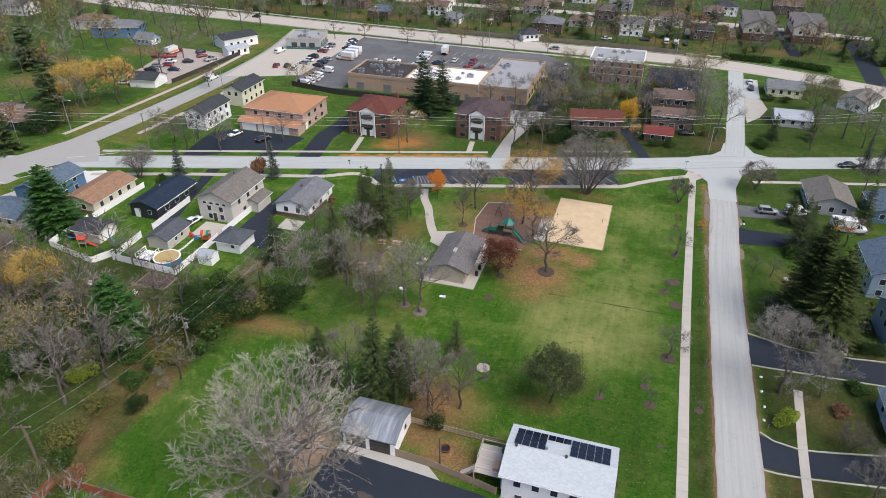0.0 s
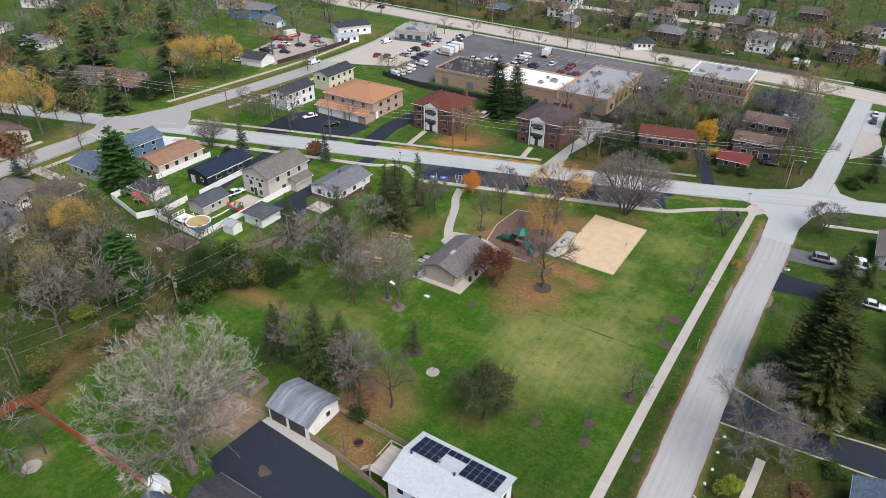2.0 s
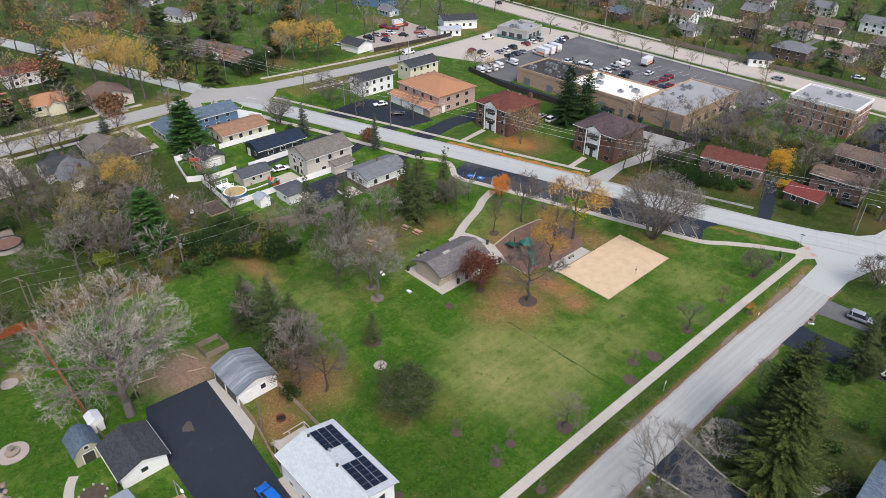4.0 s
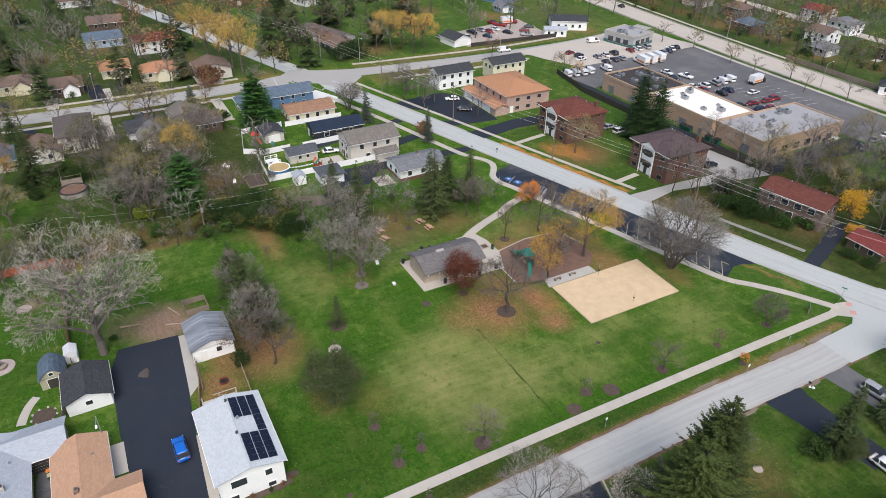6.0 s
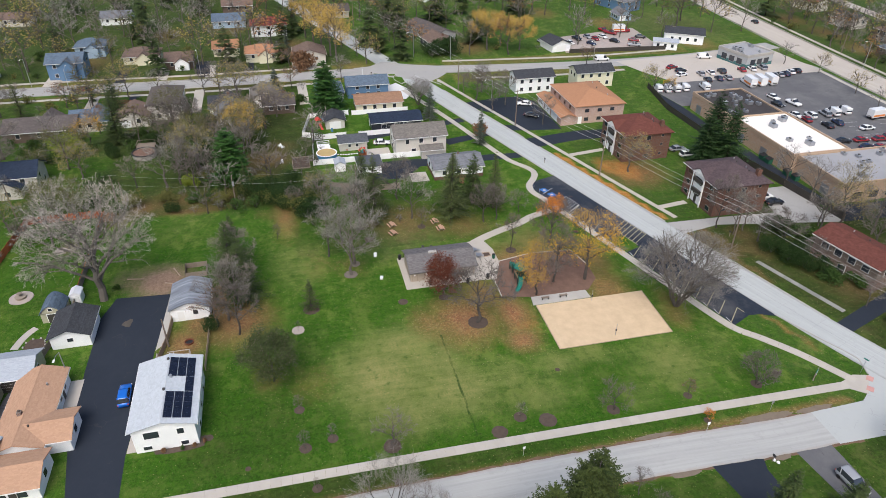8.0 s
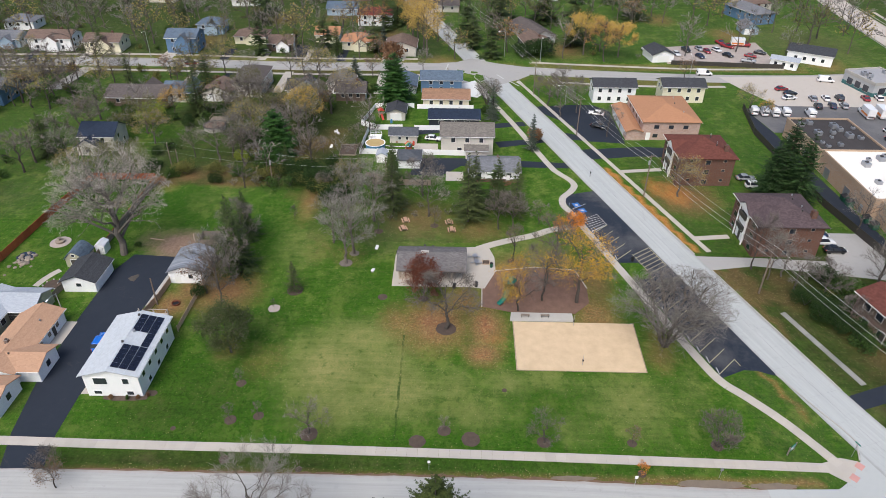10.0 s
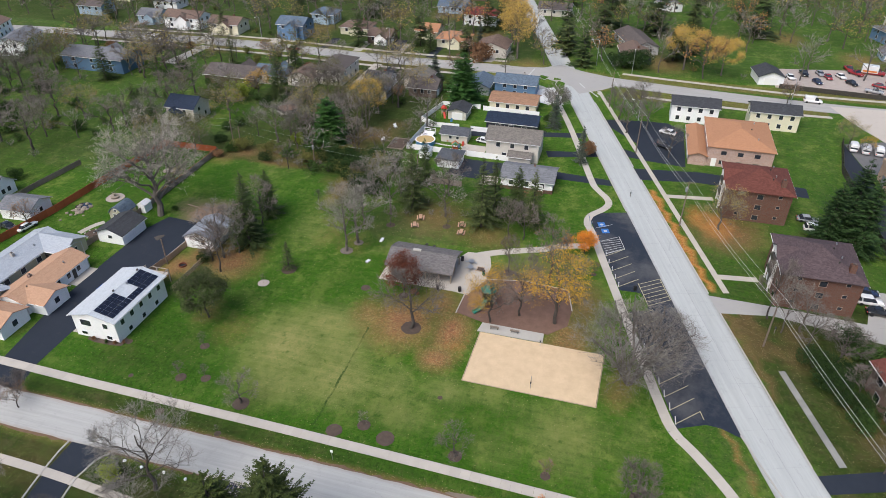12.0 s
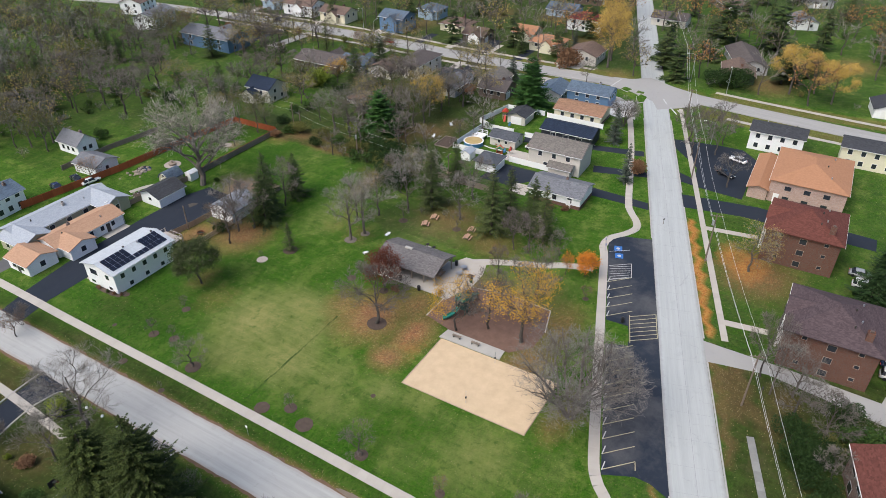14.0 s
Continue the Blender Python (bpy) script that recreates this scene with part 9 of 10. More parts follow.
# ---- fences ----
def fence(line, h, mat, label, bay=2.4, gapped=False):
    root = thing("fence", (0, 0, 0), label, "fence")
    for (x0, y0), (x1, y1) in zip(line, line[1:]):
        a, b = Vector((x0, y0)), Vector((x1, y1))
        n = max(1, round((b - a).length / bay))
        d = (b - a).normalized()
        s = Vector((-d.y, d.x))
        for k in range(n + 1):
            p = a.lerp(b, k / n)
            part("post", Geo().prism([p - d * 0.06 - s * 0.06, p + d * 0.06 - s * 0.06, p + d * 0.06 + s * 0.06, p - d * 0.06 + s * 0.06], -0.1, h + 0.08), mat, root)
        for k in range(n):
            p, q = a.lerp(b, k / n), a.lerp(b, (k + 1) / n)
            if gapped:
                for z in (0.15, 0.55, 0.95):
                    part("rail", Geo().prism([p - s * 0.03, q - s * 0.03, q + s * 0.03, p + s * 0.03], z, z + 0.28), mat, root)
                continue
            m = max(4, round((q - p).length / 0.3))
            front, rear = [], []
            for j in range(m):
                o = s * (0.02 if j % 2 else -0.02)
                for t in (j / m, (j + 1) / m):
                    front.append(p.lerp(q, t) - s * 0.02 + o)
                    rear.append(p.lerp(q, t) + s * 0.02 + o)
            part("panel", Geo().prism(front + rear[::-1], 0.05, h), mat, root)
    return root


fence([(-2.0, 20.4), (-9.2, 21.5), (-30.4, 24.6), (-50.0, 25.6), (-67.6, 27.2), (-67.8, 42.4)], 1.8, M_wood_red, "red cedar board fence round a back garden")
fence([(-67.6, 42.86), (-39.0, 43.06)], 1.55, M_wood_red, "red cedar board fence along the yard")
fence([(-67.6, 43.0), (-39.0, 43.2), (-36, 48)][:2], 1.5, M_wood_old, "weathered dark board fence along the yard")

fence([(-38.8, 43.0), (-31.0, 43.5), (-22.2, 41.2), (-15.0, 41.0)], 1.4, M_wood_old, "weathered low board fence behind the garage")
fence([(-26.0, 67.5), (-12.0, 67.3)], 1.3, M_wood_fence, "tan three-rail wooden fence behind the garage", gapped=True)
fence([(-26.0, 61.0), (-21.2, 60.7), (-11.0, 58.9)], 1.4, M_wood_fence, "tan board fence beside the drive")
fence([(-42.9, 62.0), (-43.0, 66.0), (-39.5, 66.1), (-39.5, 62.2), (-42.9, 62.0)], 1.2, M_wood_old, "weathered board pen behind the garage")
fence([(-67.2, 95.4), (-67.0, 109.6)], 1.6, M_wood_old, "weathered board fence along a garden")
fence([(-83.8, 120.0), (-84.0, 106.8)], 1.6, M_vinyl, "white vinyl fence between gardens")
fence([(-83.9, 104.8), (-84.0, 90.2), (-99.8, 91.2), (-100.2, 100.5)], 1.6, M_vinyl, "white vinyl fence round a garden with a pool")
fence([(-100.6, 92.6), (-102.8, 88.6), (-116.0, 91.4), (-116.5, 103.0)], 1.6, M_vinyl, "white vinyl fence round a garden")
fence([(-100.0, 104.0), (-100.4, 118.0)], 1.5, M_vinyl, "white vinyl fence between gardens")
fence([(-116.0, 104.0), (-115.8, 121.0)], 1.5, M_vinyl, "white vinyl fence between gardens")
fence([(-119.6, 203.8), (-100.5, 200.2), (-60, 201.0), (-30.5, 205.2)], 1.9, M_dark_trim, "dark screened fence behind the shops")
fence([(-95, 293.6), (-48, 291.6), (-27, 292.0), (12, 288.6)], 1.8, M_wood_old, "weathered board fence along the main road")
fence([(-161.2, 193), (-158.2, 232)], 1.6, M_dark_trim, "dark screened fence round a vehicle yard")
fence([(-52, 13.0), (-37, 11.3), (-23.4, 11.6)], 1.4, M_wood_old, "weathered dark board fence between gardens")

# ---- garden things ----
pool = thing("garden_pool", (-88.6, 94.0, 0), "round above-ground pool with a yellow-brown cover", "pool")
ringp = lambda r, z, n=24: [(r * math.cos(2 * math.pi * k / n), r * math.sin(2 * math.pi * k / n), z) for k in range(n)]
part("wall", Geo().loft([ringp(2.6, 0), ringp(2.6, 1.2)]), M_pool_blue, pool)
part("rim", Geo().loft([ringp(2.45, 1.2), ringp(2.75, 1.2), ringp(2.75, 1.28), ringp(2.45, 1.28), ringp(2.45, 1.2)], False), M_vinyl, pool)
part("cover", Geo().loft([ringp(2.45, 1.19), ringp(2.44, 1.26), ringp(1.2, 1.22)]), M_pool_cover, pool)
deck = thing("pool_deck", (-93.0, 93.6, 0), "white railed deck beside the pool", "deck")
part("platform", Geo().box(-1.6, 1.6, -1.6, 1.6, 0.9, 1.05), M_vinyl, deck)
for x in (-1.6, 1.6):
    for y in (-1.6, 0, 1.6):
        part("post", Geo().box(x - 0.06, x + 0.06, y - 0.06, y + 0.06, 0, 2.0), M_vinyl, deck)
    part("rail", Geo().box(x - 0.04, x + 0.04, -1.6, 1.6, 1.9, 2.0).box(x - 0.03, x + 0.03, -1.6, 1.6, 1.4, 1.46), M_vinyl, deck)
for k in range(4):
    part("step", Geo().box(1.6 + 0.28 * k, 1.9 + 0.28 * k, -0.6, 0.6, 0.7 - 0.2 * k, 0.78 - 0.2 * k), M_vinyl, deck)
pool2 = thing("covered_pool", (-99.0, 47.5, 0), "round white above-ground pool under a leafy dark cover", "pool")
part("tub_wall", Geo().loft([ringp(3.0, -0.05), ringp(3.05, 1.2), ringp(2.95, 1.2), ringp(2.9, 0.1)], False), M_kerb, pool2)
part("rim", Geo().loft([ringp(2.85, 1.18), ringp(3.2, 1.18), ringp(3.2, 1.3), ringp(2.85, 1.3), ringp(2.85, 1.18)], False), M_black, pool2)
part("cover", Geo().disc(0, 0, 0.9, 1.0, 2.9, 28), M_playmulch, pool2)
deck = part("deck", Geo().box(-6.0, -2.4, -2.3, 2.3, 1.05, 1.2), M_wood_old, pool2)
for x, y in ((-5.9, -2.2), (-5.9, 2.2), (-2.9, -2.2), (-2.9, 2.2)):
    part("post", Geo().box(x - 0.06, x + 0.06, y - 0.06, y + 0.06, -0.05, 2.1), M_wood_old, deck)
for y in (-2.2, 2.2):
    part("rail", Geo().box(-5.9, -2.9, y - 0.05, y + 0.05, 2.0, 2.1), M_wood_old, deck)
part("rail", Geo().box(-5.95, -5.85, -2.2, 2.2, 2.0, 2.1), M_wood_old, deck)
tramp = thing("trampoline", (-114.0, 96.5, 0), "round navy trampoline behind a white fence", "trampoline")
part("mat", Geo().disc(0, 0, 0.75, 0.8, 1.7, 20), M_black, tramp)
part("rim", Geo().loft([ringp(1.7, 0.72), ringp(2.0, 0.72), ringp(2.0, 0.84), ringp(1.7, 0.84), ringp(1.7, 0.72)], False), M_pool_blue, tramp)
for k in range(6):
    t = k * math.pi / 3
    part("net_pole", Geo().tube((1.9 * math.cos(t), 1.9 * math.sin(t), 0), (1.9 * math.cos(t), 1.9 * math.sin(t), 2.4), 0.03, 0.03, 5), M_black, tramp)
swing = thing("climbing_frame", (-109.2, 93.6, 0, 0, 0, 20), "wooden climbing frame with a red and white awning", "climbing frame")
for x in (-0.7, 0.7):
    for y in (-0.7, 0.7):
        part("post", Geo().box(x - 0.06, x + 0.06, y - 0.06, y + 0.06, 0, 2.2), M_wood_fence, swing)
part("deck", Geo().box(-0.75, 0.75, -0.75, 0.75, 1.1, 1.2), M_wood_fence, swing)
part("awning", Geo().add([(-0.9, -0.9, 2.2), (0.9, -0.9, 2.2), (0.9, 0.9, 2.2), (-0.9, 0.9, 2.2), (-0.9, 0, 3.0), (0.9, 0, 3.0)], [(0, 1, 5, 4), (2, 3, 4, 5), (0, 4, 3), (1, 2, 5), (0, 3, 2, 1)]), M_red_paint, swing)
part("slide", Geo().add([(0.75, -0.3, 1.2), (0.75, 0.3, 1.2), (2.6, 0.3, 0.1), (2.6, -0.3, 0.1), (0.75, -0.3, 1.1), (0.75, 0.3, 1.1), (2.6, 0.3, 0.0), (2.6, -0.3, 0.0)], [(0, 1, 2, 3), (7, 6, 5, 4), (0, 3, 7, 4), (1, 5, 6, 2)]), M_red_paint, swing)
for x, y, m, c in ((-90.2, 104.2, M_red_paint, "red"), (-88.4, 103.4, M_pool_blue, "blue"), (-105.0, 97.0, M_pool_blue, "blue"), (-91.6, 99.6, M_orange_paint, "orange")):
    toy = thing("garden_toy", (x, y, 0), f"bright {c} plastic garden toy on the grass", "toy", "garden toys")
    part("body", bevelled(Geo().box(-0.5, 0.5, -0.3, 0.3, 0.0, 0.6).box(-0.4, 0.1, -0.25, 0.25, 0.5, 1.0), 0.06), m, toy)
structure("patio", Geo().prism([(-84.4, 111.0), (-84.4, 104.4), (-91.0, 104.4), (-91.0, 110.8)][::-1], -0.1, 0.06), M_walk, "pale garden patio behind a beige house", "patio")
structure("patio", Geo().prism([(-69.6, 117.6), (-69.6, 113.2), (-74.5, 113.2), (-74.5, 117.6)][::-1], -0.1, 0.05), M_walk, "pale garden patio behind a white house", "patio")
for k in range(13):
    tagged(part("stepping_stone", Geo().disc(-89.4 + 0.07 * k + 0.25 * math.sin(0.5 * k), 97.0 + 0.72 * k, -0.05, 0.06, 0.33, 8), M_new_concrete), "round pale stepping stone in the grass", "stepping stone", "stepping stones")
bed = thing("vegetable_bed", (-86.0, 87.0, 0), "fenced vegetable bed with bare soil", "garden bed")
part("soil", Geo().box(-3.4, 3.0, -2.0, 2.2, -0.05, 0.12), M_mulch, bed)
for a, b, c, d in ((-3.5, 3.1, -2.1, -1.98), (-3.5, 3.1, 2.18, 2.3), (-3.5, -3.38, -1.98, 2.18), (2.98, 3.1, -1.98, 2.18)):
    part("edge", Geo().box(a, b, c, d, -0.05, 0.3), M_wood_old, bed)
# solar house: deck with stairs, fire ring
deck = thing("house_deck", (-12.6, 62.6, 0), "pale weathered wooden deck with stairs and a rail", "deck")
for k in range(12):
    part("plank", Geo().box(-1.9, 2.1, -2.6 + 0.43 * k, -2.6 + 0.43 * k + 0.41, 2.0, 2.08), M_deck_wood, deck)
for x, y in ((-1.8, -2.5), (-1.8, 0), (-1.8, 2.5), (2.0, -2.5), (2.0, 2.5)):
    part("post", Geo().box(x - 0.08, x + 0.08, y - 0.08, y + 0.08, 0, 3.0), M_deck_wood, deck)
for a in (Geo().box(-1.85, 2.1, 2.46, 2.54, 2.9, 3.0), Geo().box(-1.85, 2.1, -2.54, -2.46, 2.9, 3.0), Geo().box(-1.85, -1.77, -0.9, 2.5, 2.9, 3.0)):
    part("rail", a, M_deck_wood, deck)
for k in range(9):
    part("step", Geo().box(-3.9 + 0.24 * k, -3.6 + 0.24 * k, -2.4, -1.3, 0.15 + 0.21 * k, 0.2 + 0.21 * k), M_deck_wood, deck)
for s in (-2.4, -1.3):
    part("stringer", Geo().add([(-3.9, s, 0), (-1.9, s, 1.9), (-1.9, s, 2.1), (-3.9, s, 0.3), (-3.9, s + 0.06, 0), (-1.9, s + 0.06, 1.9), (-1.9, s + 0.06, 2.1), (-3.9, s + 0.06, 0.3)], [(0, 1, 2, 3), (7, 6, 5, 4), (0, 4, 5, 1), (3, 2, 6, 7)]), M_wood_fence, deck)
g1 = thing("covered_grill", (-11.2, 64.4, 2.08), "round green covered grill on the deck", "grill")
part("cover", Geo().loft([ringp(0.35, 0, 12), ringp(0.4, 0.5, 12), ringp(0.25, 0.95, 12)]), M_bin_green, g1)
g2 = thing("deck_box", (-11.6, 61.6, 2.08), "tan wooden storage box on the deck", "box")
part("box", bevelled(Geo().box(-0.4, 0.4, -0.8, 0.8, 0, 0.6), 0.03), M_picnic_wood, g2)
fire = thing("fire_ring", (-19.7, 64.2, 0), "rusty metal fire ring on fallen leaves", "fire ring")
part("ring", Geo().loft([ringp(0.75, 0, 16), ringp(0.8, 0.35, 16), ringp(0.68, 0.35, 16), ringp(0.64, 0.02, 16)], False), M_rust, fire)
part("ash", Geo().disc(0, 0, 0.0, 0.06, 0.66, 14), M_black, fire)
# rock garden and round stone terrace by the red fence
rocks = random.Random(5)
for k in range(34):
    x, y = -32.4 + rocks.gauss(0, 1.7), 29.0 + rocks.gauss(0, 1.1)
    r = rocks.uniform(0.25, 0.6)
    ob = thing("boulder", (x, y, 0, 0, 0, rocks.uniform(0, 360)), "rounded brown garden boulder beside a pond", "boulder", "garden boulders")
    part("stone", Geo().loft([[(r * rocks.uniform(0.8, 1.1) * math.cos(t) * c, r * rocks.uniform(0.7, 1.0) * math.sin(t) * c, z * r) for t in np.linspace(0, 2 * math.pi, 9)[:-1]] for c, z in ((0.85, -0.1), (1.0, 0.25), (0.8, 0.5), (0.35, 0.65))]), M_stone, ob)
structure("pond", Geo().disc(-34.2, 28.6, -0.05, 0.05, 1.8, 18, 0.1), M_pond, "small dark garden pond among boulders", "pond")
structure("stone_terrace", Geo().disc(-39.5, 33.0, -0.05, 0.10, 2.1, 20, 0.03), M_gravel, "round pale stone terrace on the grass", "patio")
fb = thing("garden_fountain", (-39.5, 33.0, 0.1), "tiered grey stone fountain on a round terrace", "fountain")
part("basin", Geo().loft([ringp(0.9, 0, 14), ringp(1.0, 0.4, 14), ringp(0.7, 0.45, 14)]), M_stone, fb)
part("bowl", Geo().loft([ringp(0.15, 0.4, 10), ringp(0.2, 0.9, 10), ringp(0.5, 1.05, 10), ringp(0.1, 1.1, 10)]), M_stone, fb)
structure("garden_path", ribbon(smooth_line([(-29.6, 37.9), (-28.5, 37.1), (-26.7, 36.3), (-24.3, 35.7)], 0.8), 0.65, -0.05, 0.05), M_walk, "worn concrete path from a shed door", "path")
bedding = thing("flower_bed", (-24.8, 38.8, 0), "bark-covered flower bed with pale stones", "garden bed")
part("bark", Geo().disc(0, 0, -0.05, 0.07, 1.7, 22, 0.12), M_mulch, bedding)
bed_rnd = random.Random(12)
for k in range(9):
    t = 0.7 * k
    part("edging_stone", Geo().loft([[(1.75 * math.cos(t) + 0.22 * c * math.cos(q), 1.75 * math.sin(t) + 0.18 * c * math.sin(q), z) for q in np.linspace(0, 2 * math.pi, 8)[:-1]] for c, z in ((0.9, -0.03), (1, 0.12), (0.5, 0.24))]), M_kerb, bedding)
for x, y, lid, word in ((-12.6, 39.2, M_orange_paint, "orange"), (-11.7, 39.3, M_yellow_paint, "yellow")):
    wb = thing("wheeled_bin", (x, y, 0.0), f"dark green wheeled bin with a {word} lid", "bin", "wheeled bins")
    part("tub", bevelled(Geo().add([(-0.24, -0.26, -0.03), (0.24, -0.26, -0.03), (0.24, 0.26, -0.03), (-0.24, 0.26, -0.03), (-0.3, -0.34, 0.95), (0.3, -0.34, 0.95), (0.3, 0.34, 0.95), (-0.3, 0.34, 0.95)], [(0, 3, 2, 1), (4, 5, 6, 7), (0, 1, 5, 4), (1, 2, 6, 5), (2, 3, 7, 6), (3, 0, 4, 7)]), 0.03, 1), M_bin_green, wb)
    part("lid", bevelled(Geo().box(-0.33, 0.33, -0.37, 0.37, 0.95, 1.05), 0.03, 1), lid, wb)
for k, (x0, y0, x1, y1) in enumerate(((-41.4, 51.2, -40.8, 54.4), (-43.4, 59.6, -40.4, 61.0), (-38.6, 58.4, -37.6, 61.0))):
    lg = thing("fallen_log", (0, 0, 0), "pale barkless log lying in the dirt yard", "log", "fallen logs")
    part("stem", Geo().tube((x0, y0, 0.12), (x1, y1, 0.14), 0.14, 0.09, 8), M_wood_fence, lg)
structure("side_path", Geo().prism([(-10.4, 58.0), (3.0, 57.3), (3.0, 58.6), (-10.4, 59.2)], -0.1, 0.055), M_walk, "narrow pale concrete strip between drive and house", "path")
structure("foundation_bed", Geo().prism([(3.2, 61.0), (4.0, 61.2), (4.3, 63.0), (4.2, 66.2), (3.9, 67.9), (2.0, 68.1), (2.0, 67.4), (3.2, 67.3)], -0.1, 0.05), M_mulch, "leaf-strewn bed along the house wall", "garden bed")
# stones along the kerb of an east lawn
for k, (x, y) in enumerate([(24.6, 94), (24.4, 90.5), (24.5, 87), (24.2, 84), (24.8, 146.6), (25.3, 146.9)]):
    ob = thing("kerb_stone", (x, y, 0, 0, 0, 40 * k), "white painted stone at a lawn's edge", "stone", "lawn edge stones")
    part("stone", Geo().loft([[(0.28 * math.cos(t) * c, 0.22 * math.sin(t) * c, z) for t in np.linspace(0, 2 * math.pi, 9)[:-1]] for c, z in ((0.9, -0.05), (1, 0.12), (0.6, 0.26))]), M_white, ob)
for x, y in ((24.6, 82.4), (24.9, 146.2), (-73.0, 149.2), (-30.0, 175.6)):
    ob = thing("mailbox", (x, y, 0, 0, 0, 90), "dark mailbox on a wooden post", "mailbox", "mailboxes")
    part("post", Geo().box(-0.05, 0.05, -0.05, 0.05, -0.1, 1.1), M_wood_old, ob)
    part("box", bevelled(Geo().box(-0.12, 0.12, -0.28, 0.28, 1.1, 1.38), 0.05), M_black, ob)
for x, y in ((-62.7, 207.3), (-60.4, 207.3), (-53.2, 207.5), (-50.4, 207.8)):
    ob = thing("dumpster", (x, y, 0.03), "dark green steel dumpster behind the shops", "dumpster", "dumpsters")
    part("body", bevelled(Geo().add([(-0.9, -0.6, -0.03), (0.9, -0.6, -0.03), (0.9, 0.6, -0.03), (-0.9, 0.6, -0.03), (-0.9, -0.75, 1.2), (0.9, -0.75, 1.2), (0.9, 0.6, 1.5), (-0.9, 0.6, 1.5)], [(0, 3, 2, 1), (4, 5, 6, 7), (0, 1, 5, 4), (1, 2, 6, 5), (2, 3, 7, 6), (3, 0, 4, 7)]), 0.04), M_bin_green, ob)
    part("lid", Geo().add([(-0.92, -0.8, 1.22), (0.92, -0.8, 1.22), (0.92, 0.62, 1.53), (-0.92, 0.62, 1.53), (-0.92, -0.8, 1.27), (0.92, -0.8, 1.27), (0.92, 0.62, 1.58), (-0.92, 0.62, 1.58)], [(0, 3, 2, 1), (4, 5, 6, 7), (0, 1, 5, 4), (1, 2, 6, 5), (2, 3, 7, 6), (3, 0, 4, 7)]), M_black, ob)
roofkit = random.Random(8)
for x0, x1, y0, y1, z, n in ((-98, -81, 209, 223, 5.06, 14), (-77, -55, 210, 223, 5.26, 7), (-52, -39, 212, 240, 4.96, 9), (-19, -5, 244, 254, 8.26, 5), (-144, -135, 249, 259, 4.26, 5)):
    for k in range(n):
        s = roofkit.uniform(0.5, 1.1)
        ob = thing("rooftop_unit", (roofkit.uniform(x0, x1), roofkit.uniform(y0, y1), z), "grey metal ventilation unit on a flat roof", "ventilation unit", "rooftop units")
        part("case", bevelled(Geo().box(-s, s, -s * 0.7, s * 0.7, 0, s), 0.04, 1), M_metal, ob)
        part("fan", Geo().tube((0, 0, s), (0, 0, s + 0.15), s * 0.45), M_dark_trim, ob)
for a, b in (((26, 287.6), (44, 286.4)), ((47, 285.6), (63, 279.6))):
    h_ = thing("hedge", (0, 0, 0), "long clipped dark green hedge beside the road", "hedge")
    gg, rr = Geo(), random.Random(4)
    va, vb = Vector((*a, 0)), Vector((*b, 0))
    pts = [va.lerp(vb, rr.random()) + Vector((rr.uniform(-0.9, 0.9), rr.uniform(-0.9, 0.9), rr.uniform(0.1, 2.4))) for _ in range(2400)]
    leaf_cards(gg, pts, 0.5, rr, 0.1)
    tagged(part("foliage", gg, M_leaf["green"], h_), kind="stuff")

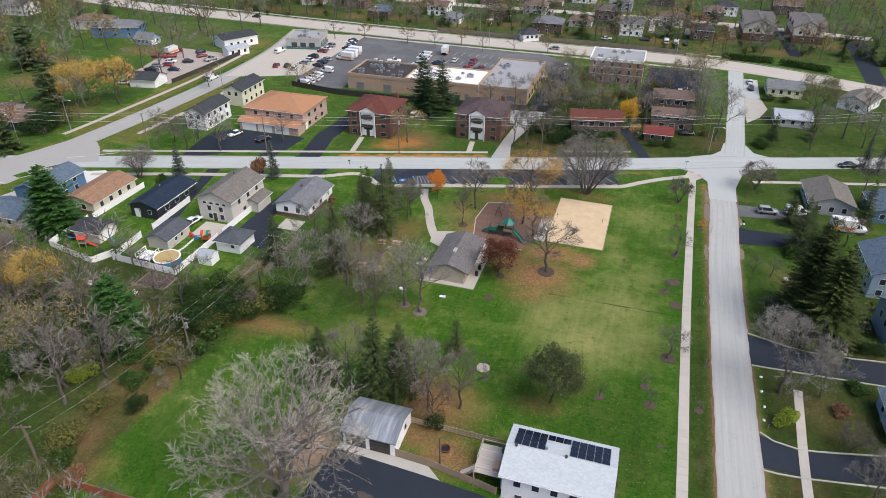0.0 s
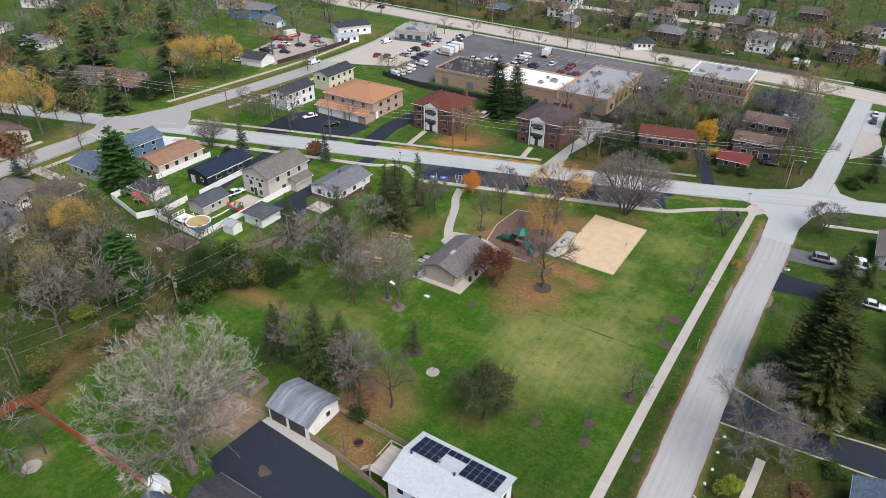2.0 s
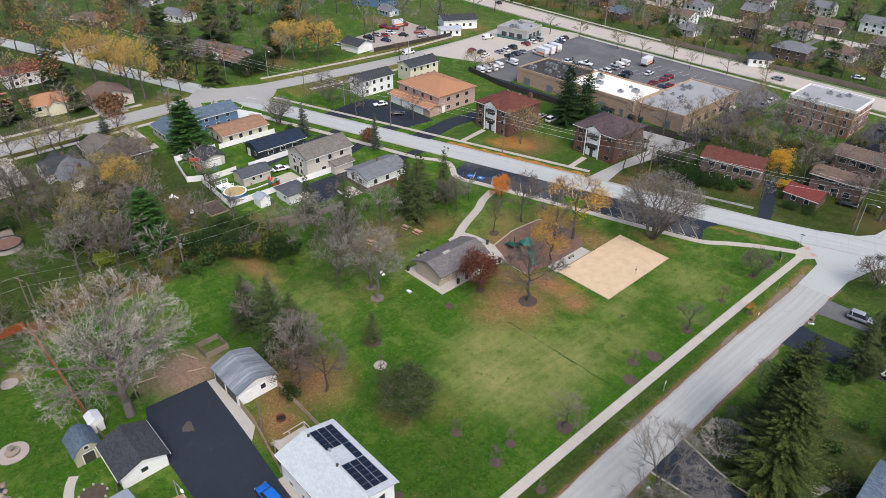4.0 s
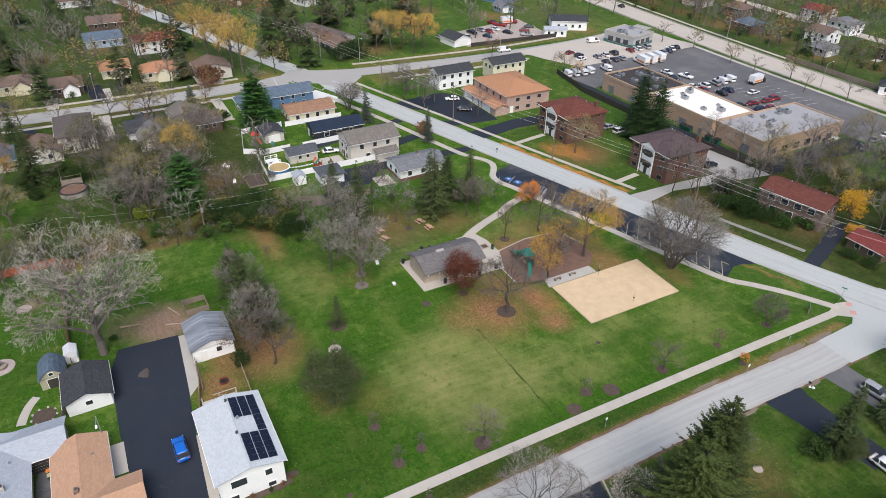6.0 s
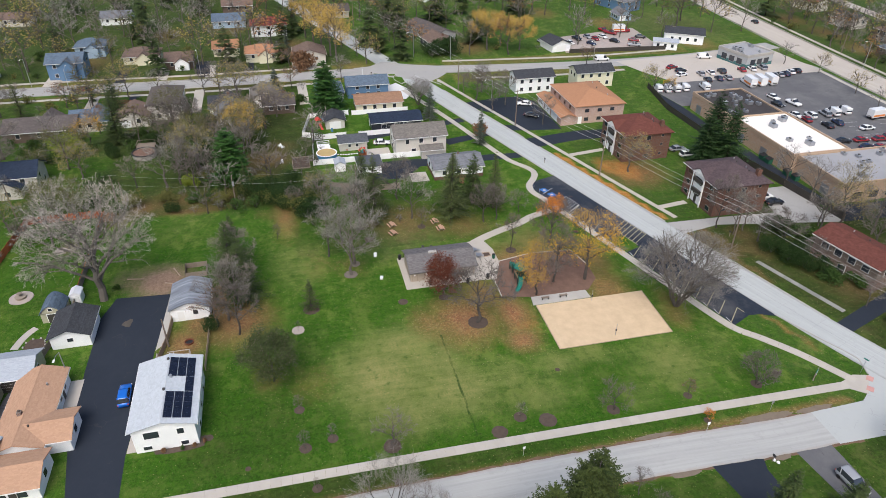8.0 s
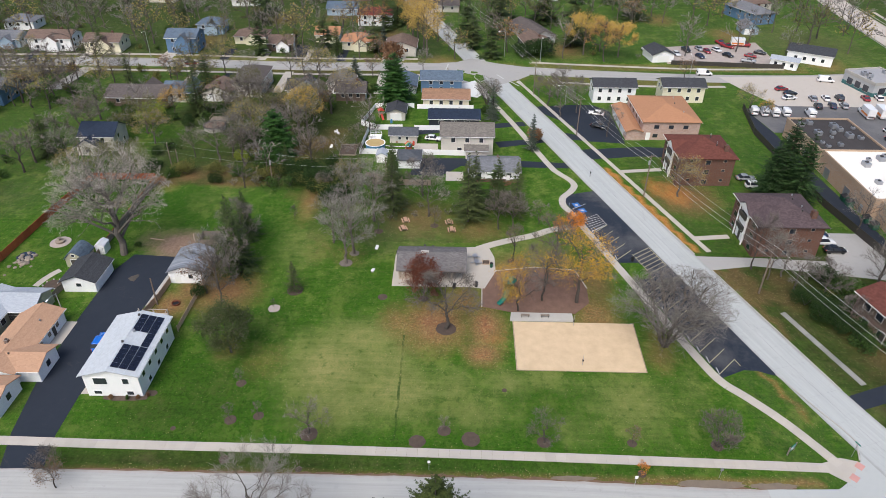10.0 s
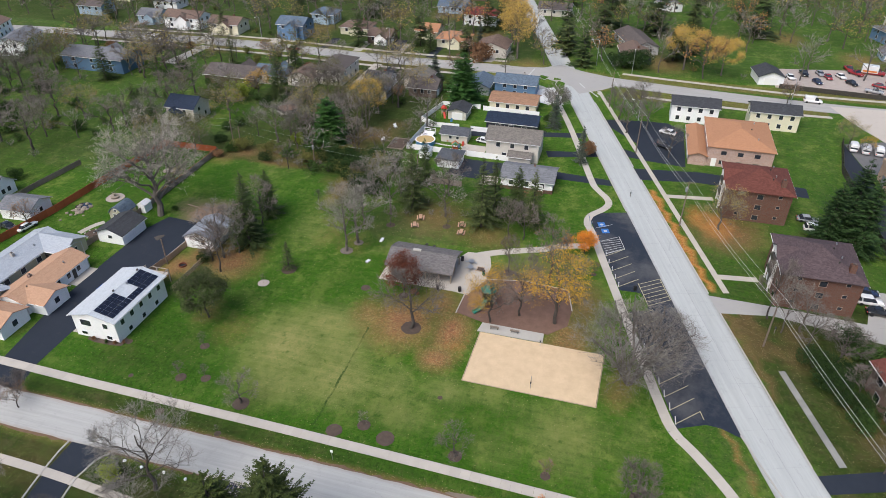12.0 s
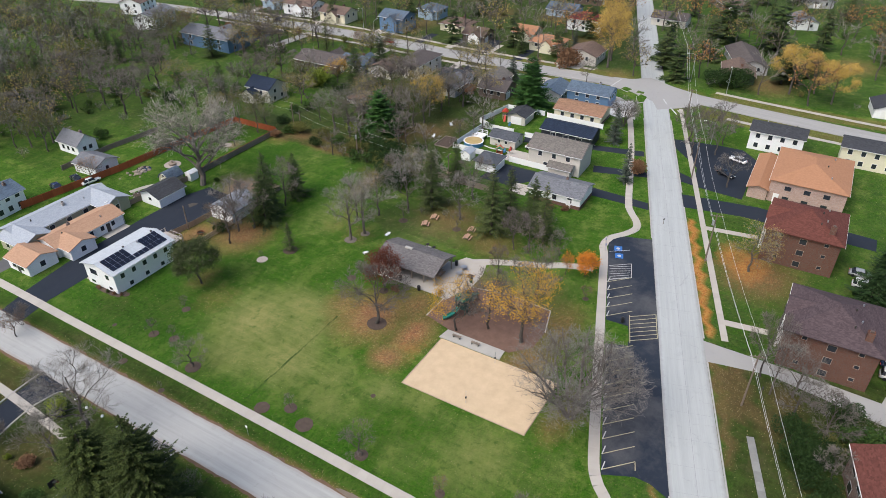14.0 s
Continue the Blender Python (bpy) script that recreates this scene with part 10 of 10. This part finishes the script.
# ---- vehicles ----
def vehicle(kind, paint, label):
    root = thing({"truck": "box_truck", "pickup": "pickup_truck", "van": "van"}.get(kind, "car"), (0, 0, -400), label, "truck" if kind == "truck" else "car")
    L, W, hood, roof_h, x_ws, x_rr = {"car": (4.5, 1.8, 0.88, 1.42, 0.9, -1.75), "suv": (4.6, 1.85, 1.05, 1.72, 1.0, -2.1), "van": (5.3, 1.98, 1.1, 2.1, 1.6, -2.5), "pickup": (5.4, 1.95, 1.08, 1.8, 1.1, -0.6), "truck": (7.4, 2.2, 1.4, 2.2, 2.6, 1.4)}[kind]
    a, w = L / 2, W / 2
    low = 0.32
    # lower body in sections from nose to tail: rounded in plan, tucked in at sill and shoulder
    rings = []
    for x, k, top in ((a, 0.72, hood - 0.26), (a - 0.12, 0.88, hood - 0.14), (a - 0.45, 0.97, hood - 0.06), (x_ws, 1.0, hood), (0, 1.0, hood + 0.02), (-a + 0.5, 0.99, hood), (-a + 0.14, 0.92, hood - 0.05), (-a, 0.80, hood - 0.2)):
        rings.append([(x, y * w * k, z) for y, z in ((-0.90, low), (-1.0, low + 0.2), (-0.99, top - 0.16), (-0.90, top), (0.90, top), (0.99, top - 0.16), (1.0, low + 0.2), (0.90, low))])
    part("body", Geo().loft([r[::-1] for r in rings]), paint, root, smooth=True)
    lean = 0.65 * min(1, (roof_h - hood) * 1.4)
    tail = 0.55 if kind == "car" else 0.2
    rows_ = [(x_ws + 0.05, hood - 0.03, 0.90), (x_ws - lean * 0.5, hood + (roof_h - hood) * 0.55, 0.86), (x_ws - lean, roof_h - 0.02, 0.76), (x_rr + tail, roof_h - 0.02, 0.76), (x_rr + tail * 0.4, hood + (roof_h - hood) * 0.5, 0.86), (x_rr - 0.05, hood - 0.03, 0.90)]
    glass = Geo()
    glass.loft([[(x, -w * k, z), (x, w * k, z)] + [(x, w * 0.93, hood - 0.05), (x, -w * 0.93, hood - 0.05)] for x, z, k in rows_])
    part("glasshouse", glass, M_car_glass, root)
    crown = [(x_ws - lean - 0.02, roof_h - 0.01, 0.74), (x_ws - lean - 0.3, roof_h + 0.05, 0.72), ((x_ws + x_rr) / 2, roof_h + 0.07, 0.72), (x_rr + tail + 0.25, roof_h + 0.05, 0.72), (x_rr + tail, roof_h - 0.01, 0.74)]
    part("roof_panel", Geo().loft([[(x, -w * (k + 0.03), roof_h - 0.04), (x, -w * k, z - 0.02), (x, -w * k * 0.6, z), (x, w * k * 0.6, z), (x, w * k, z - 0.02), (x, w * (k + 0.03), roof_h - 0.04)] for x, z, k in crown]), paint, root, smooth=True)
    for s in (-1, 1):
        part("pillar", Geo().tube((x_rr + tail + 0.45, s * w * 0.92, hood - 0.02), (x_rr + tail + 0.3, s * w * 0.77, roof_h), 0.09, 0.07, 4), paint, root)
    if kind == "van":
        part("side_panel", Geo().box(x_rr + 0.05, 0.3, -w * 0.96, w * 0.96, hood - 0.05, roof_h - 0.02), paint, root)
    if kind == "truck":
        part("cargo_box", bevelled(Geo().box(-a, 1.3, -1.15, 1.15, 0.75, 3.2), 0.04, 1), M_car["white"], root)
        part("stripe", Geo().box(-a + 0.3, 1.0, -1.17, 1.17, 1.0, 1.6), M_orange_paint, root, "orange stripe on the box")
    for x in (a - 0.85, -a + 0.85):
        for s in (-1, 1):
            part("wheel", Geo().tube((x, s * (w - 0.22), 0.33), (x, s * (w + 0.01), 0.33), 0.33, 0.33, 12), M_black, root)
    for s in (-1, 1):
        part("headlight", Geo().box(a - 0.12, a + 0.01, s * w * 0.7 - 0.18, s * w * 0.7 + 0.18, 0.62, 0.76), M_white, root)
        part("tail_light", Geo().box(-a - 0.01, -a + 0.08, s * w * 0.75 - 0.12, s * w * 0.75 + 0.12, 0.7, 0.85), M_red_paint, root)
    return root


CARS = {}


def park(kind, colour, x, y, turn, label="", z=0.04):
    if (kind, colour) not in CARS:
        words = {"car": "sedan", "suv": "sport utility car", "van": "delivery van", "pickup": "pickup truck", "truck": "rental box truck with an orange stripe"}[kind]
        CARS[kind, colour] = vehicle(kind, M_car[colour], f"parked {colour} {words} on the pavement")
    ob = copy_thing(CARS[kind, colour], pose(x, y, z, 0, 0, turn))
    ob["group"] = "parked " + kind + "s"
    if label:
        ob["label"] = label


park("suv", "blue", -8.4, 55.6, 182, "bright blue sport utility car parked on the drive")
for kind, colour, x, y, t in [("suv", "silver", 30.8, 154.3, 5), ("van", "white", 37.2, 155.6, 5), ("truck", "white", 47.0, 150.6, 5), ("car", "white", -113.2, 157.8, 250), ("car", "black", -103.4, 156.6, 60), ("car", "silver", -72.6, 187.6, 90), ("car", "black", -40.6, 194.6, 90), ("suv", "white", -43.6, 193.6, 90), ("car", "navy", -46.6, 193.6, 90), ("suv", "white", -68.6, 188.4, 90),
                               ("van", "white", -150.4, 201.4, 88), ("car", "white", -155.0, -40.2, 95), ("car", "black", -155.0, -34.4, 95), ("car", "red", -153.8, 22.8, 92), ("car", "navy", -170.6, 97.7, 0), ("car", "white", -93.4, 109.4, 80), ("car", "black", 53.5, 188.4, 192), ("car", "navy", -16.7, 19.4, 80), ("car", "black", -21.7, 19.8, 80), ("car", "white", -22.8, 23.6, 170), ("car", "white", -176.6, 187.6, 20),
                               ("van", "white", -116.6, 205.9, 170), ("van", "white", -115.8, 208.7, 170), ("van", "white", -115.4, 211.8, 170), ("van", "white", -115.8, 215.2, 170), ("van", "white", -115.2, 222.4, 172), ("truck", "white", -115.6, 239.3, 174), ("truck", "white", -116.0, 247.6, 174), ("truck", "white", -115.8, 243.4, 174),
                               ("car", "black", -121.7, 227.8, 170), ("car", "navy", -122.2, 232.4, 170), ("car", "silver", -122.2, 236.0, 170), ("car", "black", -124.0, 265.2, 170), ("car", "navy", -121.8, 259.0, 170), ("car", "silver", -121.4, 256.2, 170), ("car", "black", -121.2, 253.2, 170), ("car", "white", -123.4, 262.2, 170), ("van", "white", -145.2, 240.8, 80), ("car", "red", -136.4, 222.4, 100), ("car", "white", -128.4, 221.6, 100), ("car", "black", -132.4, 223.6, 100),
                               ("car", "white", -102.2, 239.4, 10), ("car", "black", -96.4, 236.8, 10), ("pickup", "white", -96.2, 242.4, 10), ("suv", "white", -85.9, 240.6, 175), ("suv", "silver", -86.2, 246.0, 175), ("van", "white", -86.6, 249.2, 175), ("van", "white", -87.0, 253.4, 175), ("car", "white", -73.9, 250.4, 90), ("car", "black", -78.2, 240.4, 175), ("car", "navy", -79.4, 244.8, 175), ("car", "black", -67.4, 236.6, 85), ("car", "red", -67.0, 242.2, 85), ("car", "navy", -62.6, 240.4, 85), ("car", "red", -66.4, 248.0, 85), ("suv", "red", -66.7, 251.8, 85), ("car", "red", -61.6, 243.8, 85), ("truck", "black", -80.8, 260.6, 95), ("car", "white", -87.0, 236.2, 10), ("car", "red", -83.6, 237.2, 175),
                               ("car", "red", -176, 210.4, 10), ("car", "white", -178, 214.7, 20), ("pickup", "red", -182.6, 220.4, 40), ("truck", "red", -184.6, 226.0, 80), ("pickup", "black", -177.6, 203.0, 10), ("car", "silver", -179.2, 208.4, 10), ("car", "black", -171.6, 216.8, 30), ("pickup", "red", -187.0, 219.0, 10), ("car", "navy", -170, 206, 20), ("car", "white", -172.6, 198, 10), ("pickup", "silver", -165, 222, 70), ("car", "red", -171, 225, 60), ("car", "black", -175, 230, 60),
                               ("car", "black", -186.8, 292, 172), ("car", "silver", -40, 280, 178), ("car", "black", 2, 258, 90), ("car", "white", 12, 240, 180), ("car", "silver", -31, 250, 90), ("car", "white", -31.5, 256, 90), ("car", "navy", 34, 250, 90), ("car", "white", 34, 257, 90), ("car", "black", 12.5, 199, 10), ("car", "navy", -5, 306, 0), ("van", "white", 4, 305, 90), ("van", "white", 8, 304, 90), ("car", "navy", 12, 305, 90), ("car", "white", -21, 303, 10), ("car", "white", 40.5, 141.8, 0), ("car", "silver", -128.0, 229.0, 172), ("car", "white", -128.4, 233.2, 172), ("suv", "black", -128.6, 237.6, 172), ("car", "red", -128.9, 246.0, 172), ("car", "white", -129.2, 250.4, 172), ("suv", "silver", -129.4, 254.8, 172), ("car", "black", -38.0, 236.0, 8), ("car", "white", -38.4, 240.2, 8)]:
    park(kind, colour, x, y, t)
for src in CARS.values():
    for o in (*src.children_recursive, src):
        bpy.data.objects.remove(o, do_unlink=True)


def finish():
    """The plants built as patterns are taken away; their copies stay."""
    for src, _ in PLANTS.values():
        for o in (*src.children_recursive, src):
            bpy.data.objects.remove(o, do_unlink=True)


finish()


# -- the house east of the side street: front walk, bark bed, basketball hoop --
structure("front_walk", Geo().prism([(37.6, 104.3), (38.9, 104.1), (41.6, 112.2), (39.7, 112.3)], -0.1, 0.05), M_walk, "pale concrete walk from the drive to a house", "path")
structure("bark_bed", Geo().prism([(33.2, 104.4), (37.2, 104.4), (38.4, 108.4), (35.0, 109.2), (32.6, 107.4)], -0.1, 0.034), M_playmulch, "brown bark bed under a spruce beside the drive", "garden bed")
hoop = thing("basketball_hoop", (36.2, 97.4, 0), "black basketball hoop on a pole beside the drive", "basketball hoop")
part("pole", Geo().tube((0, 0, -0.1), (0, 0, 2.6), 0.06, 0.05).tube((0, 0, 2.6), (0, 0.7, 3.1), 0.05, 0.04, 6), M_black, hoop)
part("backboard", bevelled(Geo().box(-0.9, 0.9, 0.7, 0.76, 2.75, 3.85), 0.02), M_black, hoop)
part("board_mark", Geo().box(-0.3, 0.3, 0.764, 0.77, 3.05, 3.5), M_metal, hoop)
ring_pts = [Vector((0.23 * math.cos(t), 1.0 + 0.23 * math.sin(t), 3.05)) for t in np.linspace(0, 2 * math.pi, 13)]
rim_geo = Geo()
limb(rim_geo, ring_pts, [0.014] * 13, 4)
part("rim", rim_geo, M_red_paint, hoop)

# -- the gardens west of the park: old board fence, play tower, white garden chairs --
fence([(-71.4, 93.6), (-69.8, 97.2), (-69.0, 102.6)], 1.3, M_wood_old, "weathered grey board fence behind the gardens")
tower = thing("play_tower", (-85.6, 103.2, 0, 0, 0, 15), "small wooden play tower with a striped red and yellow roof", "play tower")
for x in (-0.7, 0.7):
    for y in (-0.7, 0.7):
        part("post", Geo().box(x - 0.06, x + 0.06, y - 0.06, y + 0.06, -0.05, 2.3), M_wood_red, tower)
part("deck", Geo().box(-0.8, 0.8, -0.8, 0.8, 1.0, 1.1), M_wood_red, tower)
for y in (-0.72, 0.72):
    part("side_panel", Geo().box(-0.64, 0.64, y - 0.02, y + 0.02, 1.14, 1.7), M_wood_red, tower)
for k, m in enumerate((M_red_paint, M_pool_cover, M_play_green)):
    x0, x1 = -0.9 + 0.6 * k, -0.3 + 0.6 * k
    part("roof_stripe", Geo().add([(x0, -0.95, 2.2), (x1, -0.95, 2.2), (x1, 0, 2.95), (x0, 0, 2.95), (x0, 0.95, 2.2), (x1, 0.95, 2.2), (x0, -0.95, 2.14), (x1, -0.95, 2.14), (x1, 0, 2.89), (x0, 0, 2.89), (x0, 0.95, 2.14), (x1, 0.95, 2.14)],
                                  [(0, 1, 2, 3), (3, 2, 5, 4), (7, 6, 9, 8), (8, 9, 10, 11), (0, 6, 7, 1), (4, 5, 11, 10), (0, 3, 9, 6), (3, 4, 10, 9), (1, 7, 8, 2), (2, 8, 11, 5)]), m, tower)


def garden_chair(x, y, turn):
    root = thing("garden_chair", (x, y, 0, 0, 0, turn), "white slatted garden chair on the leafy grass", "chair", "white garden chairs")
    for k in range(4):
        part("seat_slat", Geo().box(-0.3, 0.3, -0.28 + 0.15 * k, -0.15 + 0.15 * k, 0.40, 0.43), M_vinyl, root)
    for k in range(4):
        part("back_slat", Geo().add([(-0.29 + 0.15 * k, 0.30, 0.43), (-0.17 + 0.15 * k, 0.30, 0.43), (-0.17 + 0.15 * k, 0.52, 1.0), (-0.29 + 0.15 * k, 0.52, 1.0), (-0.29 + 0.15 * k, 0.34, 0.43), (-0.17 + 0.15 * k, 0.34, 0.43), (-0.17 + 0.15 * k, 0.56, 1.0), (-0.29 + 0.15 * k, 0.56, 1.0)],
                                   [(0, 1, 2, 3), (5, 4, 7, 6), (3, 2, 6, 7), (0, 3, 7, 4), (1, 5, 6, 2), (0, 4, 5, 1)]), M_vinyl, root)
    for x0 in (-0.33, 0.29):
        for y0 in (-0.28, 0.26):
            part("leg", Geo().box(x0, x0 + 0.05, y0, y0 + 0.05, -0.02, 0.6), M_vinyl, root)
        part("armrest", Geo().box(x0 - 0.03, x0 + 0.08, -0.34, 0.42, 0.60, 0.63), M_vinyl, root)


for x, y, turn in ((-97.3, 82.0, 30), (-96.2, 82.9, 140), (-87.0, 82.3, 75)):
    garden_chair(x, y, turn)
